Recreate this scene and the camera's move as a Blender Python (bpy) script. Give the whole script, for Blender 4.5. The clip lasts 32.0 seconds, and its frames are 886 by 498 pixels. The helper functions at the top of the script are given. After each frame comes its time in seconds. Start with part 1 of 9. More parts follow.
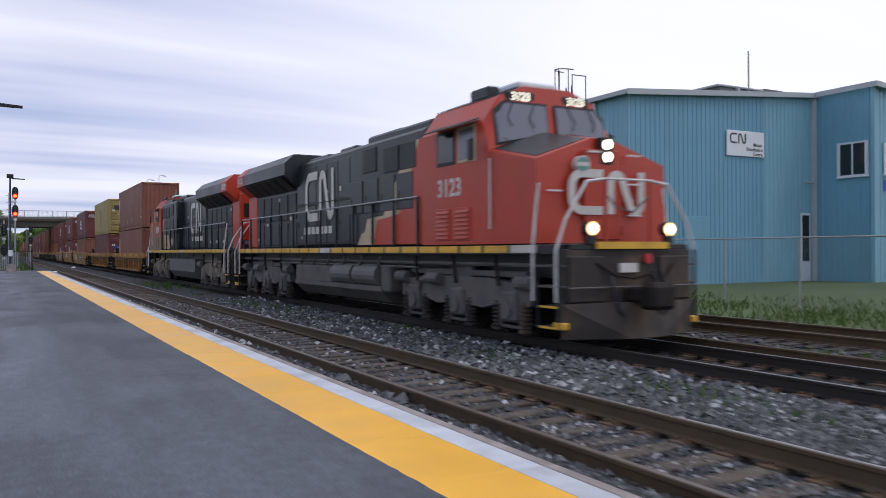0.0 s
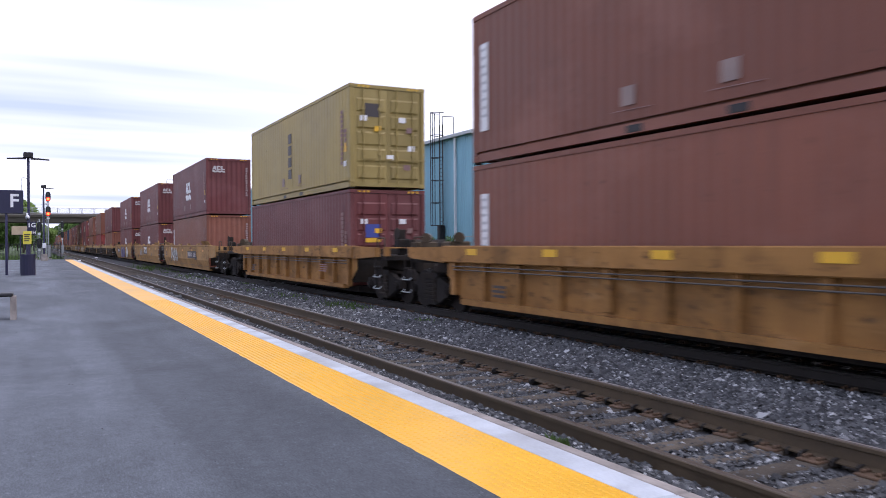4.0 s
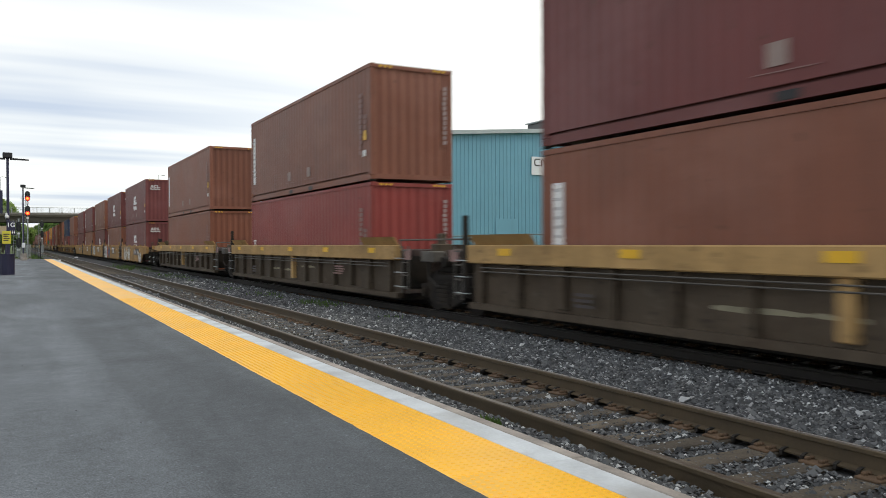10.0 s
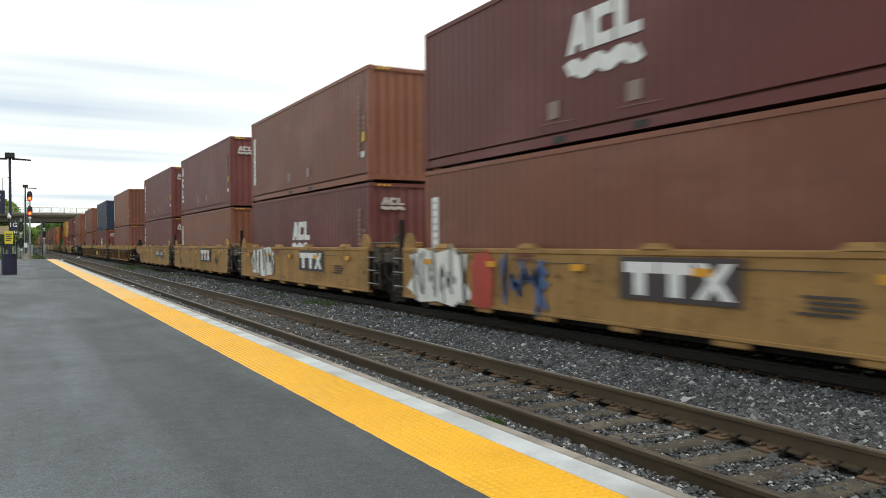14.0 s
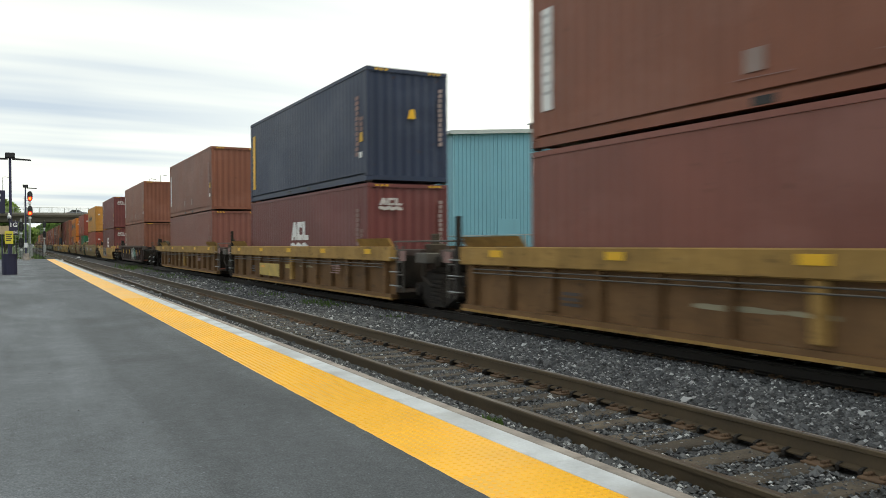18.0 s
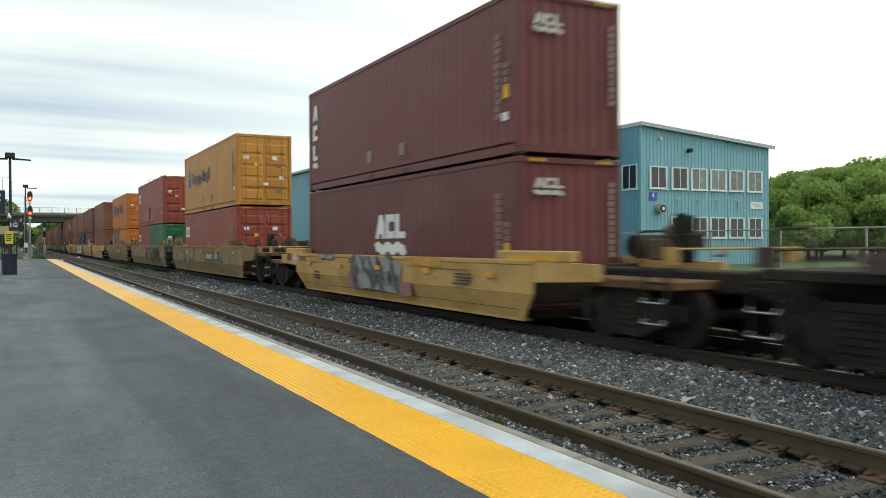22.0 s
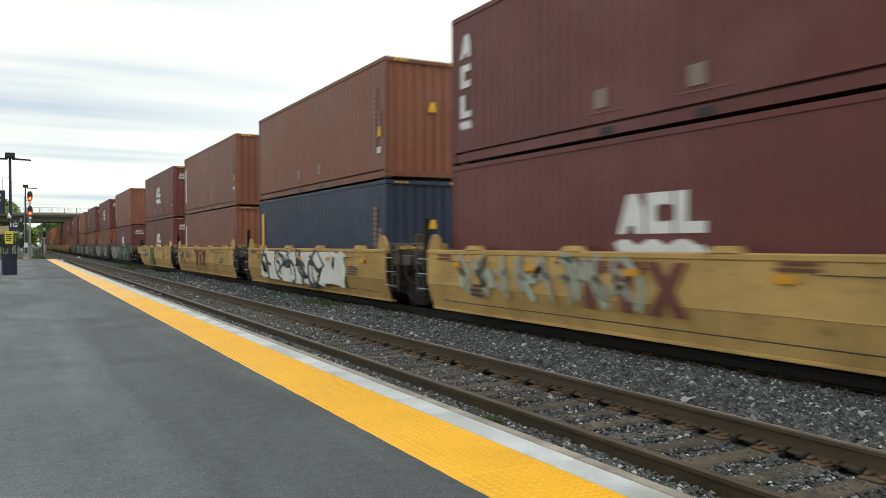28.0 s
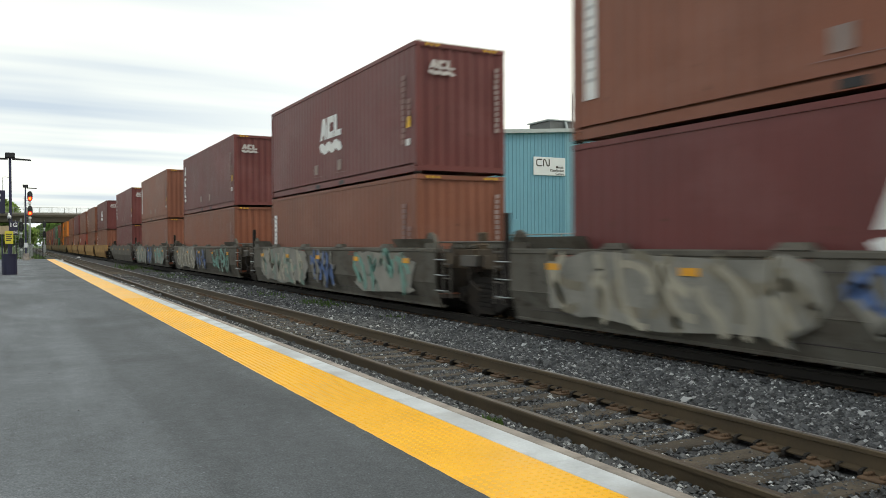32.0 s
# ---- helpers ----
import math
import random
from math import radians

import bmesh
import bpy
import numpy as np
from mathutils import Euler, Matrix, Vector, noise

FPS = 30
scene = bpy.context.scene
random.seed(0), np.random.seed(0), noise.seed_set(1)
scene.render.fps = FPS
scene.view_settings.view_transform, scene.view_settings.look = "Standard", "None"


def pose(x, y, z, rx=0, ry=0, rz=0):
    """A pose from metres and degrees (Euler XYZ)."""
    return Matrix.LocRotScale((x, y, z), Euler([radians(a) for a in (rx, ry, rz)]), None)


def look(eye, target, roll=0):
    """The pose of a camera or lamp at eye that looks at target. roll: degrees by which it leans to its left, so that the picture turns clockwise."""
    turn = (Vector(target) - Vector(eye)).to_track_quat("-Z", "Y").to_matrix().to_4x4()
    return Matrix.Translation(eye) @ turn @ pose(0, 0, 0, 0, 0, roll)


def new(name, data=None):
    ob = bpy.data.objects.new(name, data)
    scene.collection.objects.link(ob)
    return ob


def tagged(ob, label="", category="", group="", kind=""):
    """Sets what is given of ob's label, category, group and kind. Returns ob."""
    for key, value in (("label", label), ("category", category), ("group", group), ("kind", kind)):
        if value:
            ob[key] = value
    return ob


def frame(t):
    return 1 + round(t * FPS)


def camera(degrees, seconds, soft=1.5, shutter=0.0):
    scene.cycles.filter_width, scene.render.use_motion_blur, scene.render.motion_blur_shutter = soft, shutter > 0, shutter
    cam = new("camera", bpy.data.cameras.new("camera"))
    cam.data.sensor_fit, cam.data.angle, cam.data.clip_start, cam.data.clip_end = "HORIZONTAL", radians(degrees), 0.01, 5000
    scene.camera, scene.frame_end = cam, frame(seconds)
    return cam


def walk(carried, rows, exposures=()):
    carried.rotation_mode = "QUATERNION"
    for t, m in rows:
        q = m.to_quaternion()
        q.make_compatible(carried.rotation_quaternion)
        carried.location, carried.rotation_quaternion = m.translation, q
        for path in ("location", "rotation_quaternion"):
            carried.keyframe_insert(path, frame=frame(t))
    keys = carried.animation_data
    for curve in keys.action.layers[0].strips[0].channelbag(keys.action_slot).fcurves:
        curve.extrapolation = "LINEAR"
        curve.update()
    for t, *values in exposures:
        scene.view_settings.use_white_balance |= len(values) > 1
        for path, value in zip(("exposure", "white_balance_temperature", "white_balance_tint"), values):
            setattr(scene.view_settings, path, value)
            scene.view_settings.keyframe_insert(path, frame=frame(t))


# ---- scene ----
FOV = 57.92
cam = camera(FOV, 32.0, soft=0.75, shutter=0.36)


def cam_pose(x, y, z, yaw, pitch, roll=-0.28):
    a, b = radians(yaw), radians(pitch)
    eye = Vector((x, y, z))
    way = Vector((math.sin(a) * math.cos(b), math.cos(a) * math.cos(b), math.sin(b)))
    return look(eye, eye + way, roll)


# the way: along the platform beside the train, then held still
WAY = [
    (0.0, 0.0, 19.3, 1.61, 28.79, 0.09),
    (0.5, 0.0, 16.3, 1.605, 29.09, -0.05),
    (1.0, 0.0, 13.0, 1.60, 28.67, -0.07),
    (1.5, 0.0, 9.6, 1.592, 28.23, -0.17),
    (2.0, 0.0, 6.9, 1.586, 27.75, -0.22),
    (2.5, 0.0, 5.2, 1.582, 27.45, -0.29),
    (3.0, 0.0, 3.7, 1.578, 27.13, -0.35),
    (3.5, 0.0, 2.2, 1.573, 26.68, -0.36),
    (4.0, 0.0, 0.8, 1.567, 26.80, -0.39),
    (4.5, 0.0, 0.15, 1.563, 27.30, -0.41),
    (5.0, 0.0, 0.0, 1.562, 27.70, -0.42),
    (5.5, 0.0, 0.0, 1.562, 27.83, -0.42),
    (6.0, 0.0, 0.0, 1.562, 27.83, -0.42),
    (6.5, 0.0, 0.0, 1.562, 28.13, -0.42),
    (7.0, 0.0, 0.0, 1.562, 28.33, -0.42),
    (7.5, 0.0, 0.0, 1.562, 28.23, -0.42),
    (8.0, 0.0, 0.0, 1.562, 28.13, -0.42),
    (9.0, 0.0, 0.0, 1.562, 28.03, -0.42),
    (10.5, 0.0, 0.0, 1.562, 27.94, -0.42),
    (12.0, 0.0, 0.0, 1.562, 27.88, -0.42),
    (16.5, 0.0, 0.0, 1.562, 27.83, -0.42),
    (32.0, 0.0, 0.0, 1.562, 27.83, -0.42),
]
LOOKS = [
    (0.0, -0.28, 6050, 19.0), (1.0, 0.2, 5950, 21.0), (3.0, 0.32, 5950, 24.0), (6.0, 0.02, 6000, 19.0), (9.0, -0.14, 6700, 8.0),
    (10.0, 0.10, 6950, 5.0), (12.0, 0.17, 7250, 1.0), (14.0, 0.24, 7250, 1.0), (17.0, 0.09, 7250, -0.5), (19.0, 0.15, 7300, 0.5),
    (20.0, 0.12, 7250, -0.5), (21.3, 0.05, 6950, -3.5), (22.2, 0.08, 6950, -3.0), (22.5, 0.20, 7100, 0.0), (23.0, 0.02, 7200, 0.5), (23.5, 0.06, 7250, 2.0), (25.0, 0.12, 7300, 3.0),
    (28.0, 0.16, 7350, 0.5), (30.0, 0.16, 7350, 0.5), (31.0, 0.06, 7300, -0.5), (32.0, 0.15, 7300, 0.5),
]
walk(cam, [(r[0], cam_pose(*r[1:])) for r in WAY], LOOKS)

# ---- sky and sun ----
SUN_EL, SUN_AZ = radians(54), radians(128)
world = bpy.data.worlds.new("overcast_sky")
scene.world = world
world.use_nodes = True
wt = world.node_tree
wt.nodes.clear()


def wn(kind, operation=""):
    n = wt.nodes.new(kind)
    if operation:
        n.operation = operation
    return n


def sky_world():
    out, bg = wn("ShaderNodeOutputWorld"), wn("ShaderNodeBackground")
    sky = wn("ShaderNodeTexSky")
    sky.sky_type, sky.sun_disc, sky.sun_elevation, sky.sun_rotation = "NISHITA", False, SUN_EL, SUN_AZ
    tc, sep = wn("ShaderNodeTexCoord"), wn("ShaderNodeSeparateXYZ")
    wt.links.new(tc.outputs["Generated"], sep.inputs[0])
    up = wn("ShaderNodeMath", operation="MAXIMUM")
    up.inputs[1].default_value = 0.0
    wt.links.new(sep.outputs["Z"], up.inputs[0])
    add = wn("ShaderNodeMath", operation="ADD")
    add.inputs[1].default_value = 0.10
    wt.links.new(up.outputs[0], add.inputs[0])
    flat = wn("ShaderNodeCombineXYZ")
    for axis in ("X", "Y"):
        div = wn("ShaderNodeMath", operation="DIVIDE")
        wt.links.new(sep.outputs[axis], div.inputs[0])
        wt.links.new(add.outputs[0], div.inputs[1])
        wt.links.new(div.outputs[0], flat.inputs[axis])
    mapping = wn("ShaderNodeMapping")
    mapping.inputs["Rotation"].default_value = (0, 0, radians(-8))
    mapping.inputs["Scale"].default_value = (0.15, 0.80, 1)
    wt.links.new(flat.outputs[0], mapping.inputs["Vector"])
    cloud = wn("ShaderNodeTexNoise")
    cloud.inputs["Scale"].default_value, cloud.inputs["Detail"].default_value = 1.25, 4.0
    cloud.inputs["Roughness"].default_value = 0.5
    wt.links.new(mapping.outputs[0], cloud.inputs["Vector"])
    ramp = wn("ShaderNodeValToRGB")
    ramp.color_ramp.elements[0].position, ramp.color_ramp.elements[0].color = 0.39, (0.60, 0.69, 0.90, 1)
    ramp.color_ramp.elements[1].position, ramp.color_ramp.elements[1].color = 0.60, (1.16, 1.17, 1.20, 1)
    wt.links.new(cloud.outputs["Fac"], ramp.inputs[0])
    # thicker, brighter cloud on the side of the sun's glow
    side = wn("ShaderNodeMapRange")
    side.inputs["From Min"].default_value, side.inputs["From Max"].default_value = 0.05, 0.62
    side.inputs["To Min"].default_value, side.inputs["To Max"].default_value = 0.0, 0.92
    wt.links.new(sep.outputs["X"], side.inputs["Value"])
    glow = wn("ShaderNodeMix")
    glow.data_type = "RGBA"
    wt.links.new(side.outputs[0], glow.inputs[0])
    wt.links.new(ramp.outputs[0], glow.inputs[6])
    glow.inputs[7].default_value = (1.38, 1.38, 1.38, 1)
    dim = wn("ShaderNodeVectorMath", operation="SCALE")
    dim.inputs["Scale"].default_value = 0.1
    wt.links.new(sky.outputs[0], dim.inputs[0])
    mix = wn("ShaderNodeMix")
    mix.data_type = "RGBA"
    mix.inputs[0].default_value = 0.88
    wt.links.new(dim.outputs[0], mix.inputs[6])
    wt.links.new(glow.outputs[2], mix.inputs[7])
    wt.links.new(mix.outputs[2], bg.inputs["Color"])
    bg.inputs["Strength"].default_value = 1.0
    wt.links.new(bg.outputs[0], out.inputs["Surface"])


sky_world()
sun_data = bpy.data.lights.new("sun", "SUN")
sun_data.energy, sun_data.angle, sun_data.color = 0.8, radians(25), (1.0, 0.96, 0.9)
sun = new("sun", sun_data)
sun.matrix_world = look((0, 0, 60), Vector((0, 0, 60)) - Vector((math.sin(SUN_AZ) * math.cos(SUN_EL), math.cos(SUN_AZ) * math.cos(SUN_EL), math.sin(SUN_EL))))


# ---- materials ----
def mat(name, col, rough=0.6, metal=0.0, var=0.18, scale=2.0, bump=0.0, fine=40.0, streak=0.0, dirt=None, dirt_amount=0.3, emit=0.0, jitter=0.0, spec=0.5):
    """A surface with coarse and fine variation, optional vertical streaks and dirt patches."""
    m = bpy.data.materials.new(name)
    m.use_nodes = True
    nt = m.node_tree
    b = nt.nodes["Principled BSDF"]
    b.inputs["Metallic"].default_value = metal
    b.inputs["Specular IOR Level"].default_value = spec
    tc = nt.nodes.new("ShaderNodeTexCoord")
    info = nt.nodes.new("ShaderNodeObjectInfo")
    off = nt.nodes.new("ShaderNodeVectorMath")
    off.operation = "MULTIPLY_ADD"
    off.inputs[1].default_value = (1, 1, 1)
    rnd = nt.nodes.new("ShaderNodeVectorMath")
    rnd.operation = "SCALE"
    rnd.inputs[0].default_value = (31.0, 17.0, 23.0)
    nt.links.new(info.outputs["Random"], rnd.inputs["Scale"])
    nt.links.new(tc.outputs["Object"], off.inputs[0])
    nt.links.new(rnd.outputs[0], off.inputs[2])
    big = nt.nodes.new("ShaderNodeTexNoise")
    big.inputs["Scale"].default_value, big.inputs["Detail"].default_value = scale, 4
    small = nt.nodes.new("ShaderNodeTexNoise")
    small.inputs["Scale"].default_value, small.inputs["Detail"].default_value = fine, 3
    nt.links.new(off.outputs[0], big.inputs["Vector"])
    nt.links.new(off.outputs[0], small.inputs["Vector"])
    fac = nt.nodes.new("ShaderNodeMath")
    fac.operation = "MULTIPLY_ADD"
    fac.inputs[1].default_value = 0.35
    nt.links.new(small.outputs["Fac"], fac.inputs[0])
    nt.links.new(big.outputs["Fac"], fac.inputs[2])
    rng = nt.nodes.new("ShaderNodeMapRange")
    rng.inputs["From Min"].default_value, rng.inputs["From Max"].default_value = 0.42, 0.95
    rng.inputs["To Min"].default_value, rng.inputs["To Max"].default_value = 1 - var, 1 + var
    nt.links.new(fac.outputs[0], rng.inputs["Value"])
    value = rng.outputs[0]
    if jitter:
        jit = nt.nodes.new("ShaderNodeMapRange")
        jit.inputs["To Min"].default_value, jit.inputs["To Max"].default_value = 1 - jitter, 1 + jitter
        nt.links.new(info.outputs["Random"], jit.inputs["Value"])
        mul = nt.nodes.new("ShaderNodeMath")
        mul.operation = "MULTIPLY"
        nt.links.new(value, mul.inputs[0])
        nt.links.new(jit.outputs[0], mul.inputs[1])
        value = mul.outputs[0]
    tint = nt.nodes.new("ShaderNodeVectorMath")
    tint.operation = "SCALE"
    tint.inputs[0].default_value = col[:3]
    nt.links.new(value, tint.inputs["Scale"])
    colour = tint.outputs[0]
    if streak or dirt:
        mp = nt.nodes.new("ShaderNodeMapping")
        mp.inputs["Scale"].default_value = (3.0, 3.0, 0.35) if streak else (1, 1, 1)
        nt.links.new(off.outputs[0], mp.inputs["Vector"])
        st = nt.nodes.new("ShaderNodeTexNoise")
        st.inputs["Scale"].default_value, st.inputs["Detail"].default_value = 1.4, 5
        nt.links.new(mp.outputs[0], st.inputs["Vector"])
        sr = nt.nodes.new("ShaderNodeMapRange")
        sr.inputs["From Min"].default_value, sr.inputs["From Max"].default_value = 0.48, 0.78
        sr.inputs["To Max"].default_value = streak if streak else dirt_amount
        nt.links.new(st.outputs["Fac"], sr.inputs["Value"])
        mx = nt.nodes.new("ShaderNodeMix")
        mx.data_type = "RGBA"
        nt.links.new(sr.outputs[0], mx.inputs[0])
        nt.links.new(colour, mx.inputs[6])
        mx.inputs[7].default_value = (*(dirt or (0.10, 0.08, 0.065)), 1)
        colour = mx.outputs[2]
    nt.links.new(colour, b.inputs["Base Color"])
    rr = nt.nodes.new("ShaderNodeMapRange")
    rr.inputs["To Min"].default_value, rr.inputs["To Max"].default_value = max(0.03, rough - 0.1), min(1, rough + 0.12)
    nt.links.new(big.outputs["Fac"], rr.inputs["Value"])
    nt.links.new(rr.outputs[0], b.inputs["Roughness"])
    if bump:
        bp = nt.nodes.new("ShaderNodeBump")
        bp.inputs["Strength"].default_value, bp.inputs["Distance"].default_value = 1.0, bump
        nt.links.new(small.outputs["Fac"], bp.inputs["Height"])
        nt.links.new(bp.outputs[0], b.inputs["Normal"])
    if emit:
        b.inputs["Emission Color"].default_value = (*col[:3], 1)
        b.inputs["Emission Strength"].default_value = emit
    return m


def glass(name, col, rough=0.06):
    m = bpy.data.materials.new(name)
    m.use_nodes = True
    b = m.node_tree.nodes["Principled BSDF"]
    b.inputs["Base Color"].default_value = (*col, 1)
    b.inputs["Roughness"].default_value = rough
    b.inputs["Specular IOR Level"].default_value = 0.6
    return m




def asphalt():
    """Worn asphalt: pale aggregate speckle, dark seams of tar, plough marks along the platform, broad stains."""
    m = bpy.data.materials.new("asphalt")
    m.use_nodes = True
    nt = m.node_tree
    b = nt.nodes["Principled BSDF"]
    tc = nt.nodes.new("ShaderNodeTexCoord")

    def field(scale, detail, low, high, dark, light, stretch=(1, 1, 1), distort=0.0, rough=0.5):
        mp = nt.nodes.new("ShaderNodeMapping")
        mp.inputs["Scale"].default_value = stretch
        nt.links.new(tc.outputs["Object"], mp.inputs["Vector"])
        n = nt.nodes.new("ShaderNodeTexNoise")
        n.inputs["Scale"].default_value, n.inputs["Detail"].default_value = scale, detail
        n.inputs["Distortion"].default_value, n.inputs["Roughness"].default_value = distort, rough
        nt.links.new(mp.outputs[0], n.inputs["Vector"])
        r = nt.nodes.new("ShaderNodeMapRange")
        r.inputs["From Min"].default_value, r.inputs["From Max"].default_value = low, high
        r.inputs["To Min"].default_value, r.inputs["To Max"].default_value = dark, light
        nt.links.new(n.outputs["Fac"], r.inputs["Value"])
        return r.outputs[0], n

    fields = [field(0.42, 4, 0.34, 0.66, 0.72, 1.22, (1, 0.55, 1), 1.2), field(1.6, 4, 0.40, 0.66, 0.90, 1.10, (1.6, 0.16, 1), 0.3), field(7.0, 5, 0.32, 0.68, 0.88, 1.12, rough=0.65), field(95.0, 2, 0.36, 0.66, 0.70, 1.32), field(34.0, 2, 0.66, 0.74, 1.0, 1.7)]
    # a younger, darker lane of paving beside the warning strip, its seam wavering
    sep, wave, lane = nt.nodes.new("ShaderNodeSeparateXYZ"), nt.nodes.new("ShaderNodeMath"), nt.nodes.new("ShaderNodeMapRange")
    nt.links.new(tc.outputs["Object"], sep.inputs[0])
    wave.operation = "MULTIPLY_ADD"
    wave.inputs[1].default_value = 1.3
    nt.links.new(fields[0][1].outputs["Fac"], wave.inputs[0])
    nt.links.new(sep.outputs["X"], wave.inputs[2])
    lane.inputs["From Min"].default_value, lane.inputs["From Max"].default_value = 1.28, 1.62
    lane.inputs["To Min"].default_value, lane.inputs["To Max"].default_value = 1.15, 0.86
    nt.links.new(wave.outputs[0], lane.inputs["Value"])
    fields.append((lane.outputs[0], None))
    value = fields[0][0]
    for f, n in fields[1:]:
        mul = nt.nodes.new("ShaderNodeMath")
        mul.operation = "MULTIPLY"
        nt.links.new(value, mul.inputs[0])
        nt.links.new(f, mul.inputs[1])
        value = mul.outputs[0]
    tint = nt.nodes.new("ShaderNodeVectorMath")
    tint.operation = "SCALE"
    tint.inputs[0].default_value = (0.109, 0.122, 0.138)
    nt.links.new(value, tint.inputs["Scale"])
    nt.links.new(tint.outputs[0], b.inputs["Base Color"])
    b.inputs["Roughness"].default_value = 0.82
    b.inputs["Specular IOR Level"].default_value = 0.35
    bp = nt.nodes.new("ShaderNodeBump")
    bp.inputs["Strength"].default_value, bp.inputs["Distance"].default_value = 0.8, 0.003
    nt.links.new(fields[3][1].outputs["Fac"], bp.inputs["Height"])
    nt.links.new(bp.outputs[0], b.inputs["Normal"])
    return m


ASPHALT = asphalt()
YELLOW = mat("tactile_yellow", (0.90, 0.47, 0.032), 0.36, jitter=0.05, var=0.10, scale=1.2, bump=0.0006, fine=60, dirt=(0.66, 0.36, 0.05), dirt_amount=0.35, spec=0.3)
WHITE_EDGE = mat("edge_paint", (0.54, 0.575, 0.61), 0.6, var=0.22, scale=2.5, bump=0.001, dirt=(0.26, 0.25, 0.24), dirt_amount=0.8)
CONCRETE = mat("concrete", (0.31, 0.275, 0.245), 0.85, var=0.38, scale=3.0, bump=0.002, dirt=(0.2, 0.17, 0.15), dirt_amount=0.6)
BALLAST = mat("ballast_bed", (0.046, 0.045, 0.046), 0.95, var=0.35, scale=3, bump=0.02, fine=28)
STONE = mat("ballast_stone", (0.20, 0.20, 0.215), 0.85, var=0.25, scale=6, bump=0.004, fine=60)
TIE = mat("weathered_tie", (0.088, 0.071, 0.052), 0.9, var=0.55, scale=4, bump=0.006, fine=50, jitter=0.35)
# near-black rail, tie and ballast tones carry the shade under the train
RAIL_DARK = mat("rail_shade_dark", (0.017, 0.013, 0.010), 0.7, var=0.25, scale=3, bump=0.0015)
TIE_DARK = mat("shaded_tie", (0.026, 0.022, 0.018), 0.9, var=0.4, scale=4, bump=0.004, fine=50, jitter=0.3)
BALLAST_SHADED = mat("shaded_ballast", (0.018, 0.0165, 0.015), 0.95, var=0.4, scale=3, bump=0.02, fine=28)
RAIL_RUST = mat("rail_rust", (0.075, 0.052, 0.027), 0.7, var=0.25, scale=3, bump=0.0015)
RAIL_TOP = mat("rail_polished", (0.19, 0.185, 0.18), 0.36, metal=0.9, var=0.15, scale=2)
RAIL_DULL = mat("rail_dull", (0.125, 0.105, 0.085), 0.45, metal=0.5, var=0.2, scale=2)
RAIL_WORN = mat("rail_worn", (0.42, 0.40, 0.39), 0.28, metal=0.9, var=0.2, scale=2)
PLATE = mat("tie_plate", (0.105, 0.063, 0.035), 0.85, var=0.3, scale=8, bump=0.002)
GRASS = mat("grass_blades", (0.075, 0.13, 0.028), 0.8, var=0.4, scale=3)
LAND = mat("grass_ground", (0.065, 0.105, 0.03), 0.95, var=0.35, scale=0.6, bump=0.03, fine=14, dirt=(0.11, 0.10, 0.06), dirt_amount=0.5)
LEAF = mat("leaves", (0.13, 0.215, 0.055), 0.7, var=0.45, scale=0.5, fine=3)
LEAF_LIGHT = mat("leaves_light", (0.25, 0.35, 0.095), 0.7, var=0.4, scale=0.5, fine=3)
LEAF_DARK = mat("leaves_dark", (0.095, 0.165, 0.045), 0.7, var=0.4, scale=0.5, fine=3)
LEAF_CONIFER = mat("needles", (0.022, 0.05, 0.025), 0.8, var=0.4, scale=0.5, fine=3)


def leafy(m):
    """Thin leaves let part of the light through."""
    nt = m.node_tree
    b = nt.nodes["Principled BSDF"]
    thin = nt.nodes.new("ShaderNodeBsdfTranslucent")
    both = nt.nodes.new("ShaderNodeMixShader")
    both.inputs[0].default_value = 0.45
    nt.links.new(b.inputs["Base Color"].links[0].from_socket, thin.inputs["Color"])
    nt.links.new(b.outputs[0], both.inputs[1])
    nt.links.new(thin.outputs[0], both.inputs[2])
    nt.links.new(both.outputs[0], nt.nodes["Material Output"].inputs["Surface"])


for m in (LEAF, LEAF_LIGHT, LEAF_DARK, GRASS):
    leafy(m)
BARK = mat("bark", (0.09, 0.07, 0.055), 0.9, var=0.3, bump=0.01)
BLUE_WALL = mat("blue_steel_wall", (0.215, 0.43, 0.515), 0.5, var=0.08, scale=0.3, streak=0.14, dirt=(0.12, 0.22, 0.27))
BLUE_DARK = mat("blue_steel_dark", (0.15, 0.35, 0.45), 0.5, var=0.08, scale=0.3, streak=0.14, dirt=(0.10, 0.18, 0.23))
TRIM_GREY = mat("grey_trim", (0.42, 0.46, 0.47), 0.5, var=0.08)
ROOF = mat("roof_sheet", (0.38, 0.40, 0.40), 0.5, var=0.1)
PIPE_WHITE = mat("white_pipe", (0.62, 0.66, 0.66), 0.5, var=0.08)
BLACK_METAL = mat("black_metal", (0.018, 0.018, 0.02), 0.5, metal=0.2, var=0.2)
GALV = mat("galvanised", (0.36, 0.38, 0.38), 0.5, metal=0.5, var=0.15)
NAVY_POST = mat("navy_post", (0.03, 0.03, 0.075), 0.45, var=0.15)
NAVY_SIGN = mat("navy_sign", (0.018, 0.018, 0.05), 0.5, var=0.1)
SIGN_WHITE = mat("sign_white", (0.78, 0.79, 0.80), 0.5, var=0.04)
SIGN_YELLOW = mat("sign_yellow", (0.70, 0.62, 0.06), 0.5, var=0.08)
SIGN_BLUE = mat("sign_blue", (0.05, 0.09, 0.42), 0.5, var=0.05)
SIGN_RED = mat("sign_red", (0.5, 0.03, 0.03), 0.5)
DARK_GLASS = glass("window_glass", (0.012, 0.015, 0.017), 0.1)
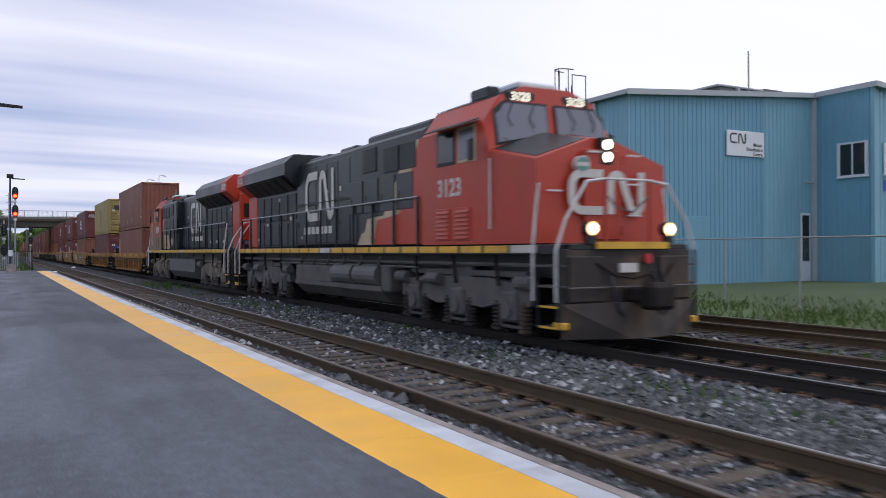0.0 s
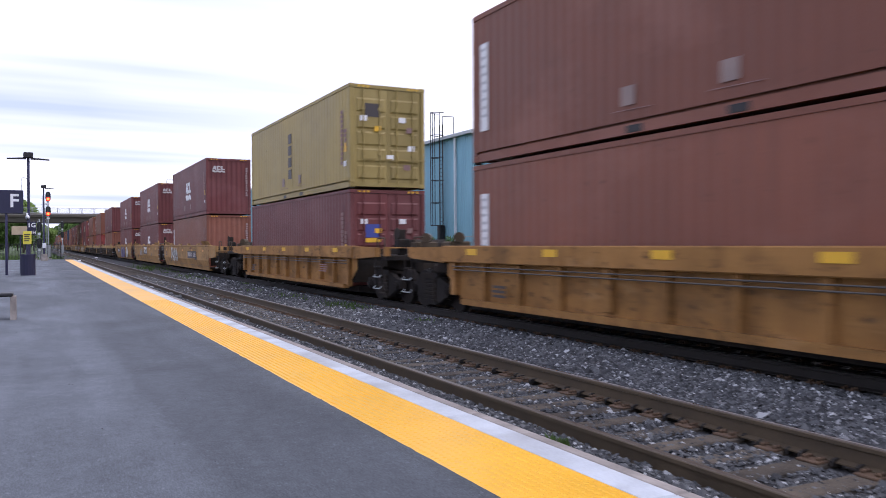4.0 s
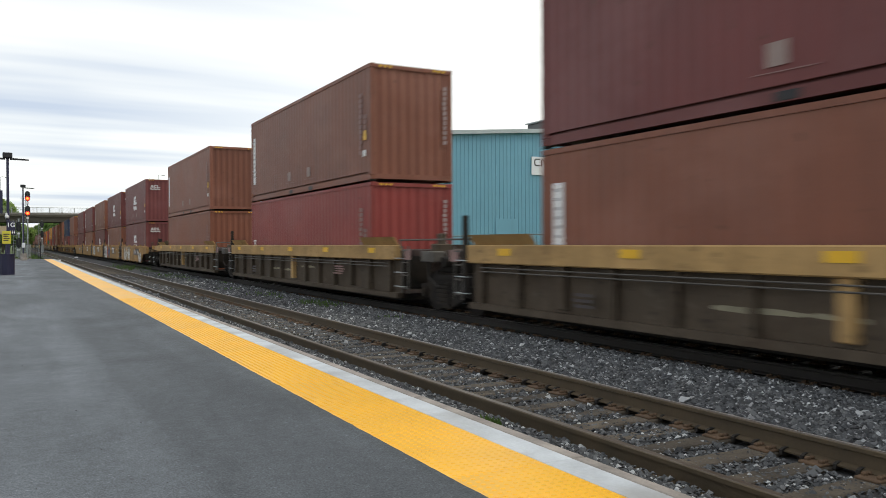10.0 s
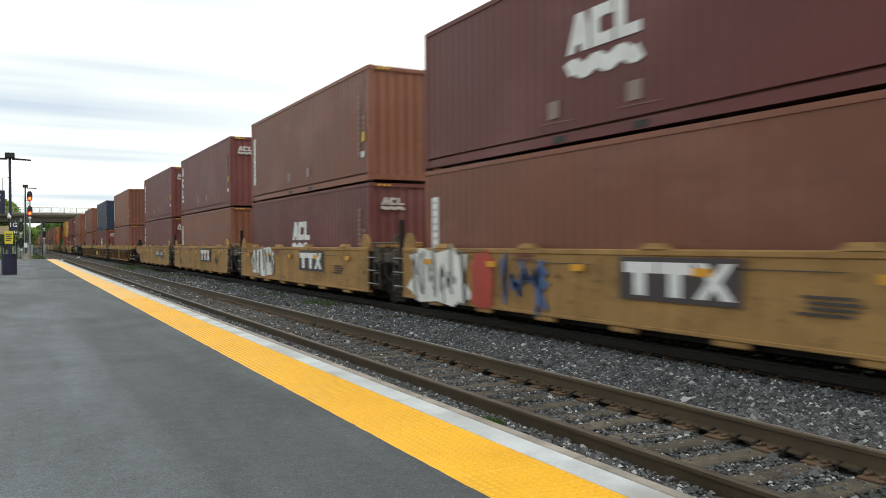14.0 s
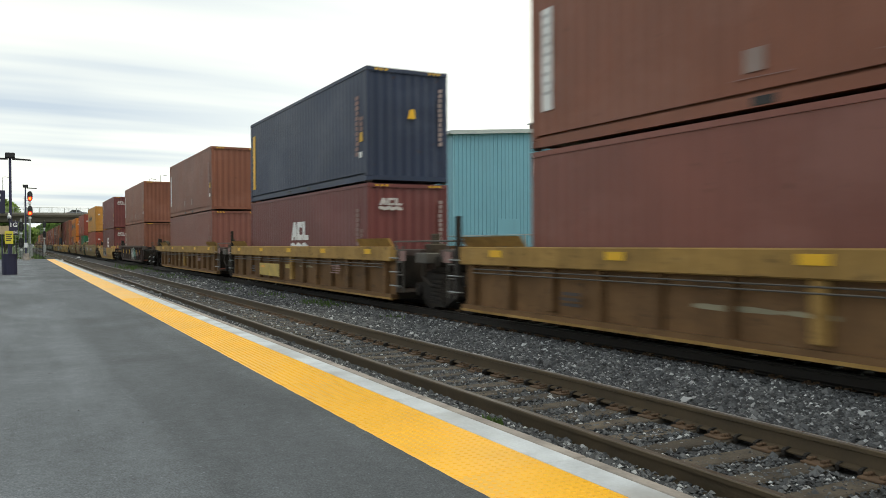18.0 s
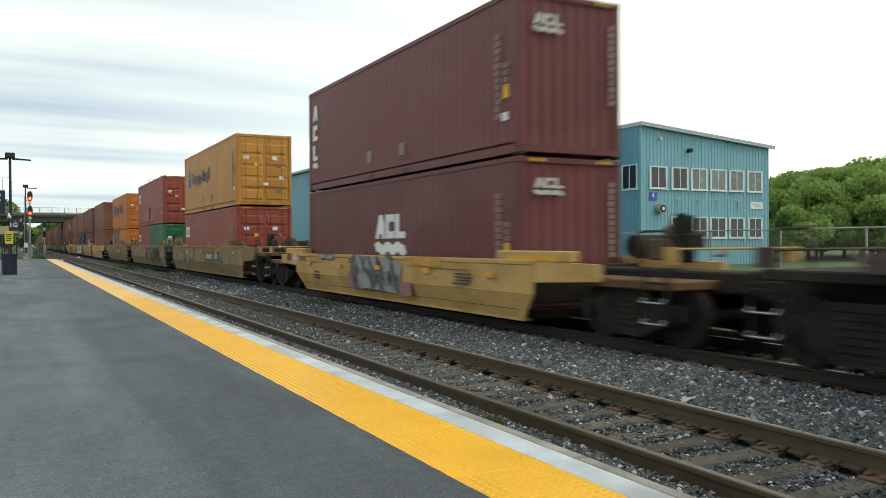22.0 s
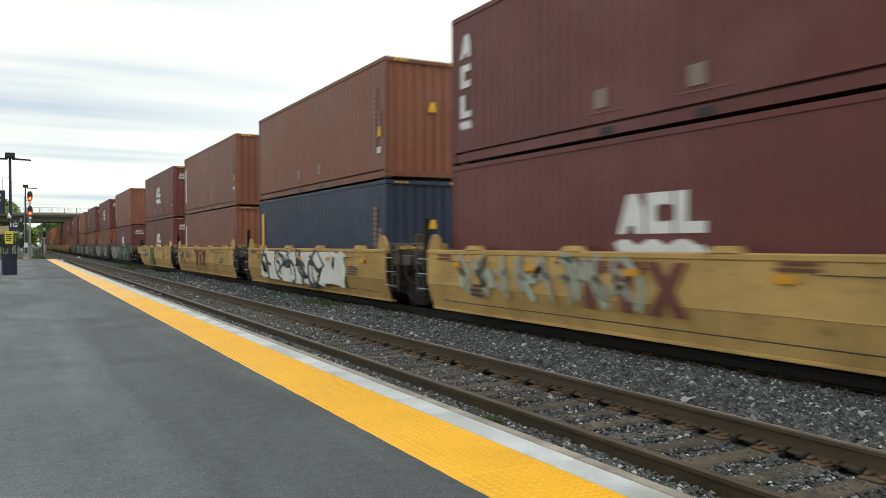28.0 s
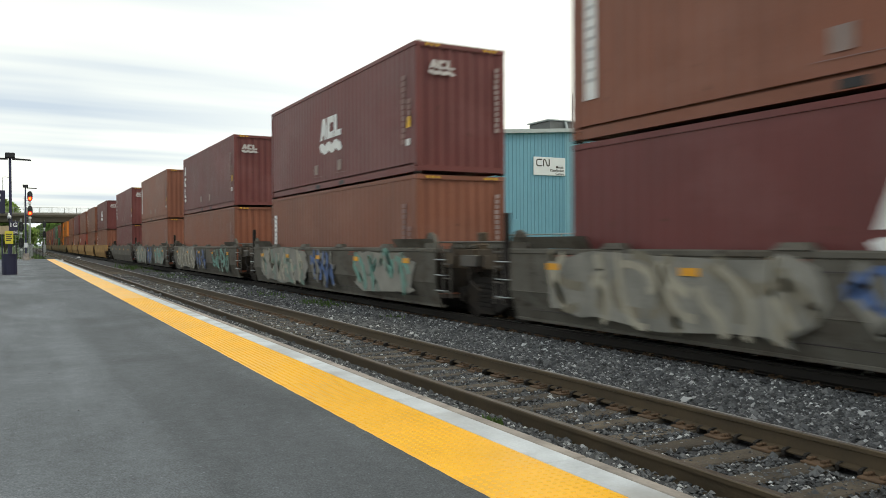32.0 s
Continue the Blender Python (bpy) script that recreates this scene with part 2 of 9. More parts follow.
# pale base colour paints in the sky mirrored by the cab windows
CAB_GLASS = glass("cab_glass", (0.17, 0.175, 0.21), 0.22)
BLIND = mat("window_blind", (0.13, 0.14, 0.135), 0.25, var=0.35, scale=0.9, jitter=0.55, spec=0.8)
FRAME_WHITE = mat("window_frame", (0.66, 0.70, 0.72), 0.5, var=0.05)
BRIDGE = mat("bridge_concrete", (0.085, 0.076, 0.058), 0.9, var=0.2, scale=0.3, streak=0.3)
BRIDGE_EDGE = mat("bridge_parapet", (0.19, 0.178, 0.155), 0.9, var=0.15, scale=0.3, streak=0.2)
RED_LAMP = mat("red_lamp", (1.0, 0.11, 0.02), 0.4, emit=5.0, var=0.0)
# emissive red for the halo drawn round a lit signal lamp
RED_HALO = mat("red_lamp_halo", (0.95, 0.02, 0.006), 0.4, emit=1.3, var=0.0)
# emissive orange for the warm halo round the lit ditch lights
LAMP_HALO = mat("warm_lamp_halo", (1.0, 0.62, 0.22), 0.3, emit=1.6, var=0.0)
HEADLAMP = mat("headlamp_glow", (1.0, 0.86, 0.52), 0.3, emit=8.0, var=0.0)
NUMBER_GLOW = mat("number_glow", (1.0, 0.95, 0.70), 0.4, emit=1.5, var=0.0)
LOCO_RED = mat("loco_red", (0.45, 0.040, 0.013), 0.40, var=0.10, scale=0.8, streak=0.18, dirt=(0.22, 0.06, 0.035))
LOCO_BLACK = mat("loco_black", (0.017, 0.021, 0.023), 0.36, var=0.4, scale=0.8, streak=0.3, dirt=(0.045, 0.045, 0.044), spec=0.4)
LOCO_GREY = mat("loco_underframe", (0.10, 0.097, 0.090), 0.75, var=0.4, scale=2, bump=0.002, dirt=(0.15, 0.13, 0.10), dirt_amount=0.6)
LOCO_TANK = mat("loco_tank", (0.105, 0.108, 0.10), 0.6, var=0.2, scale=1.5, dirt=(0.17, 0.15, 0.115), dirt_amount=0.5)
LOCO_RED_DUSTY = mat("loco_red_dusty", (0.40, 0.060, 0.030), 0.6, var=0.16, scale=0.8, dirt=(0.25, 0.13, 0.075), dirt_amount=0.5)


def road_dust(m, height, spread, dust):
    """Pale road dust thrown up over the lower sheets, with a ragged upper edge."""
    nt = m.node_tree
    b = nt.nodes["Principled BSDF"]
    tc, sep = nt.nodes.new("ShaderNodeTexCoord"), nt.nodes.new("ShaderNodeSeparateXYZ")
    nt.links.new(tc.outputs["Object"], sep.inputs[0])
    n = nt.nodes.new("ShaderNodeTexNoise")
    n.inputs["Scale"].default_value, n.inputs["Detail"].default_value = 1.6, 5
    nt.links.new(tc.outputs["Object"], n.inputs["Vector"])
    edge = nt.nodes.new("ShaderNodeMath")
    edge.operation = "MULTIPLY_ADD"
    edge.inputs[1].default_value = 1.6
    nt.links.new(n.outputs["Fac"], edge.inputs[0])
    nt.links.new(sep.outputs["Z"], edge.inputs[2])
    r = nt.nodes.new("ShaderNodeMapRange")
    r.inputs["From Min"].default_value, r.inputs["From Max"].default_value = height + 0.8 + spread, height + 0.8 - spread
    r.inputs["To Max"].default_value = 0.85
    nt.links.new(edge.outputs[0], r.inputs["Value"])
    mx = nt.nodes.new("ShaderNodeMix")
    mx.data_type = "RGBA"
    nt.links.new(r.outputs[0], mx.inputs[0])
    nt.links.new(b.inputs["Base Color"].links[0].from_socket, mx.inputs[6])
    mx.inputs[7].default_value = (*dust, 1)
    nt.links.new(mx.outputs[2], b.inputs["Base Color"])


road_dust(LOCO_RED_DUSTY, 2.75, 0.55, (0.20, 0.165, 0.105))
LOCO_DIRT = mat("loco_dusty", (0.036, 0.030, 0.025), 0.8, var=0.4, scale=2, bump=0.002, dirt=(0.17, 0.12, 0.07), dirt_amount=0.7)
LOCO_WHITE = mat("loco_white", (0.62, 0.60, 0.54), 0.45, var=0.12, dirt=(0.38, 0.33, 0.26), dirt_amount=0.5)
LOCO_TAN = mat("loco_cream", (0.50, 0.40, 0.26), 0.5, var=0.15, dirt=(0.3, 0.22, 0.13), dirt_amount=0.6)
LOCO_YELLOW = mat("loco_yellow", (0.72, 0.42, 0.03), 0.45, var=0.15, dirt=(0.30, 0.19, 0.06), dirt_amount=0.5)
RAILING = mat("rail_white", (0.66, 0.64, 0.60), 0.45, var=0.15)
STEEL_DARK = mat("truck_steel", (0.023, 0.020, 0.018), 0.85, var=0.5, scale=3, bump=0.002, dirt=(0.065, 0.046, 0.031), dirt_amount=0.6, spec=0.2)
RUNG_STEEL = mat("rung_steel", (0.085, 0.075, 0.065), 0.6, var=0.3)
WHEEL = mat("wheel_steel", (0.022, 0.018, 0.016), 0.75, var=0.35, scale=4, spec=0.2)


def stained(m, layers, stretch=(1.0, 0.7, 1.5)):
    """Lays blotches over a material's colour: rows of noise scale, edges of the blotch, strength and colour."""
    nt = m.node_tree
    b = nt.nodes["Principled BSDF"]
    under = b.inputs["Base Color"].links[0].from_socket
    tc, info = nt.nodes.new("ShaderNodeTexCoord"), nt.nodes.new("ShaderNodeObjectInfo")
    off, shift = nt.nodes.new("ShaderNodeVectorMath"), nt.nodes.new("ShaderNodeVectorMath")
    off.operation, shift.operation = "MULTIPLY_ADD", "SCALE"
    off.inputs[1].default_value = stretch
    shift.inputs[0].default_value = (13.0, 41.0, 7.0)
    nt.links.new(info.outputs["Random"], shift.inputs["Scale"])
    nt.links.new(tc.outputs["Object"], off.inputs[0])
    nt.links.new(shift.outputs[0], off.inputs[2])
    for scale, low, high, amount, stain in layers:
        n = nt.nodes.new("ShaderNodeTexNoise")
        n.inputs["Scale"].default_value, n.inputs["Detail"].default_value, n.inputs["Roughness"].default_value = scale, 6, 0.62
        nt.links.new(off.outputs[0], n.inputs["Vector"])
        r = nt.nodes.new("ShaderNodeMapRange")
        r.inputs["From Min"].default_value, r.inputs["From Max"].default_value, r.inputs["To Max"].default_value = low, high, amount
        nt.links.new(n.outputs["Fac"], r.inputs["Value"])
        mx = nt.nodes.new("ShaderNodeMix")
        mx.data_type = "RGBA"
        nt.links.new(r.outputs[0], mx.inputs[0])
        nt.links.new(under, mx.inputs[6])
        mx.inputs[7].default_value = (*stain, 1)
        under = mx.outputs[2]
    nt.links.new(under, b.inputs["Base Color"])
    return m


def paint(name, col, rough=0.5, grime=0.30):
    """Container paint: faded in broad patches, rust specks, scuffs."""
    col = tuple(0.9 * c for c in col)
    m = mat(name, col, rough, var=0.16, scale=0.45, streak=grime, dirt=(col[0] * 0.5 + 0.012, col[1] * 0.5 + 0.012, col[2] * 0.5 + 0.012), jitter=0.14, bump=0.0006, fine=25, spec=0.34)
    faded = tuple(min(0.6, c * 1.15 + 0.035) for c in col)
    return stained(m, [(0.55, 0.50, 0.66, 0.45, faded), (5.0, 0.64, 0.72, 0.55, (0.075, 0.035, 0.02)), (9.0, 0.68, 0.74, 0.5, faded)], (1.0, 0.6, 1.0))


def grimy(name, col, soil=1.0):
    """Rolling-stock paint under road dirt, rust streaks and blotches of soot."""
    m = mat(name, col, 0.6, var=0.24, scale=0.9, streak=0.55 * soil, dirt=(col[0] * 0.38 + 0.012, col[1] * 0.33 + 0.010, col[2] * 0.3 + 0.009), jitter=0.10, bump=0.001, fine=18, spec=0.12)
    scuff = (min(0.5, col[0] * 1.1 + 0.06), min(0.45, col[1] * 1.15 + 0.06), min(0.4, col[2] * 1.2 + 0.05))
    return stained(m, [(1.1, 0.50, 0.72, 0.62 * soil, (0.055, 0.036, 0.024)), (4.5, 0.58, 0.70, 0.75 * soil, (0.032, 0.024, 0.02)), (2.3, 0.60, 0.74, 0.5 * soil, scuff)])


BOX_PAINT = {
    "maroon": paint("maroon_paint", (0.162, 0.044, 0.042)),
    "brown": paint("brown_paint", (0.232, 0.084, 0.051)),
    "rust": paint("rust_brown_paint", (0.22, 0.075, 0.042)),
    "pink": paint("faded_red_paint", (0.23, 0.085, 0.066)),
    "red": paint("red_paint", (0.27, 0.045, 0.038)),
    "brick": paint("brick_red_paint", (0.30, 0.062, 0.040)),
    "navy": paint("navy_paint", (0.027, 0.041, 0.086)),
    "olive": paint("mustard_paint", (0.36, 0.27, 0.085)),
    "ochre": paint("ochre_paint", (0.56, 0.255, 0.05)),
    "orange": paint("orange_paint", (0.56, 0.17, 0.025)),
    "green": paint("green_paint", (0.022, 0.135, 0.062)),
}
CAR_PAINT = {
    "tan": grimy("tan_car_paint", (0.39, 0.228, 0.090), 0.8),
    "gold": grimy("golden_car_paint", (0.42, 0.265, 0.115), 0.6),
    "ribgold": grimy("worn_golden_car_paint", (0.36, 0.22, 0.075), 0.8),
    "panel": grimy("rusty_panel_paint", (0.172, 0.098, 0.048), 0.8),
    "brownyellow": grimy("brown_yellow_car_paint", (0.33, 0.17, 0.055)),
    "olivetan": grimy("olive_tan_car_paint", (0.27, 0.195, 0.098), 0.6),
    "pale": grimy("pale_yellow_car_paint", (0.54, 0.345, 0.132), 0.42),
    "grey": grimy("grey_car_paint", (0.125, 0.117, 0.10)),
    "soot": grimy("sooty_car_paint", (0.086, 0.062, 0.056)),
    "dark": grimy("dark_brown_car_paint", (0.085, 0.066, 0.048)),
}
LOGO_WHITE = mat("logo_white", (0.76, 0.755, 0.75), 0.5, var=0.12)
LOGO_FADED = mat("logo_faded", (0.25, 0.145, 0.13), 0.6, var=0.2)
LOGO_PALE = mat("logo_pale", (0.33, 0.25, 0.24), 0.6, var=0.2)
LOGO_PALE_WHITE = mat("logo_pale_white", (0.50, 0.46, 0.45), 0.5, var=0.15)
LOGO_GREY = mat("logo_grey", (0.42, 0.42, 0.43), 0.5, var=0.1)
PATCH_GREY = mat("patch_grey", (0.27, 0.20, 0.18), 0.6, var=0.2)
LETTER_BROWN = mat("letter_brown", (0.16, 0.045, 0.03), 0.6, var=0.25)
LOGO_BLUE = mat("logo_blue", (0.05, 0.07, 0.30), 0.5, var=0.1)
LOGO_DARK = mat("logo_dark", (0.05, 0.04, 0.04), 0.5, var=0.1)
PLATE_YELLOW = mat("plate_pale_yellow", (0.50, 0.36, 0.10), 0.6, var=0.25)
MARK_YELLOW = mat("mark_yellow", (0.76, 0.43, 0.02), 0.5, var=0.1)
MARK_ORANGE = mat("reflector_orange", (0.72, 0.33, 0.02), 0.4, var=0.1)
LOCO_DUST_TAN = mat("loco_truck_dust", (0.175, 0.155, 0.115), 0.85, var=0.4, scale=2, bump=0.002, dirt=(0.06, 0.052, 0.042), dirt_amount=0.6)
ROOF_UNIT = mat("roof_unit_grey", (0.11, 0.115, 0.115), 0.6, var=0.15)
GRAF = {
    "purple": mat("spray_purple", (0.075, 0.05, 0.17), 0.5, var=0.2),
    "white": mat("spray_white", (0.74, 0.725, 0.68), 0.5, var=0.2),
    "silver": mat("spray_silver", (0.27, 0.27, 0.265), 0.45, var=0.2),
    "teal": mat("spray_teal", (0.13, 0.30, 0.25), 0.5, var=0.2),
    "blue": mat("spray_blue", (0.07, 0.13, 0.30), 0.5, var=0.2),
    "red": mat("spray_red", (0.42, 0.05, 0.03), 0.5, var=0.2),
    "faded": mat("faded_orange_band", (0.58, 0.30, 0.05), 0.6, var=0.3),
    "slate": mat("spray_slate", (0.085, 0.085, 0.082), 0.5, var=0.2),
    "black": mat("spray_black", (0.03, 0.03, 0.032), 0.5, var=0.2),
    "green": mat("spray_green", (0.06, 0.15, 0.03), 0.5, var=0.2),
    "orange": mat("bare_orange_primer", (0.34, 0.078, 0.038), 0.6, var=0.3),
    "rustdark": mat("dark_rust", (0.085, 0.035, 0.022), 0.8, var=0.35),
    "mauve": mat("spray_mauve", (0.30, 0.13, 0.13), 0.5, var=0.2),
    "wash": mat("spray_wash", (0.205, 0.182, 0.135), 0.7, var=0.35, scale=1.5),
    "cloud": mat("spray_cloud", (0.23, 0.222, 0.195), 0.7, var=0.4, scale=1.5),
    "sage": mat("spray_sage", (0.17, 0.24, 0.20), 0.6, var=0.35),
    "dust": mat("pale_dust", (0.26, 0.235, 0.16), 0.8, var=0.3),
    "aqua": mat("spray_aqua", (0.40, 0.46, 0.38), 0.5, var=0.25),
    "cream": mat("spray_cream", (0.36, 0.33, 0.26), 0.5, var=0.2),
}


# ---- mesh helpers ----
class Shape:
    """Gathers vertices and faces of one mesh."""

    def __init__(self):
        self.v, self.f = [], []

    def add(self, verts, faces):
        n = len(self.v)
        self.v.extend(tuple(p) for p in verts)
        self.f.extend(tuple(i + n for i in face) for face in faces)
        return self

    def box(self, x0, x1, y0, y1, z0, z1):
        v = [(x, y, z) for x in (x0, x1) for y in (y0, y1) for z in (z0, z1)]
        return self.add(v, [(0, 1, 3, 2), (4, 6, 7, 5), (0, 4, 5, 1), (2, 3, 7, 6), (0, 2, 6, 4), (1, 5, 7, 3)])

    def cbox(self, x0, x1, y0, y1, z0, z1, c=0.02):
        """A box with chamfered edges."""
        pts = []
        for x, sx in ((x0, 1), (x1, -1)):
            for y, sy in ((y0, 1), (y1, -1)):
                for z, sz in ((z0, 1), (z1, -1)):
                    pts += [(x, y + sy * c, z + sz * c), (x + sx * c, y, z + sz * c), (x + sx * c, y + sy * c, z)]
        return self.hull(pts)

    def hull(self, pts):
        bm = bmesh.new()
        for p in pts:
            bm.verts.new(p)
        res = bmesh.ops.convex_hull(bm, input=bm.verts[:])
        loose = [g for g in res["geom_interior"] if isinstance(g, bmesh.types.BMVert)]
        bmesh.ops.delete(bm, geom=loose, context="VERTS")
        bmesh.ops.dissolve_limit(bm, angle_limit=0.01, verts=bm.verts[:], edges=bm.edges[:])
        bm.verts.index_update()
        self.add([p.co[:] for p in bm.verts], [[q.index for q in face.verts] for face in bm.faces])
        bm.free()
        return self

    def prism(self, poly, axis, a, b):
        """A flat outline pushed along an axis: x takes (y, z), y takes (x, z), z takes (x, y)."""
        n = len(poly)
        put = {"x": lambda p, k: (k, p[0], p[1]), "y": lambda p, k: (p[0], k, p[1]), "z": lambda p, k: (p[0], p[1], k)}[axis]
        v = [put(p, a) for p in poly] + [put(p, b) for p in poly]
        faces = [tuple(range(n)), tuple(range(2 * n - 1, n - 1, -1))]
        faces += [(i, i + n, (i + 1) % n + n, (i + 1) % n) for i in range(n)]
        return self.add(v, faces)

    def cyl(self, p, q, r, n=12, r2=None):
        p, q = Vector(p), Vector(q)
        r2 = r if r2 is None else r2
        turn = (q - p).to_track_quat("Z", "Y")
        ring = [turn @ Vector((math.cos(2 * math.pi * i / n), math.sin(2 * math.pi * i / n), 0)) for i in range(n)]
        v = [p + d * r for d in ring] + [q + d * r2 for d in ring]
        faces = [(i, (i + 1) % n, (i + 1) % n + n, i + n) for i in range(n)] + [tuple(range(n - 1, -1, -1)), tuple(range(n, 2 * n))]
        return self.add(v, faces)

    def tube(self, path, r, n=8):
        for a, b in zip(path, path[1:]):
            self.cyl(a, b, r, n)
        for p in path[1:-1]:
            self.ball(p, r, 1)
        return self

    def ball(self, c, r, k=2, sq=(1, 1, 1)):
        bm = bmesh.new()
        bmesh.ops.create_icosphere(bm, subdivisions=k, radius=r)
        self.add([(c[0] + p.co.x * sq[0], c[1] + p.co.y * sq[1], c[2] + p.co.z * sq[2]) for p in bm.verts], [[q.index for q in face.verts] for face in bm.faces])
        bm.free()
        return self

    def lathe(self, profile, n=10):
        """A closed profile of (radius, z) turned about the z axis."""
        m = len(profile)
        v = [(r * math.cos(2 * math.pi * i / n), r * math.sin(2 * math.pi * i / n), z) for r, z in profile for i in range(n)]
        faces = [(k * n + i, k * n + (i + 1) % n, (k + 1) * n + (i + 1) % n, (k + 1) * n + i) for k in range(m - 1) for i in range(n)]
        return self.add(v, faces + [tuple(range(n - 1, -1, -1)), tuple(range((m - 1) * n, m * n))])

    def mesh(self, name, smooth=False):
        me = bpy.data.meshes.new(name)
        me.from_pydata(self.v, [], self.f)
        bm = bmesh.new()
        bm.from_mesh(me)
        bmesh.ops.recalc_face_normals(bm, faces=bm.faces[:])
        bm.to_mesh(me)
        bm.free()
        me.materials.append(None)
        if smooth:
            me.polygons.foreach_set("use_smooth", [True] * len(me.polygons))
        return me


STORE = {}


def kept(key, make, smooth=False):
    """The mesh of that key, made once."""
    if key not in STORE:
        STORE[key] = make().mesh(key.split("|")[0], smooth)
    return STORE[key]


def part(name, shape, material, parent=None, label="", smooth=False):
    me = shape if isinstance(shape, bpy.types.Mesh) else shape.mesh(name, smooth)
    ob = new(name, me)
    ob.material_slots[0].link = "OBJECT"
    ob.material_slots[0].material = material
    if parent:
        ob.parent = parent
    if label:
        ob["label"] = label
    return ob


def base(name, x=0, y=0, z=0, rz=0):
    ob = new(name)
    ob.empty_display_size = 0.3
    ob.matrix_basis = pose(x, y, z, 0, 0, rz)
    return ob


def quick(name, verts, faces, material, smooth=False):
    me = bpy.data.meshes.new(name)
    me.from_pydata(verts, [], faces)
    me.materials.append(material)
    return new(name, me)


def text_mesh(words, size, depth=0.004):
    """Written words as a flat mesh in the x-z plane, standing, centred."""
    key = "text|%s|%s" % (words, size)
    if key not in STORE:
        cu = bpy.data.curves.new("letters", "FONT")
        cu.body, cu.size, cu.extrude, cu.align_x, cu.align_y = words, size, depth / 2, "CENTER", "CENTER"
        cu.resolution_u, cu.offset = 3, size * 0.022
        tmp = bpy.data.objects.new("letters", cu)
        scene.collection.objects.link(tmp)
        me = bpy.data.meshes.new_from_object(tmp.evaluated_get(bpy.context.evaluated_depsgraph_get()))
        bpy.data.objects.remove(tmp)
        me.transform(Matrix.Rotation(radians(90), 4, "X"))
        me.materials.clear()
        me.materials.append(None)
        STORE[key] = me
    return STORE[key]


# ---- numbers of the plan ----
PLAT_Z = 0.13
YEL_IN, YEL_OUT, WHITE_OUT, EDGE = 2.31, 3.005, 3.24, 3.345
PLAT_END = 92.0
NEAR_C, TRAIN_C, FAR_C = 4.89, 9.40, 14.25
GAUGE = 1.505
SPEED = 18.234
TIE_TOP = -0.185


# ---- ground ----
def ground():
    ys = [-900, -60, 92, 240, 1500]
    cols = [(-1500, -0.35), (-20, -0.35), (2.9, -0.42), (6.0, -0.42), (16.6, -0.42), (17.6, -0.30), (30, -0.22), (1500, -0.2)]
    v = [(x, y, z) for y in ys for x, z in cols]
    w = len(cols)
    f = [(j * w + i, j * w + i + 1, (j + 1) * w + i + 1, (j + 1) * w + i) for j in range(len(ys) - 1) for i in range(w - 1)]
    tagged(quick("ground", v, f, LAND), "grassy ground beside the railway yard", "ground", kind="structure")


ground()


def ballast_bed():
    """A sheet of small crushed stone with shoulders between the platform and the grass."""
    xs = [2.9, 3.34, 3.7, 4.04, 4.2, 5.7, 6.1, 6.7, 7.3, 8.0, 8.5, 10.3, 10.9, 11.7, 12.6, 13.3, 15.2, 15.8, 16.9, 17.6]
    zs = [-0.14, -0.115, -0.112, -0.125, -0.222, -0.225, -0.19, -0.17, -0.17, -0.19, -0.225, -0.225, -0.22, -0.24, -0.24, -0.235, -0.235, -0.25, -0.31, -0.40]
    ys = [-60 + 1.0 * i for i in range(130)] + [70 + 6.0 * i for i in range(72)]
    v, f, w = [], [], len(xs)
    for y in ys:
        for x, z in zip(xs, zs):
            v.append((x, y, z + 0.02 * noise.noise((x * 1.3, y * 1.3, 0))))
    for j in range(len(ys) - 1):
        for i in range(w - 1):
            a = j * w + i
            f.append((a, a + 1, a + w + 1, a + w))
    bed = quick("ballast_bed", v, f, BALLAST)
    bed.data.materials.append(BALLAST_SHADED)
    # the strip beneath the train takes the tone with its shade painted in
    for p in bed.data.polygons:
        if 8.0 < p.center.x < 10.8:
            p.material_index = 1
    tagged(bed, "grey crushed stone ballast under the tracks", "ballast", kind="structure")


ballast_bed()


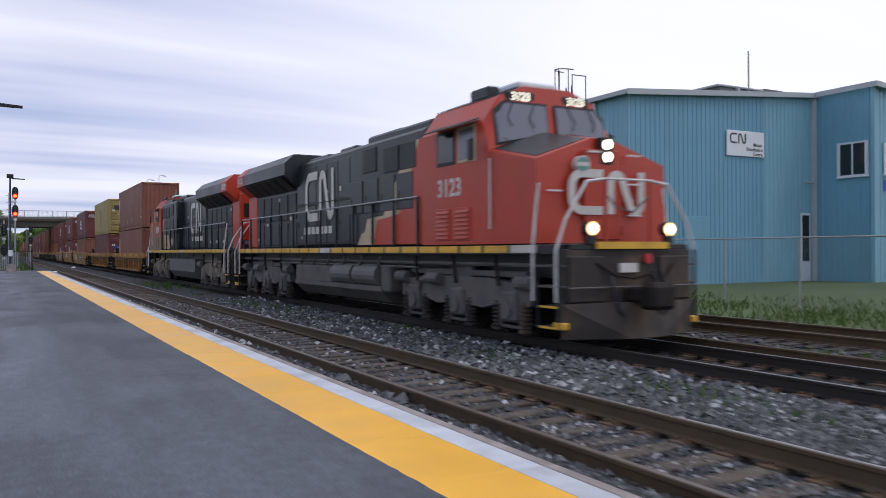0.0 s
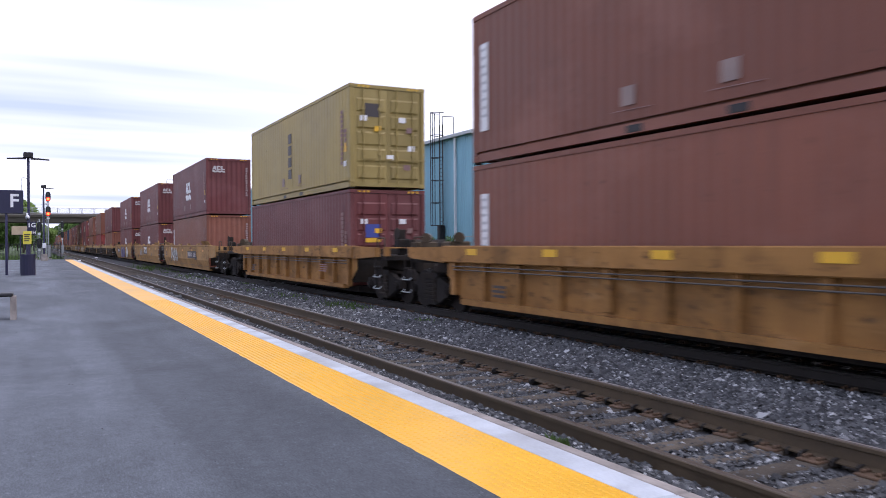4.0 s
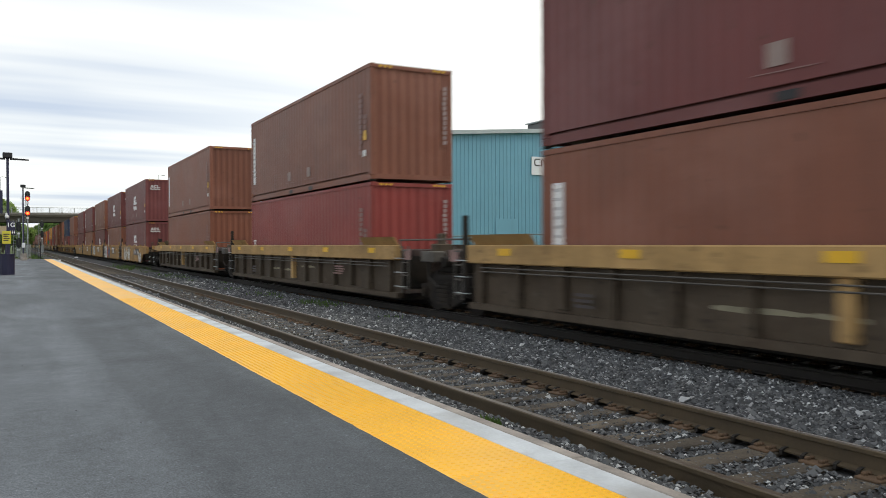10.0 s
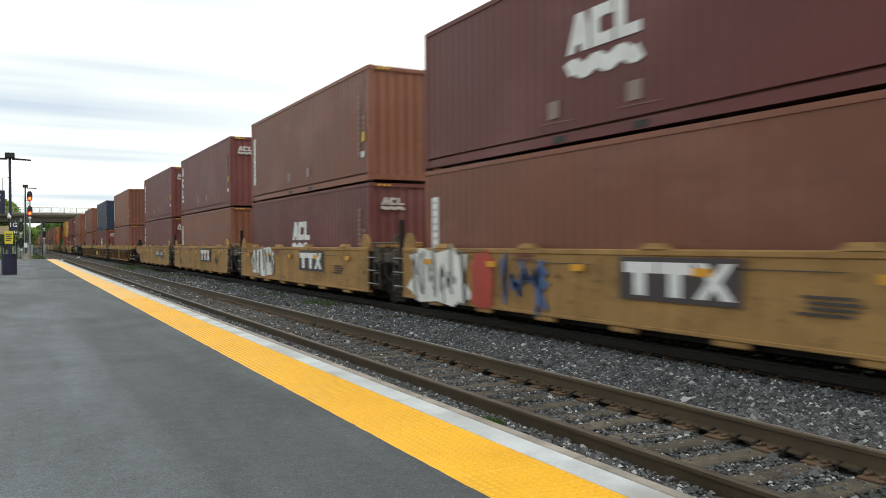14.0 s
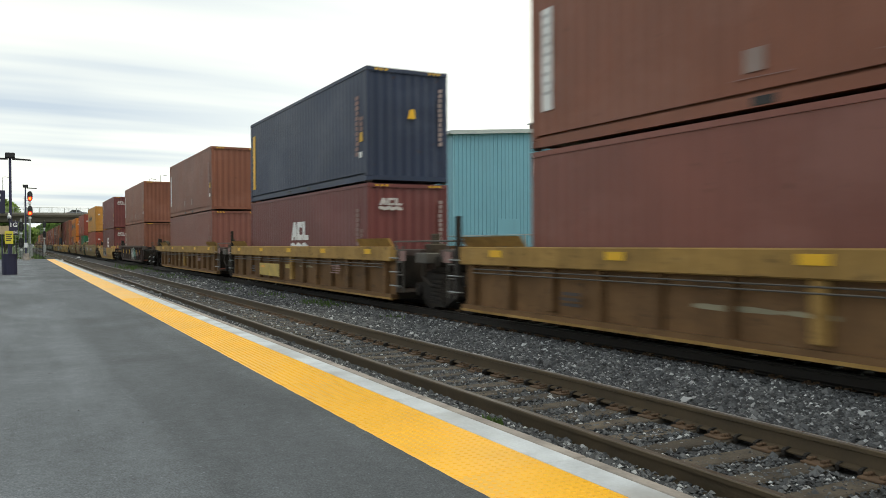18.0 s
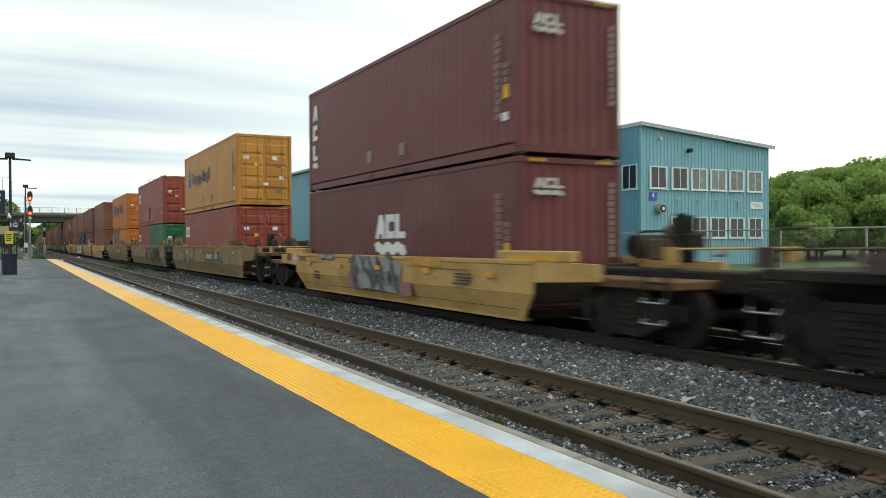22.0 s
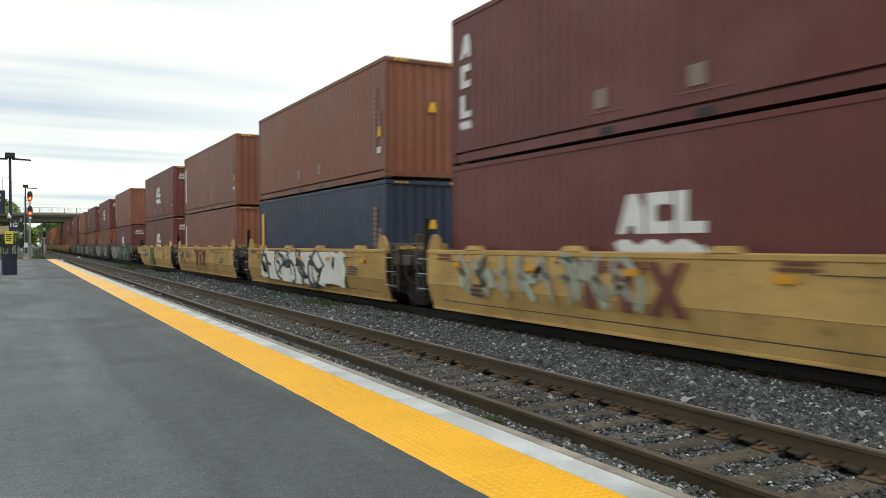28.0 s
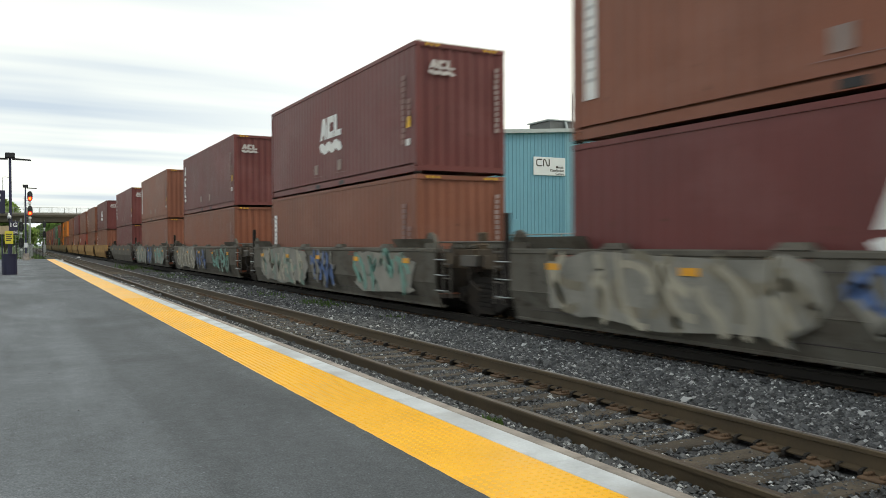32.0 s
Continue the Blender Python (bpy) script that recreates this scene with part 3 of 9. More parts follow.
def stones():
    """Loose stones strewn on the ballast, finest where the tracks run past the platform's near end."""
    rng = np.random.default_rng(4)
    octa = np.array([(1, 0, 0), (-1, 0, 0), (0, 1, 0), (0, -1, 0), (0, 0, 1), (0, 0, -1)], float)
    tri = np.array([(0, 2, 4), (2, 1, 4), (1, 3, 4), (3, 0, 4), (2, 0, 5), (1, 2, 5), (3, 1, 5), (0, 3, 5)])
    bands = [(3.36, 4.07, -0.125, 1.5), (4.28, 5.46, -0.212, 1.1), (5.80, 8.35, -0.178, 1.75), (8.9, 9.9, -0.225, 0.3), (10.3, 13.2, -0.225, 0.35)]
    spans = [(2.0, 13.0, 900, 0.0225), (13.0, 26.0, 330, 0.030), (26.0, 50.0, 70, 0.046), (-12.0, 2.0, 120, 0.04)]
    for y0, y1, dens, size in spans:
        pts, rad = [], []
        for x0, x1, z, share in bands:
            n = int((x1 - x0) * (y1 - y0) * dens * share)
            p = np.c_[rng.uniform(x0, x1, n), rng.uniform(y0, y1, n), np.full(n, z)]
            pts.append(p)
            rad.append(size * (0.72 if x0 < 5 else 1.0) * rng.lognormal(0, 0.36, n))
        p, r = np.concatenate(pts), np.concatenate(rad)
        n = len(p)
        v = octa[None] * rng.uniform(0.65, 1.25, (n, 6, 1)) * r[:, None, None] * np.array([1.1, 1.1, 0.75])
        a = rng.uniform(0, 6.28, n)
        c, s = np.cos(a)[:, None], np.sin(a)[:, None]
        tilt = rng.uniform(-0.6, 0.6, n)[:, None]
        x, y, z = v[..., 0] * c - v[..., 1] * s, v[..., 0] * s + v[..., 1] * c, v[..., 2] + tilt * v[..., 0]
        v = np.stack([x, y, z], -1) + p[:, None] + np.array([0, 0, 0.012])
        f = (tri[None] + 6 * np.arange(n)[:, None, None]).reshape(-1, 3)
        me = bpy.data.meshes.new("ballast_stones")
        me.from_pydata(v.reshape(-1, 3), [], f)
        me.materials.append(STONE_VARIED)
        tagged(new("ballast_stones", me), "loose grey crushed ballast stones between the rails", "stones", kind="stuff")


def island_material():
    m = mat("crushed_stone", (0.2, 0.2, 0.215), 0.85, var=0.2, scale=9, bump=0.003, fine=70)
    nt = m.node_tree
    geo = nt.nodes.new("ShaderNodeNewGeometry")
    ramp = nt.nodes.new("ShaderNodeValToRGB")
    e = ramp.color_ramp.elements
    e[0].color, e[1].color = (0.030, 0.031, 0.033, 1), (0.55, 0.56, 0.56, 1)
    e[0].position, e[1].position = 0.0, 1.0
    k = e.new(0.55)
    k.color = (0.086, 0.090, 0.094, 1)
    k = e.new(0.90)
    k.color = (0.165, 0.168, 0.170, 1)
    nt.links.new(geo.outputs["Random Per Island"], ramp.inputs[0])
    b = nt.nodes["Principled BSDF"]
    nt.links.new(ramp.outputs[0], b.inputs["Base Color"])
    return m


STONE_VARIED = island_material()
stones()


# ---- tracks ----
RAIL_PROFILE = [(-0.07, -0.175), (0.07, -0.175), (0.07, -0.162), (0.012, -0.145), (0.010, -0.045), (0.037, -0.035), (0.037, -0.006), (0.030, 0.0), (-0.030, 0.0), (-0.037, -0.006), (-0.037, -0.035), (-0.010, -0.045), (-0.012, -0.145), (-0.07, -0.162)]


def rail(name, x, y0, y1, top, lift=0.0, label="brown rusty steel rail with a worn top", web=None, polished=False):
    ob = tagged(base(name, x, 0, lift), label, "rail", kind="structure")
    part("rail_web", Shape().prism(RAIL_PROFILE, "y", y0, y1), web or RAIL_RUST, ob)
    part("rail_head", Shape().prism([(-0.034, -0.004), (0.034, -0.004), (0.027, 0.0025), (-0.027, 0.0025)], "y", y0, y1), top, ob, "worn running surface")
    if polished:
        part("polished_band", Shape().prism([(0.002, 0.0), (0.026, 0.0), (0.023, 0.0045), (0.004, 0.0045)], "y", y0, y1), RAIL_WORN, ob, "narrow bright band along the rail's top")


# the train's own rails are darkened for the shade beneath the cars
for cx, top in ((NEAR_C, RAIL_DULL), (TRAIN_C, RAIL_TOP), (FAR_C, RAIL_DULL)):
    for sgn in (-1, 1):
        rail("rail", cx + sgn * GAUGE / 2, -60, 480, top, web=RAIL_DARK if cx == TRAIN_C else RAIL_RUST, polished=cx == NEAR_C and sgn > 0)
rail("spare_rail", 11.15, -30, 60, RAIL_RUST, -0.02, "spare rusty rail lying on the ballast")


def ties():
    def tie():
        return Shape().cbox(-1.3, 1.3, -0.115, 0.115, -0.2, 0, 0.012)

    def plate():
        s = Shape()
        for sx in (-1, 1):
            s.cbox(sx * GAUGE / 2 - 0.21, sx * GAUGE / 2 + 0.21, -0.10, 0.10, -0.002, 0.020, 0.006)
            for k in (-0.14, -0.088, 0.088, 0.14):
                for q in (-0.062, 0.062):
                    s.hull([(sx * GAUGE / 2 + k + a * w, q + b * w, z) for a in (-1, 1) for b in (-1, 1) for w, z in ((0.017, 0.018), (0.019, 0.036), (0.012, 0.046))])
        return s

    def anchors():
        s = Shape()
        for q in (-0.145, 0.145):
            s.hull([(GAUGE / 2 + x, q + y, z) for x, z in ((-0.10, -0.01), (-0.10, 0.03), (-0.07, 0.045), (0.07, 0.05), (0.11, 0.0)) for y in (-0.015, 0.015)])
        return s

    tie_mesh, plate_mesh, anchor_mesh = kept("tie", tie), kept("tie_plates", plate), kept("rail_anchors", anchors)
    rng = random.Random(8)
    for cx, label, group, n in ((NEAR_C, "near_track", "ties of the platform track", 170), (TRAIN_C, "train_track", "ties of the train's track", 110)):
        bed = tagged(base("track_ties", cx, 0, 0), "weathered wooden ties with rusty plates", "ties", kind="structure")
        for i in range(n):
            y = 0.842 + 0.478 * i + rng.uniform(-0.02, 0.02)
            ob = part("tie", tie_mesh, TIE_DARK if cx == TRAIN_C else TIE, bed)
            ob.matrix_basis = pose(rng.uniform(-0.05, 0.05), y, TIE_TOP - rng.uniform(0, 0.012), 0, 0, rng.uniform(-1.2, 1.2))
            if i < 60:
                part("tie_plate", plate_mesh, PLATE, ob)
            if i < 34 and cx == NEAR_C:
                part("rail_anchor", anchor_mesh, RAIL_DARK, ob, "dark spring clips under the rail")
        rest = Shape()
        for i in range(50):
            rest.box(cx - 1.3, cx + 1.3, -24.11 + 0.5 * i, -23.89 + 0.5 * i, TIE_TOP - 0.2, TIE_TOP)
        for i in range(500):
            y = 0.842 + 0.478 * (i + n)
            if y < 330:
                rest.box(cx - 1.3, cx + 1.3, y - 0.11, y + 0.11, TIE_TOP - 0.2, TIE_TOP)
        tagged(part("far_ties", rest, TIE_DARK if cx == TRAIN_C else TIE), "far weathered wooden ties", "ties", kind="stuff")
    rest = Shape()
    for i in range(420):
        y = -20 + 0.5 * i
        rest.box(FAR_C - 1.3, FAR_C + 1.3, y - 0.11, y + 0.11, TIE_TOP - 0.2, TIE_TOP - 0.02)
    tagged(part("siding_ties", rest, TIE), "half-buried wooden ties of the siding", "ties", kind="stuff")


def weeds(name, spots, seed, label):
    rng = random.Random(seed)
    v, f = [], []
    for cx, cy, cz, rx, ry, n, h in spots:
        for _ in range(n):
            x, y = cx + rng.gauss(0, rx), cy + rng.gauss(0, ry)
            a, hh, w = rng.uniform(0, 6.28), h * rng.uniform(0.4, 1.2), rng.uniform(0.008, 0.02) * (1 + h)
            lx, ly = rng.gauss(0, 0.4) * hh, rng.gauss(0, 0.4) * hh
            k = len(v)
            v += [(x - w * math.cos(a), y - w * math.sin(a), cz), (x + w * math.cos(a), y + w * math.sin(a), cz), (x + 0.6 * lx + w * math.cos(a), y + 0.6 * ly + w * math.sin(a), cz + hh * 0.65), (x + 0.6 * lx - w * math.cos(a), y + 0.6 * ly - w * math.sin(a), cz + hh * 0.65), (x + lx, y + ly, cz + hh)]
            f += [(k, k + 1, k + 2, k + 3), (k + 3, k + 2, k + 4)]
    ob = quick(name, v, f, GRASS)
    return tagged(ob, label, "weeds", kind="stuff")


def track_weeds():
    spots = [(3.80, 6.25, -0.15, 0.05, 0.08, 60, 0.11), (7.5, 21.8, -0.2, 0.22, 0.7, 170, 0.16), (7.4, 26.5, -0.2, 0.25, 0.8, 90, 0.13), (7.2, 31, -0.2, 0.25, 0.8, 60, 0.12), (7.1, 44, -0.2, 0.4, 2.0, 110, 0.2), (7.0, 62, -0.2, 0.5, 3, 160, 0.3)]
    rng = random.Random(3)
    for _ in range(9):
        spots.append((rng.uniform(7.0, 8.1), rng.uniform(14, 60), -0.2, 0.10, 0.2, 26, 0.12))
    for _ in range(22):
        spots.append((rng.uniform(10.9, 13.2), rng.uniform(14, 60), -0.25, 0.15, 0.4, 40, 0.16))
    for _ in range(30):
        spots.append((rng.uniform(-8, 3.0), rng.uniform(96, 150), -0.4, 0.8, 1.5, 60, 0.6))
    weeds("weeds", spots, 5, "small green weeds growing in the ballast")
    grass = []
    for _ in range(420):
        grass.append((rng.uniform(16.6, 26), rng.uniform(16, 110), -0.36, 0.6, 0.8, 36, 0.32))
    weeds("grass", grass, 6, "rough green grass beside the siding")


# ---- platform ----
def platform():
    pl = tagged(base("pavement"), "dark asphalt station platform with a yellow edge", "platform", kind="structure")
    part("asphalt_surface", Shape().box(-9, YEL_IN, -40, PLAT_END, -0.4, PLAT_Z), ASPHALT, pl, "grey asphalt with darker patches")
    def slab():
        return Shape().cbox(0, EDGE - WHITE_OUT, 0, 2.43, -0.55, 0, 0.012)
    def strip():
        return Shape().cbox(0, WHITE_OUT - YEL_OUT - 0.006, 0, 2.43, -0.3, 0.0, 0.006)
    def tile():
        return Shape().cbox(0, YEL_OUT - YEL_IN - 0.004, 0, 1.215, -0.2, 0.003, 0.004)
    for i in range(55):
        y = -37.2 + 2.44 * i
        if y > PLAT_END - 2.4:
            break
        for name, me, x, m in (("edge_slab", kept("edge_slab", slab), WHITE_OUT, CONCRETE), ("painted_strip", kept("painted_strip", strip), YEL_OUT + 0.003, WHITE_EDGE)):
            ob = part(name, me, m, pl)
            ob.matrix_basis = pose(x, y, PLAT_Z + 0.001 * ((i * 7) % 3))
        for k in (0, 1):
            ob = part("tactile_tile", kept("tactile_tile", tile), YELLOW, pl)
            ob.matrix_basis = pose(YEL_IN + 0.002, y + 1.22 * k, PLAT_Z)
    # raised domes of the warning strip
    v, f = [], []
    for j in range(330):
        y = 2.6 + j * 0.061
        for i in range(11):
            x = YEL_IN + 0.05 + i * 0.061
            k = len(v)
            for r, z in ((0.019, 0.0), (0.012, 0.0048)):
                v += [(x + r * math.cos(a * 1.0472), y + r * math.sin(a * 1.0472), PLAT_Z + 0.003 + z) for a in range(6)]
            f += [(k + a, k + (a + 1) % 6, k + 6 + (a + 1) % 6, k + 6 + a) for a in range(6)] + [tuple(k + 6 + a for a in range(6))]
    me = bpy.data.meshes.new("tactile_domes")
    me.from_pydata(v, [], f)
    me.materials.append(YELLOW)
    ob = new("tactile_domes", me)
    ob.parent = pl
    tagged(ob, kind="stuff")
    # ragged lip of asphalt over the warning strip's inner edge, crumbs along the concrete
    rng = random.Random(21)
    ys = [1.5 + 0.09 * i for i in range(330)]
    v = [(YEL_IN - 0.05, y, PLAT_Z + 0.0004) for y in ys] + [(YEL_IN + rng.choice((0.004, 0.006, 0.008, 0.012)) * rng.uniform(0.4, 1.2), y, PLAT_Z + 0.0038) for y in ys]
    lip = quick("asphalt_lip", v, [(i, i + 330, i + 331, i + 1) for i in range(329)], ASPHALT)
    lip.parent = pl
    part("end_wall", Shape().box(-9, EDGE, PLAT_END, PLAT_END + 0.25, -0.6, PLAT_Z - 0.01), CONCRETE, pl)
    # small stones and grit strewn over the asphalt
    rng = random.Random(12)
    grit = Shape()
    for _ in range(240):
        x, y, r = rng.uniform(-2.5, 2.2), rng.uniform(2.5, 18), rng.uniform(0.004, 0.010)
        grit.add([(x - r, y, PLAT_Z), (x + r, y - r * 0.4, PLAT_Z), (x + r * 0.3, y + r, PLAT_Z), (x, y, PLAT_Z + r)], [(0, 1, 3), (1, 2, 3), (2, 0, 3)])
    tagged(part("grit", grit, STONE), "small stones scattered on the asphalt", "grit", kind="stuff")


platform()


# ---- warehouse and office ----
XA, XB, XC = 26.8, 40.7, 54.3
Y1, Y2, YEND = 49.2, 45.6, 125.0
Z_EAVE, Z_RIDGE, Z_BASE = 9.25, 10.30, -0.3


def ribbed(w, h_of, pitch=0.32, deep=0.03, rib=0.045):
    """One folded steel sheet with narrow standing ribs: x along, z up, outside at -y; h_of(x) gives its height."""
    line = [(0.0, 0.0)]
    x = pitch / 2
    while x < w - rib:
        line += [(x - rib, 0.0), (x - rib / 2, -deep), (x + rib / 2, -deep), (x + rib, 0.0)]
        x += pitch
    line.append((w, 0.0))
    n = len(line)
    v = [(p, q, 0) for p, q in line] + [(p, q, h_of(p)) for p, q in line] + [(p, 0.2, 0) for p, q in line] + [(p, 0.2, h_of(p)) for p, q in line]
    f = []
    for i in range(n - 1):
        f += [(i, i + 1, n + i + 1, n + i), (2 * n + i, 3 * n + i, 3 * n + i + 1, 2 * n + i + 1), (n + i, n + i + 1, 3 * n + i + 1, 3 * n + i)]
    f += [(0, n, 3 * n, 2 * n), (n - 1, 3 * n - 1, 4 * n - 1, 2 * n - 1)]
    return Shape().add(v, f)


def window_unit(parent, x, z, w, h, panes, blind=False, name="window"):
    """A framed window in a wall's own space: panes side by side, glass set back in the frame."""
    win = part(name, Shape().box(x - 0.08, x + w + 0.08, -0.05, -0.035, z - 0.08, z + h + 0.08), FRAME_WHITE, parent, "white-framed window with dark panes")
    fr = Shape()
    fr.box(x - 0.1, x + w + 0.1, -0.10, -0.03, z + h, z + h + 0.1).box(x - 0.1, x + w + 0.1, -0.10, -0.03, z - 0.1, z)
    for k in range(panes + 1):
        xx = x + w * k / panes
        r = 0.09 if k in (0, panes) else 0.04
        fr.box(xx - r, xx + r, -0.10, -0.03, z, z + h)
    part("frame", fr, FRAME_WHITE, win)
    part("sill", Shape().cbox(x - 0.14, x + w + 0.14, -0.15, -0.03, z - 0.16, z - 0.1, 0.01), FRAME_WHITE, win)
    for k in range(panes):
        part("pane", Shape().box(x + w * k / panes + 0.04, x + w * (k + 1) / panes - 0.04, -0.07, -0.055, z + 0.01, z + h - 0.01), BLIND if blind else DARK_GLASS, win)


def warehouse():
    b = tagged(base("warehouse", 0, 0, 0), "blue ribbed steel warehouse with a two-storey office end", "building")
    zb = Z_BASE
    # long wall towards the tracks
    w1 = part("side_wall", ribbed(YEND - Y1, lambda x: Z_EAVE - zb), BLUE_WALL, b, "long blue ribbed steel wall")
    w1.matrix_basis = pose(XA, YEND, zb, 0, 0, -90)
    rise = (Z_RIDGE - Z_EAVE) / (XB - XA)
    w2 = part("sign_wall", ribbed(XB - XA, lambda x: Z_EAVE - zb + rise * x), BLUE_DARK, b, "blue gable wall carrying a white sign")
    w2.matrix_basis = pose(XA, Y1, zb)
    part("newer_sheet", ribbed(XB - 36.4, lambda x: Z_EAVE - zb + rise * (x + 36.4 - XA) - 0.01), BLUE_WALL, b, "lighter blue replaced sheets").matrix_basis = pose(36.4, Y1 - 0.034, zb)
    w3 = part("office_side", ribbed(Y1 - Y2, lambda x: Z_RIDGE - zb, 0.35), BLUE_DARK, b)
    w3.matrix_basis = pose(XB, Y1, zb, 0, 0, -90)
    fall = (Z_RIDGE - Z_EAVE) / (XC - XB)
    w4 = part("office_front", ribbed(XC - XB, lambda x: Z_RIDGE - zb - fall * x, 0.35), BLUE_WALL, b, "light blue office front with two window rows")
    w4.matrix_basis = pose(XB, Y2, zb)
    part("far_wall", Shape().box(XC - 0.2, XC, Y2 + 0.2, YEND, zb, Z_EAVE), BLUE_WALL, b)
    part("end_wall", Shape().prism([(XA, zb), (XC, zb), (XC, Z_EAVE), (XB, Z_RIDGE), (XA, Z_EAVE)], "y", YEND, YEND + 0.2), BLUE_WALL, b)
    t = 0.12
    part("roof", Shape().prism([(XA - 0.25, Z_EAVE), (XB, Z_RIDGE), (XB, Z_RIDGE + t), (XA - 0.25, Z_EAVE + t)], "y", Y1 - 0.2, YEND + 0.3), ROOF, b, "pale sheet roof")
    part("roof", Shape().prism([(XB + 0.004, Z_RIDGE), (XC + 0.3, Z_EAVE - 0.02), (XC + 0.3, Z_EAVE - 0.02 + t), (XB + 0.004, Z_RIDGE + t)], "y", Y2 - 0.25, YEND + 0.3), ROOF, b)
    part("fascia", Shape().prism([(XA - 0.3, Z_EAVE - 0.12), (XB, Z_RIDGE - 0.12), (XB, Z_RIDGE + 0.16), (XA - 0.3, Z_EAVE + 0.16)], "y", Y1 - 0.32, Y1 - 0.22), TRIM_GREY, b)
    part("fascia", Shape().prism([(XB - 0.25, Z_RIDGE - 0.12), (XC + 0.35, Z_EAVE - 0.16), (XC + 0.35, Z_EAVE + 0.12), (XB - 0.25, Z_RIDGE + 0.16)], "y", Y2 - 0.37, Y2 - 0.27), TRIM_GREY, b)
    part("corner_trim", Shape().cbox(XB - 0.07, XB + 0.14, Y2 - 0.07, Y2 + 0.16, zb, Z_RIDGE - 0.1, 0.015), BLUE_WALL, b, "folded blue corner trim")
    part("fascia", Shape().box(XB - 0.32, XB - 0.26, Y2 - 0.37, Y1 - 0.34, Z_RIDGE - 0.12, Z_RIDGE + 0.16), TRIM_GREY, b)
    part("gutter", Shape().cbox(XA - 0.38, XA - 0.262, Y1 - 0.3, YEND, Z_EAVE - 0.10, Z_EAVE + 0.14, 0.02), TRIM_GREY, b, "pale metal gutter")
    for y in (Y1 + 2.4, Y1 + 24.0, Y1 + 44):
        part("downspout", Shape().cbox(XA - 0.22, XA - 0.06, y - 0.09, y + 0.09, zb, Z_EAVE - 0.1, 0.02), PIPE_WHITE, b, "white downspout")
    part("downspout", Shape().cbox(XB - 0.36, XB - 0.08, Y1 - 0.24, Y1 - 0.05, zb, Z_RIDGE - 0.15, 0.02), TRIM_GREY, b)
    # roof unit and mast on the ridge
    unit = part("roof_unit", Shape().cbox(38.6, 42.3, Y1 + 5, Y1 + 8, Z_EAVE + 0.5, 11.62, 0.05), ROOF_UNIT, b, "grey rooftop air unit")
    part("lid", Shape().cbox(38.4, 42.5, Y1 + 4.9, Y1 + 8.1, 11.63, 11.74, 0.03), TRIM_GREY, unit)
    part("duct", Shape().hull([(40.3, Y1 + 4.96, 10.4), (40.5, Y1 + 4.96, 10.4), (40.0, Y1 + 4.96, 11.6), (40.2, Y1 + 4.96, 11.6), (40.3, Y1 + 4.8, 10.4), (40.5, Y1 + 4.8, 10.4), (40.0, Y1 + 4.8, 11.6), (40.2, Y1 + 4.8, 11.6)]), TRIM_GREY, unit)
    unit = part("roof_unit", Shape().cbox(42.65, 44.5, Y1 + 5, Y1 + 8, Z_EAVE + 0.4, 11.85, 0.05), ROOF_UNIT, b)
    part("louvre", Shape().cbox(42.8, 44.3, Y1 + 4.95, Y1 + 5.02, 10.7, 11.6, 0.02), ROOF_UNIT, unit)
    part("mast", Shape().cyl((40.5, Y1 + 4.4, Z_EAVE), (40.5, Y1 + 4.4, 13.85), 0.05, 8), GALV, b)
    # office windows
    for i, (x, xe) in enumerate(((0.73, 2.51), (2.91, 4.65), (4.90, 6.66), (6.93, 8.75), (9.00, 10.70), (11.03, 12.78))):
        window_unit(w4, x + 0.1, 5.96, xe - x - 0.2, 1.50, 2, blind=i >= 2)
    for x, xe in ((2.84, 4.57), (4.93, 6.71), (6.89, 8.73), (8.98, 10.75), (11.08, 12.77)):
        window_unit(w4, x + 0.1, 2.25, xe - x - 0.2, 1.45, 2)
    window_unit(w3, 1.58, 5.92, 1.63, 1.70, 2)
    note = part("wall_plate", Shape().cbox(0.75, 1.47, -0.06, -0.031, 4.96, 5.58, 0.01), SIGN_BLUE, w4, "blue notice with a white mark")
    part("notice_mark", Shape().cyl((1.11, -0.068, 5.45), (1.11, -0.061, 5.45), 0.07, 10).cbox(1.04, 1.18, -0.068, -0.061, 5.22, 5.38, 0.002), SIGN_WHITE, note)
    fan = part("extractor", Shape().cyl((1.62, -0.55, 4.36), (1.62, -0.0, 4.38), 0.37, 18), GALV, w4, "round grey extractor fan")
    part("fan_mouth", Shape().cyl((1.62, -0.58, 4.36), (1.62, -0.553, 4.36), 0.28, 18), BLACK_METAL, fan)
    part("fan_hub", Shape().cyl((1.62, -0.62, 4.36), (1.62, -0.585, 4.36), 0.14, 12), SIGN_WHITE, fan)
    board = part("name_plate", Shape().cbox(11.42, 12.84, -0.06, -0.033, 4.50, 5.06, 0.01), SIGN_WHITE, w4, "small white name board")
    part("writing_bar", Shape().box(11.55, 12.5, -0.064, -0.061, 4.84, 4.90), LOGO_GREY, board)
    part("writing_bar", Shape().box(11.8, 12.6, -0.064, -0.061, 4.70, 4.75), LOGO_GREY, board)
    part("wall_lamp", Shape().cyl((1.75, -0.28, 9.62), (1.75, -0.03, 9.64), 0.13, 10), PIPE_WHITE, w4)
    part("wall_lamp", Shape().cyl((4.68, -0.4, 8.85), (4.68, -0.03, 8.87), 0.17, 10), BLACK_METAL, w4)
    for x in (3.6, 5.7, 7.7, 10.0):
        part("drain_pipe", Shape().cyl((x, -0.07, 4.4), (x, -0.07, 5.15), 0.03, 6).box(x - 0.25, x + 0.25, -0.09, -0.04, 5.13, 5.19), TRIM_GREY, w4)
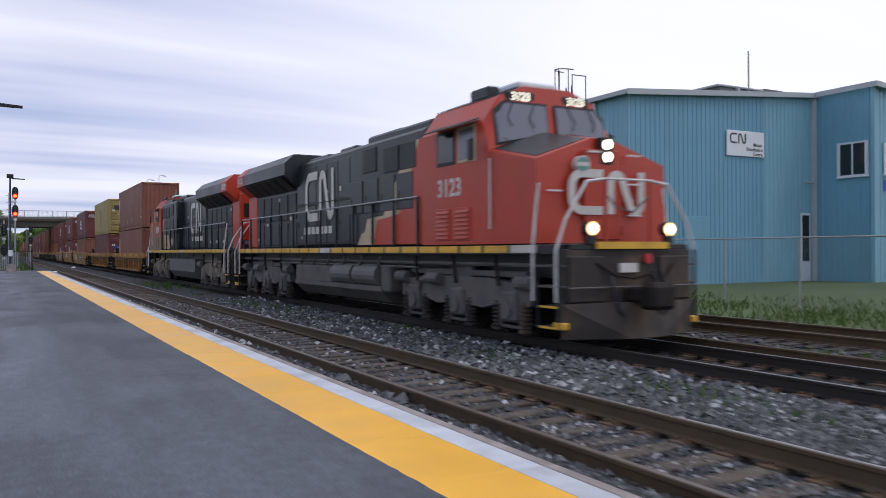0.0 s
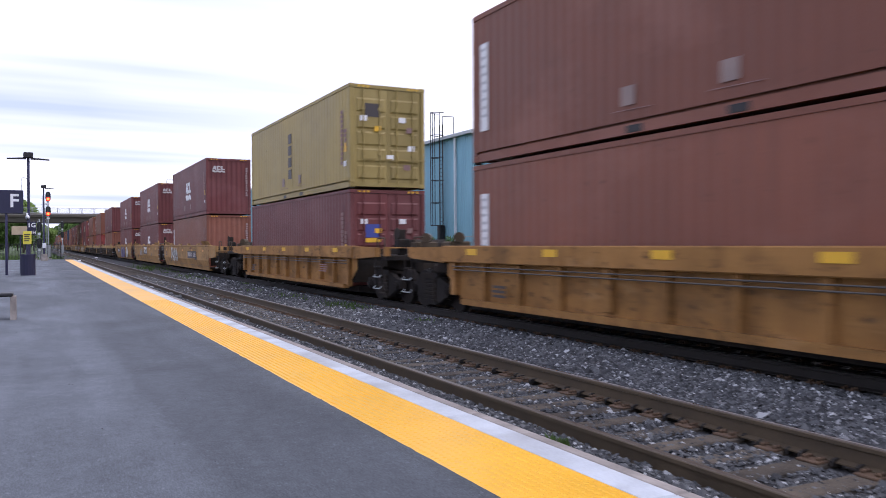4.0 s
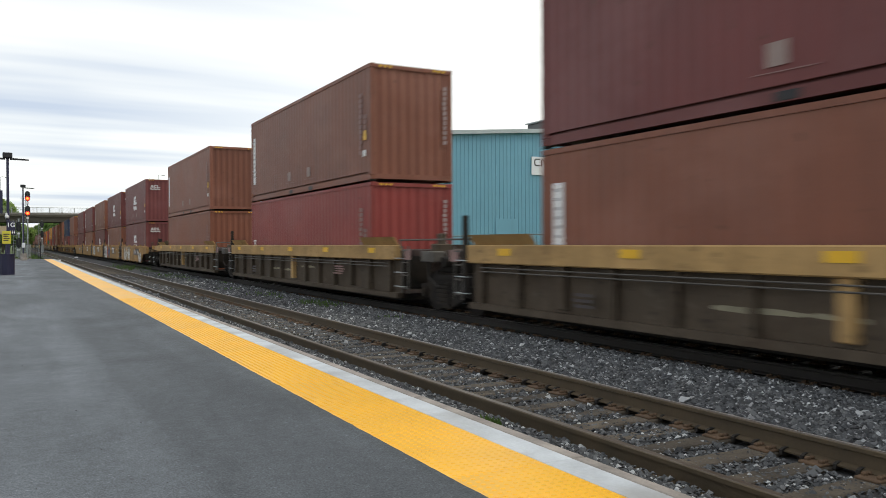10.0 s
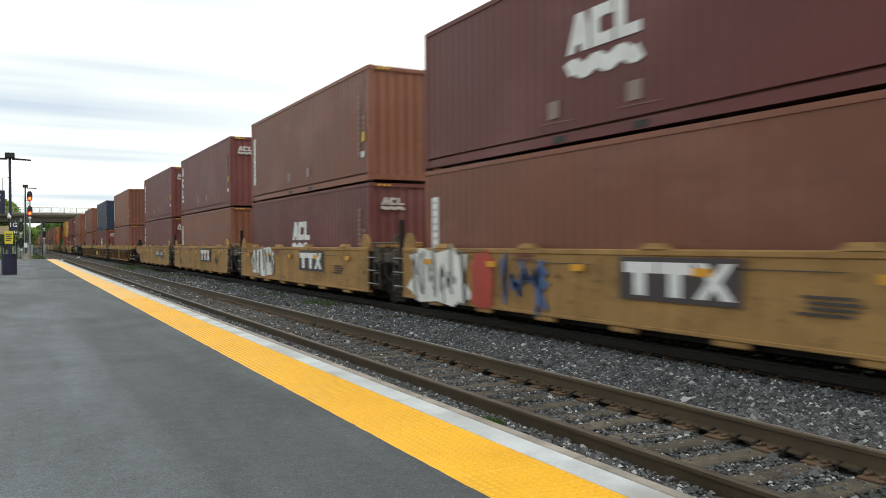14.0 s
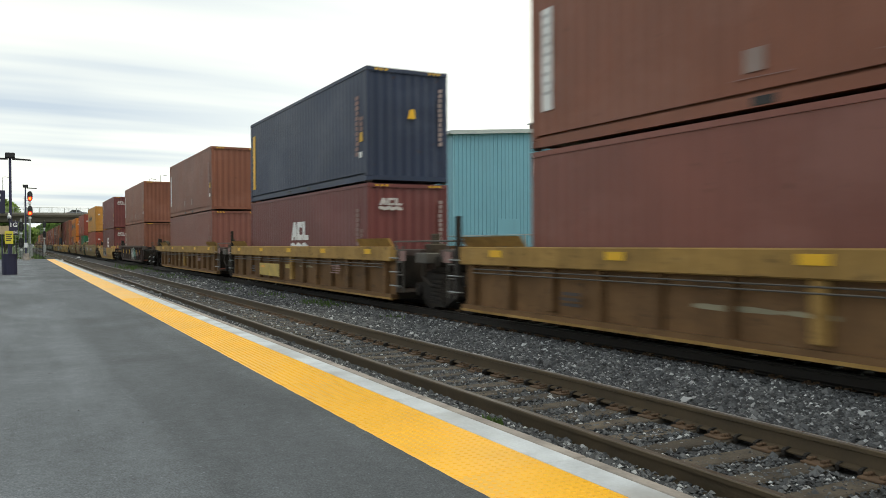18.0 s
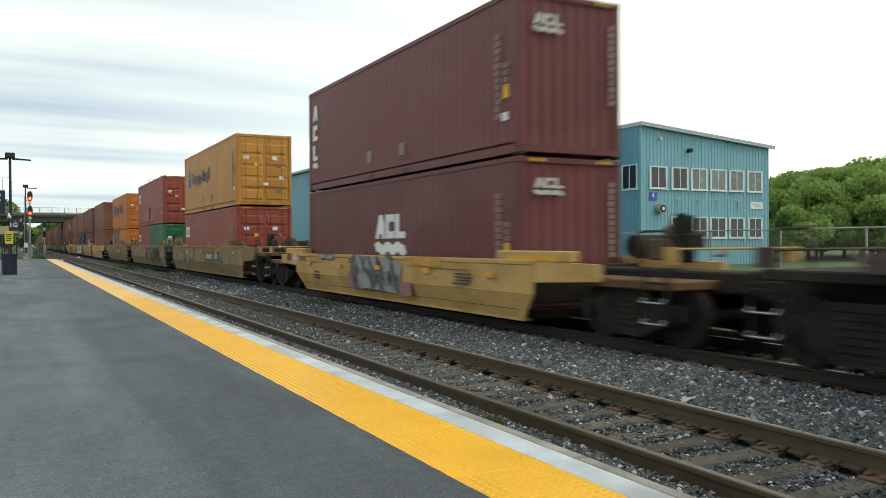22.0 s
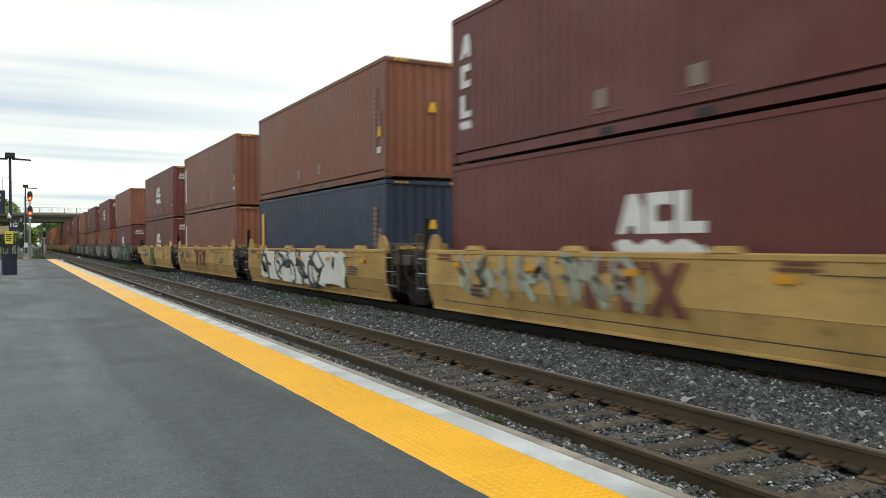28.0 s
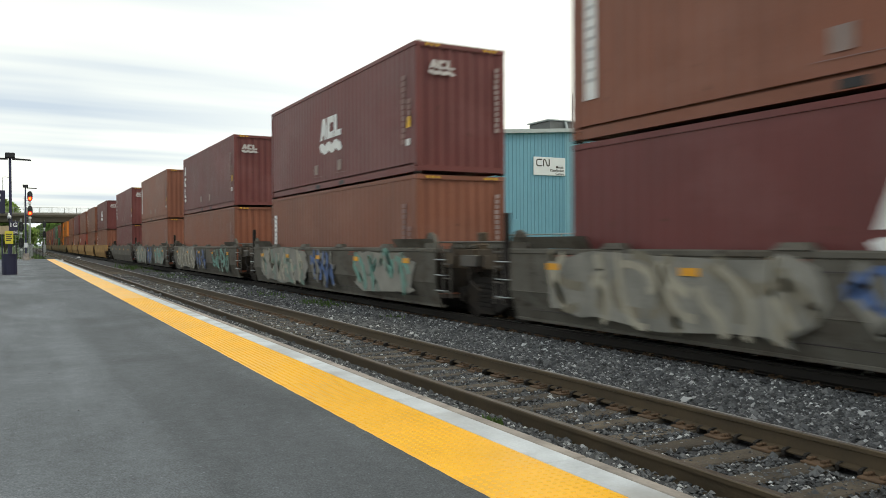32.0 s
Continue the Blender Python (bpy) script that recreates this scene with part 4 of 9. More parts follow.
    # sign, door, lamp arm on the gable wall
    sg = part("sign_board", Shape().cbox(6.71, 9.58, -0.11, -0.036, 6.86, 8.22, 0.02), SIGN_WHITE, w2, "white company sign with black writing")
    for words, size, x, z in (("Metals", 0.26, 9.05, 7.50), ("Distribution", 0.26, 8.82, 7.25), ("Centre", 0.26, 9.05, 7.00)):
        ob = part("letters", text_mesh(words, size), LOGO_DARK, sg)
        ob.matrix_basis = pose(x, -0.116, z)
    cn = noodle(0.045)
    ob = part("emblem", cn, LOGO_DARK, sg, "black line emblem")
    ob.matrix_basis = pose(7.55, -0.115, 7.80) @ Matrix.Scale(0.40, 4)
    part("side_door", Shape().cbox(12.57, 13.40, -0.105, -0.068, 0.0, 3.92, 0.02), FRAME_WHITE, w2, "glazed door in a white frame")
    part("door_glass", Shape().cbox(12.70, 13.28, -0.12, -0.107, 1.2, 3.78, 0.01), DARK_GLASS, w2)
    part("lamp_arm", Shape().tube([(13.25, -0.06, 5.62), (13.2, -0.5, 5.58), (12.1, -0.8, 5.55), (12.1, -0.8, 5.72)], 0.045, 6), GALV, w2)
    for x in (3.6,):
        part("roller_door", Shape().cbox(x, x + 1.9, -0.06, -0.033, 0, 3.6, 0.02), BLUE_DARK, w2, "tall blue panel door")
    part("lamp_arm", Shape().tube([(XA - 0.03, Y1 + 23.5, 6.7), (XA - 0.9, Y1 + 23.5, 6.7), (XA - 1.2, Y1 + 23.9, 6.85)], 0.09, 8), BLACK_METAL, b)
    # caged ladder
    yl = 53.5
    lad = part("cage_ladder", Shape().box(XA - 0.32, XA - 0.26, yl - 0.27, yl - 0.21, 0.4, 10.3).box(XA - 0.32, XA - 0.26, yl + 0.21, yl + 0.27, 0.4, 10.3), BLACK_METAL, b, "black caged roof ladder")
    for k in range(32):
        part("rung", kept("wall_rung", lambda: Shape().cyl((XA - 0.29, yl - 0.24, 0), (XA - 0.29, yl + 0.24, 0), 0.018, 5)), BLACK_METAL, lad).matrix_basis = pose(0, 0, 0.5 + 0.3 * k)
    for k in range(6):
        z = 2.9 + 1.65 * k
        a = [(XA - 0.3 - 0.85 * math.sin(i * math.pi / 8), yl + 0.42 * math.cos(i * math.pi / 8), z) for i in range(9)]
        part("cage_hoop", Shape().tube(a, 0.03, 5), BLACK_METAL, lad)
    for i in (1, 3, 5, 7):
        a = i * math.pi / 8
        x, y = XA - 0.3 - 0.85 * math.sin(a), yl + 0.42 * math.cos(a)
        part("cage_bar", Shape().cyl((x, y, 2.9), (x, y, 11.2), 0.028, 5), BLACK_METAL, lad)
    part("rail_hoop", Shape().tube([(XA - 0.3, yl - 0.3, 9.2), (XA - 0.3, yl - 0.3, 10.9), (XA + 0.6, yl - 0.3, 10.9), (XA + 0.6, yl - 0.3, 9.6)], 0.03, 5), BLACK_METAL, lad)
    part("ladder_post", Shape().cbox(XA - 0.55, XA - 0.1, yl - 0.2, yl + 0.2, zb, 2.9, 0.03), BLACK_METAL, lad)


def ribbon(path, w, put, a, b):
    """A stroke of even width along a path with mitred bends, pushed from a to b; put(u, v, k) gives the place."""
    n = len(path)
    left, right = [], []
    for i, (x, z) in enumerate(path):
        dirs = []
        for p, q in ((i - 1, i), (i, i + 1)):
            if p >= 0 and q < n:
                dx, dz = path[q][0] - path[p][0], path[q][1] - path[p][1]
                d = math.hypot(dx, dz)
                dirs.append((dx / d, dz / d))
        tx, tz = sum(d[0] for d in dirs), sum(d[1] for d in dirs)
        d = math.hypot(tx, tz)
        tx, tz = tx / d, tz / d
        k = w / 2 / max(0.5, tx * dirs[0][0] + tz * dirs[0][1])
        left.append((x - tz * k, z + tx * k))
        right.append((x + tz * k, z - tx * k))
    v = [put(*p, a) for p in left] + [put(*p, a) for p in right] + [put(*p, b) for p in left] + [put(*p, b) for p in right]
    f = [(0, n, 3 * n, 2 * n), (n - 1, 3 * n - 1, 4 * n - 1, 2 * n - 1)]
    for i in range(n - 1):
        f += [(i, i + 1, n + i + 1, n + i), (2 * n + i, 3 * n + i, 3 * n + i + 1, 2 * n + i + 1), (i, 2 * n + i, 2 * n + i + 1, i + 1), (n + i, n + i + 1, 3 * n + i + 1, 3 * n + i)]
    return v, f


def noodle(depth=0.02, w=0.22):
    """A bracket and a zigzag of one even stroke, in the x-z plane, about 3 wide and 1.4 high."""
    s = Shape()
    put = lambda u, v, k: (u, k, v)
    bend = lambda cx, cz, r, a0, a1: [(cx + r * math.cos(radians(a0 + (a1 - a0) * i / 5)), cz + r * math.sin(radians(a0 + (a1 - a0) * i / 5))) for i in range(6)]
    s.add(*ribbon([(-0.22, 0.58)] + bend(-1.05, 0.18, 0.40, 90, 180) + bend(-1.05, -0.18, 0.40, 180, 270) + [(-0.22, -0.58)], w, put, -depth / 2, depth / 2))
    s.add(*ribbon([(0.1, -0.69), (0.1, 0.30)] + bend(0.34, 0.34, 0.24, 180, 30) + bend(1.13, -0.34, 0.24, 210, 360) + [(1.37, 0.69)], w, put, -depth / 2, depth / 2))
    return s


warehouse()
ties()
track_weeds()


# ---- trackside and platform furniture ----
def leaf_crown(name, blobs, material, parent, seed, density, size):
    """Many small leaf clumps scattered over uneven lobes."""
    rng = np.random.default_rng(seed)
    pts = []
    for cx, cy, cz, r in blobs:
        n = int(density * r * r)
        d = rng.normal(size=(n, 3))
        d /= np.linalg.norm(d, axis=1)[:, None]
        rr = r * (0.42 + 0.78 * rng.random(n) ** 0.8)
        pts.append(np.array([cx, cy, cz]) + d * rr[:, None] * np.array([1, 1, 0.85]))
    p = np.concatenate(pts)
    n = len(p)
    a = rng.normal(size=(n, 3))
    b = rng.normal(size=(n, 3))
    a /= np.linalg.norm(a, axis=1)[:, None]
    b -= a * (a * b).sum(1)[:, None]
    b /= np.linalg.norm(b, axis=1)[:, None]
    s = (size * rng.uniform(0.6, 1.5, n))[:, None]
    v = np.stack([p - a * s, p - b * s * 0.5, p + a * s, p + b * s * 0.5], 1).reshape(-1, 3)
    f = np.arange(4 * n).reshape(-1, 4)
    me = bpy.data.meshes.new(name)
    me.from_pydata(v, [], f)
    me.materials.append(material)
    ob = new(name, me)
    ob.parent = parent
    return ob


def tree(x, y, h, r, seed, material=None, label="leafy green deciduous tree", density=330, size=0.24, z=-0.3):
    rng = random.Random(seed)
    t = tagged(base("tree", x, y, z), label, "tree", "trees around the yard")
    s = Shape()
    s.cyl((0, 0, 0), (0.1, 0, h * 0.45), 0.035 * h * 0.6, 8, 0.02 * h * 0.6)
    blobs = []
    for k in range(9):
        a = k * 2.4 + rng.uniform(-0.4, 0.4)
        rr = r * rng.uniform(0.25, 0.75)
        zz = h * rng.uniform(0.32, 0.84)
        p = (rr * math.cos(a), rr * math.sin(a), zz)
        s.cyl((0.1, 0, h * rng.uniform(0.25, 0.45)), p, 0.012 * h * 0.6, 5, 0.004 * h)
        blobs.append((*p, r * rng.uniform(0.32, 0.55)))
    blobs.append((0, 0, h * 0.86, r * 0.38))
    part("trunk", s, BARK, t)
    leaf_crown("crown", blobs, material or LEAF, t, seed, density, size)
    return t


def conifer(x, y, h, r, seed):
    t = tagged(base("tree", x, y, -0.3), "dark narrow conifer beyond the bridge", "tree", "trees around the yard")
    part("trunk", Shape().cyl((0, 0, 0), (0, 0, h), 0.2, 7, 0.03), BARK, t)
    blobs = [(0, 0, h * (0.15 + 0.085 * k), max(0.25, r * (1 - 0.095 * k))) for k in range(10)]
    leaf_crown("crown", blobs, LEAF_CONIFER, t, seed, 260, 0.2)


def trees():
    rng = random.Random(21)
    # behind the office
    for i, (x, y, h, r) in enumerate([(63, 53, 8.6, 3.6), (66, 50, 9.2, 3.8), (70, 54, 9.9, 4.4), (73, 50, 10.0, 4.2), (77, 55, 11.2, 4.8), (80, 52, 11.8, 4.6), (84, 58, 12.4, 5.0), (86, 54, 12.8, 5.0), (92, 60, 13.8, 5.4), (94, 55, 13.6, 5.2), (69, 45, 7.4, 3.2), (76, 47, 8.4, 3.4), (60, 48, 6.6, 3.0), (98, 66, 14.0, 5.4), (88, 66, 12.6, 5.0), (78, 62, 11.6, 4.6)]):
        tree(x, y, h - 2.0, r * 0.95, 100 + i, LEAF_LIGHT, size=0.19, density=650)
    # beyond the bridge and along the far left
    for i in range(22):
        x = rng.uniform(-60, -7)
        y = rng.uniform(235, 330)
        tree(x, y, rng.uniform(7, 13), rng.uniform(3.5, 5.5), 200 + i, LEAF if i % 2 else LEAF_DARK, "distant green tree beyond the bridge", 120, 0.5)
    for i in range(16):
        tree(rng.uniform(22, 90), rng.uniform(225, 360), rng.uniform(9, 13), rng.uniform(4, 6), 260 + i, LEAF if i % 2 else LEAF_DARK, "distant green tree beyond the bridge", 120, 0.5)
    for i in range(12):
        tree(rng.uniform(-8, 1.5) if i % 2 else rng.uniform(14, 30), rng.uniform(285, 420), rng.uniform(8, 12), rng.uniform(3.2, 4.5), 300 + i, LEAF if i % 2 else LEAF_DARK, "distant green tree beyond the bridge", 90, 0.6)
    for i in range(7):
        tree(rng.uniform(-26, -9), rng.uniform(120, 200), rng.uniform(6, 10), rng.uniform(3, 4.5), 240 + i, LEAF, "green tree beside the tracks", 200, 0.35)
    conifer(14.5, 330, 15, 2.4, 31)
    for i, (x, y, h, r) in enumerate([(-7, 232, 13.0, 4.5), (-3.5, 236, 14.2, 4.2), (-10, 238, 15, 5), (-14, 230, 14, 4.5), (-1.5, 300, 9, 3.4), (1.5, 330, 9.5, 3.6), (0, 360, 10, 4), (1, 420, 11, 4), (3.0, 490, 12, 4), (4.2, 505, 12.5, 4), (5.6, 550, 13, 4), (2, 560, 14, 5), (13, 430, 13, 4.5), (15.5, 450, 14, 4.5), (18, 440, 13.5, 5), (20.5, 470, 15, 5), (14, 500, 15, 5), (17, 520, 16, 5), (24, 480, 15.5, 5), (22, 530, 16, 5), (12.8, 560, 16, 4.5)]):
        tree(x, y, h, r, 500 + i, LEAF_LIGHT if i % 2 else LEAF, "pale green tree seen beyond the bridge", 150, 0.42)
    # shrubs along the warehouse wall
    for i in range(26):
        y = 50 + i * 1.55 + rng.uniform(-0.6, 0.6)
        h = rng.uniform(1.0, 2.4) * (1.35 if 53 < y < 62 else 1)
        b = tagged(base("shrub", XA - rng.uniform(0.7, 2.0), y, -0.35), "wild green shrub against the blue wall", "shrub", "shrubs along the warehouse")
        st = Shape()
        blobs = []
        for k in range(6):
            a = rng.uniform(0, 6.28)
            p = (0.55 * math.cos(a), 0.7 * math.sin(a), h * rng.uniform(0.3, 0.9))
            st.cyl((0, 0, 0), p, 0.02, 4, 0.008)
            blobs.append((*p, h * rng.uniform(0.18, 0.32)))
        part("stems", st, BARK, b)
        leaf_crown("leaves", blobs, LEAF if i % 3 else LEAF_DARK, b, 400 + i, 700, 0.10)


trees()


def far_woods():
    """A low band of woods along the horizon."""
    rng = np.random.default_rng(77)
    n = 16000
    a = rng.uniform(-0.5, 1.9, n)
    d = rng.uniform(700, 1000, n)
    top = 9 + 4 * np.sin(a * 41) + 3 * np.sin(a * 97 + 1)
    p = np.c_[np.sin(a) * d, np.cos(a) * d, rng.random(n) ** 0.7 * (top + 4) - 0.5]
    u, w = rng.normal(size=(n, 3)), rng.normal(size=(n, 3))
    u /= np.linalg.norm(u, axis=1)[:, None]
    w /= np.linalg.norm(w, axis=1)[:, None]
    s = rng.uniform(1.2, 3.2, n)[:, None]
    v = np.stack([p - u * s, p - w * s * 0.7, p + u * s, p + w * s * 0.7], 1).reshape(-1, 3)
    me = bpy.data.meshes.new("far_woods")
    me.from_pydata(v, [], np.arange(4 * n).reshape(-1, 4))
    me.materials.append(LEAF_DARK)
    tagged(new("far_woods", me), "distant band of green woods on the horizon", "woods", kind="stuff")


far_woods()


def yard_fence():
    """A chain-link fence with a top rail between the siding and the office yard."""
    f = tagged(base("fence", 22.0, 0, -0.3), "grey chain-link fence with a top rail", "fence")
    post = kept("fence_post", lambda: Shape().cyl((0, 0, 0), (0, 0, 2.3), 0.035, 6))
    for i in range(14):
        p = part("post", post, GALV, f)
        p.matrix_basis = pose(0, 3.0 + 3.0 * i, 0)
    part("top_rail", Shape().cyl((0, 3, 2.26), (0, 42, 2.26), 0.03, 6), GALV, f)
    s = Shape()
    for i in range(0, 390):
        y = 3 + 0.1 * i
        for sg in (-1, 1):
            a, b = y, y + sg * 2.15
            if 3 <= b <= 42:
                s.add([(0, a, 0.08), (0, a + 0.006, 0.08), (0, b + 0.006, 2.23), (0, b, 2.23)], [(0, 1, 2, 3)])
    part("mesh", s, GALV, f, "thin wire mesh")


yard_fence()


def bridge():
    b = tagged(base("road_bridge", 0, 195, 0), "concrete road bridge with a metal railing", "bridge")
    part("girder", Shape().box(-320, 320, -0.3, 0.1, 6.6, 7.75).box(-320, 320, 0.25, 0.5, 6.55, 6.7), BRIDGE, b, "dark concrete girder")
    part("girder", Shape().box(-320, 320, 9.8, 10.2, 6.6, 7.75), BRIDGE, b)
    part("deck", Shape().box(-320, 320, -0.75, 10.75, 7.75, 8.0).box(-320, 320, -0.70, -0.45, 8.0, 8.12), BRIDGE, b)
    part("parapet", Shape().cbox(-320, 320, -0.75, -0.5, 8.12, 8.55, 0.03), BRIDGE_EDGE, b, "pale concrete parapet")
    part("parapet", Shape().cbox(-320, 320, 10.5, 10.75, 8.02, 8.55, 0.03), BRIDGE_EDGE, b)
    rail_post = kept("bridge_post", lambda: Shape().cbox(-0.07, 0.07, -0.07, 0.07, 8.55, 9.75, 0.01))
    bar = kept("bridge_bar", lambda: Shape().box(-0.012, 0.012, -0.012, 0.012, 8.6, 9.7))
    for i in range(46):
        p = part("railing_post", rail_post, GALV, b)
        p.matrix_basis = pose(-60 + 2.45 * i, -0.62, 0)
    rails = Shape()
    for z in (8.66, 9.72):
        rails.cyl((-320, -0.62, z), (320, -0.62, z), 0.045, 6)
    part("railing", rails, GALV, b)
    pick = Shape()
    for i in range(420):
        x = -48 + 0.22 * i
        pick.box(x - 0.012, x + 0.012, -0.632, -0.608, 8.66, 9.72)
    tagged(part("pickets", pick, GALV, b), kind="stuff")
    for x in (-14, 21):
        part("pier", Shape().cbox(x - 0.7, x + 0.7, 0.5, 9.5, -0.6, 6.6, 0.1), BRIDGE, b, "concrete pier")
        part("pier_cap", Shape().cbox(x - 1.4, x + 1.4, 0.2, 9.9, 6.0, 6.6, 0.1), BRIDGE, b)
    for k, (x, h) in enumerate(((27.9, 9.4), (30.4, 10.4), (-3.4, 8.8))):
        lp = tagged(base("street_lamp", x, 205.4, 8.0), "tall thin street lamp on the bridge", "street lamp", "street lamps on the bridge")
        part("pole", Shape().cyl((0, 0, 0), (0, 0, h), 0.10, 8, 0.06), GALV, lp)
        part("arm", Shape().tube([(0, 0, h), (0.4, 0, h + 0.2), (1.0, 0, h + 0.1)], 0.05, 6), GALV, lp)
        part("lamp_head", Shape().cbox(0.9, 1.5, -0.15, 0.15, h - 0.05, h + 0.12, 0.03), GALV, lp)


bridge()


def signal_mast(x, y, lit, h, label, heads):
    m = tagged(base("signal_mast", x, y, -0.35), label, "railway signal", "railway signals")
    part("mast", Shape().cyl((0, 0, 0), (0, 0, h), 0.085, 10), GALV, m)
    part("footing", Shape().cbox(-0.4, 0.4, -0.4, 0.4, 0, 0.35, 0.04), CONCRETE, m)
    lad = part("ladder", Shape().box(-0.62, -0.58, 0.2, 0.24, 0.3, h - 0.2).box(-0.22, -0.18, 0.2, 0.24, 0.3, h - 0.2), GALV, m, "grey access ladder")
    for k in range(int((h - 0.8) / 0.33)):
        part("rung", kept("mast_rung", lambda: Shape().cyl((-0.6, 0.22, 0), (-0.2, 0.22, 0), 0.02, 5)), GALV, lad).matrix_basis = pose(0, 0, 0.5 + 0.33 * k)
    for k in range(3):
        part("basket_hoop", Shape().tube([(-0.75, -0.1, h - 1.9 + 0.7 * k), (-0.75, 0.5, h - 1.9 + 0.7 * k), (0.1, 0.5, h - 1.9 + 0.7 * k)], 0.02, 5), GALV, lad)
    part("relay_case", Shape().cbox(-0.3, 0.3, 0.1, 0.5, 0.5, 2.0, 0.03), GALV, m)
    for z, glow in heads:
        hd = part("signal_head", Shape().prism([(0.30 * math.cos(a), 0.62 * math.copysign(abs(math.sin(a)) ** 0.6, math.sin(a)) + z) for a in [2 * math.pi * k / 20 for k in range(20)]], "y", -0.30, -0.24).cbox(-0.2, 0.2, -0.24, -0.05, z - 0.45, z + 0.45, 0.03), BLACK_METAL, m, "black oval signal head")
        for k, dz in enumerate((0.30, 0.0, -0.30)):
            on = glow == k
            part("hood", Shape().cyl((0, -0.52, z + dz + 0.02), (0, -0.302, z + dz + 0.02), 0.135, 12), BLACK_METAL, hd)
            part("lens", Shape().cyl((0, -0.545, z + dz), (0, -0.525, z + dz), 0.115 if not on else 0.15, 14), RED_LAMP if on else DARK_GLASS, hd, "lit red lamp" if on else "")
            if on:
                # added glowing disc that imitates the lamp's red halo
                part("lamp_rim", Shape().cyl((0, -0.535, z + dz), (0, -0.515, z + dz), 0.24, 16), RED_HALO, hd, "glowing red ring drawn as the lamp's halo")
        part("number_bar", Shape().box(-0.16, 0.16, -0.26, -0.25, z - 0.95, z - 0.75), SIGN_WHITE, hd)


signal_mast(1.08, 111.0, True, 8.2, "tall signal mast with two lit red heads", ((7.93, 2), (6.12, 2)))
signal_mast(0.1, 112.0, False, 5.2, "low signal mast with unlit black heads", ((4.2, -1), (2.2, -1)))
signal_mast(4.1, 172.0, False, 6.6, "far signal mast with black heads", ((5.9, -1), (4.0, -1)))


def lamp_post(x, y, h, two_arms, extra):
    lp = tagged(base("platform_lamp", x, y, PLAT_Z), "slender dark navy platform lamp on a concrete base", "lamp post", "platform lamps")
    part("pole", Shape().cyl((0, 0, 0.6), (0, 0, h), 0.075, 10, 0.06), NAVY_POST, lp)
    part("footing", Shape().cyl((0, 0, 0), (0, 0, 0.65), 0.3, 14, 0.27), CONCRETE, lp, "round concrete footing")
    part("sensor_box", Shape().cbox(-0.22, 0.22, -0.2, 0.2, h - 0.15, h + 0.12, 0.03), BLACK_METAL, lp)
    for k in ((-1, 1) if two_arms else (1,)):
        part("lamp_head", Shape().hull([(k * 0.1, -0.14, h - 0.22), (k * 0.1, 0.14, h - 0.22), (k * 0.95, -0.12, h - 0.24), (k * 0.95, 0.12, h - 0.24), (k * 0.1, -0.14, h - 0.14), (k * 0.1, 0.14, h - 0.14), (k * 0.95, -0.12, h - 0.19), (k * 0.95, 0.12, h - 0.19)]), BLACK_METAL, lp, "flat lamp head")
    if extra:
        part("notice_box", Shape().cbox(-0.14, 0.14, -0.2, -0.08, 1.2, 1.65, 0.02), SIGN_WHITE, lp)


lamp_post(0.46, 85.0, 7.0, False, True)
lamp_post(-0.43, 46.0, 5.98, True, False)
lamp_post(-1.5, 5.0, 6.1, True, False)


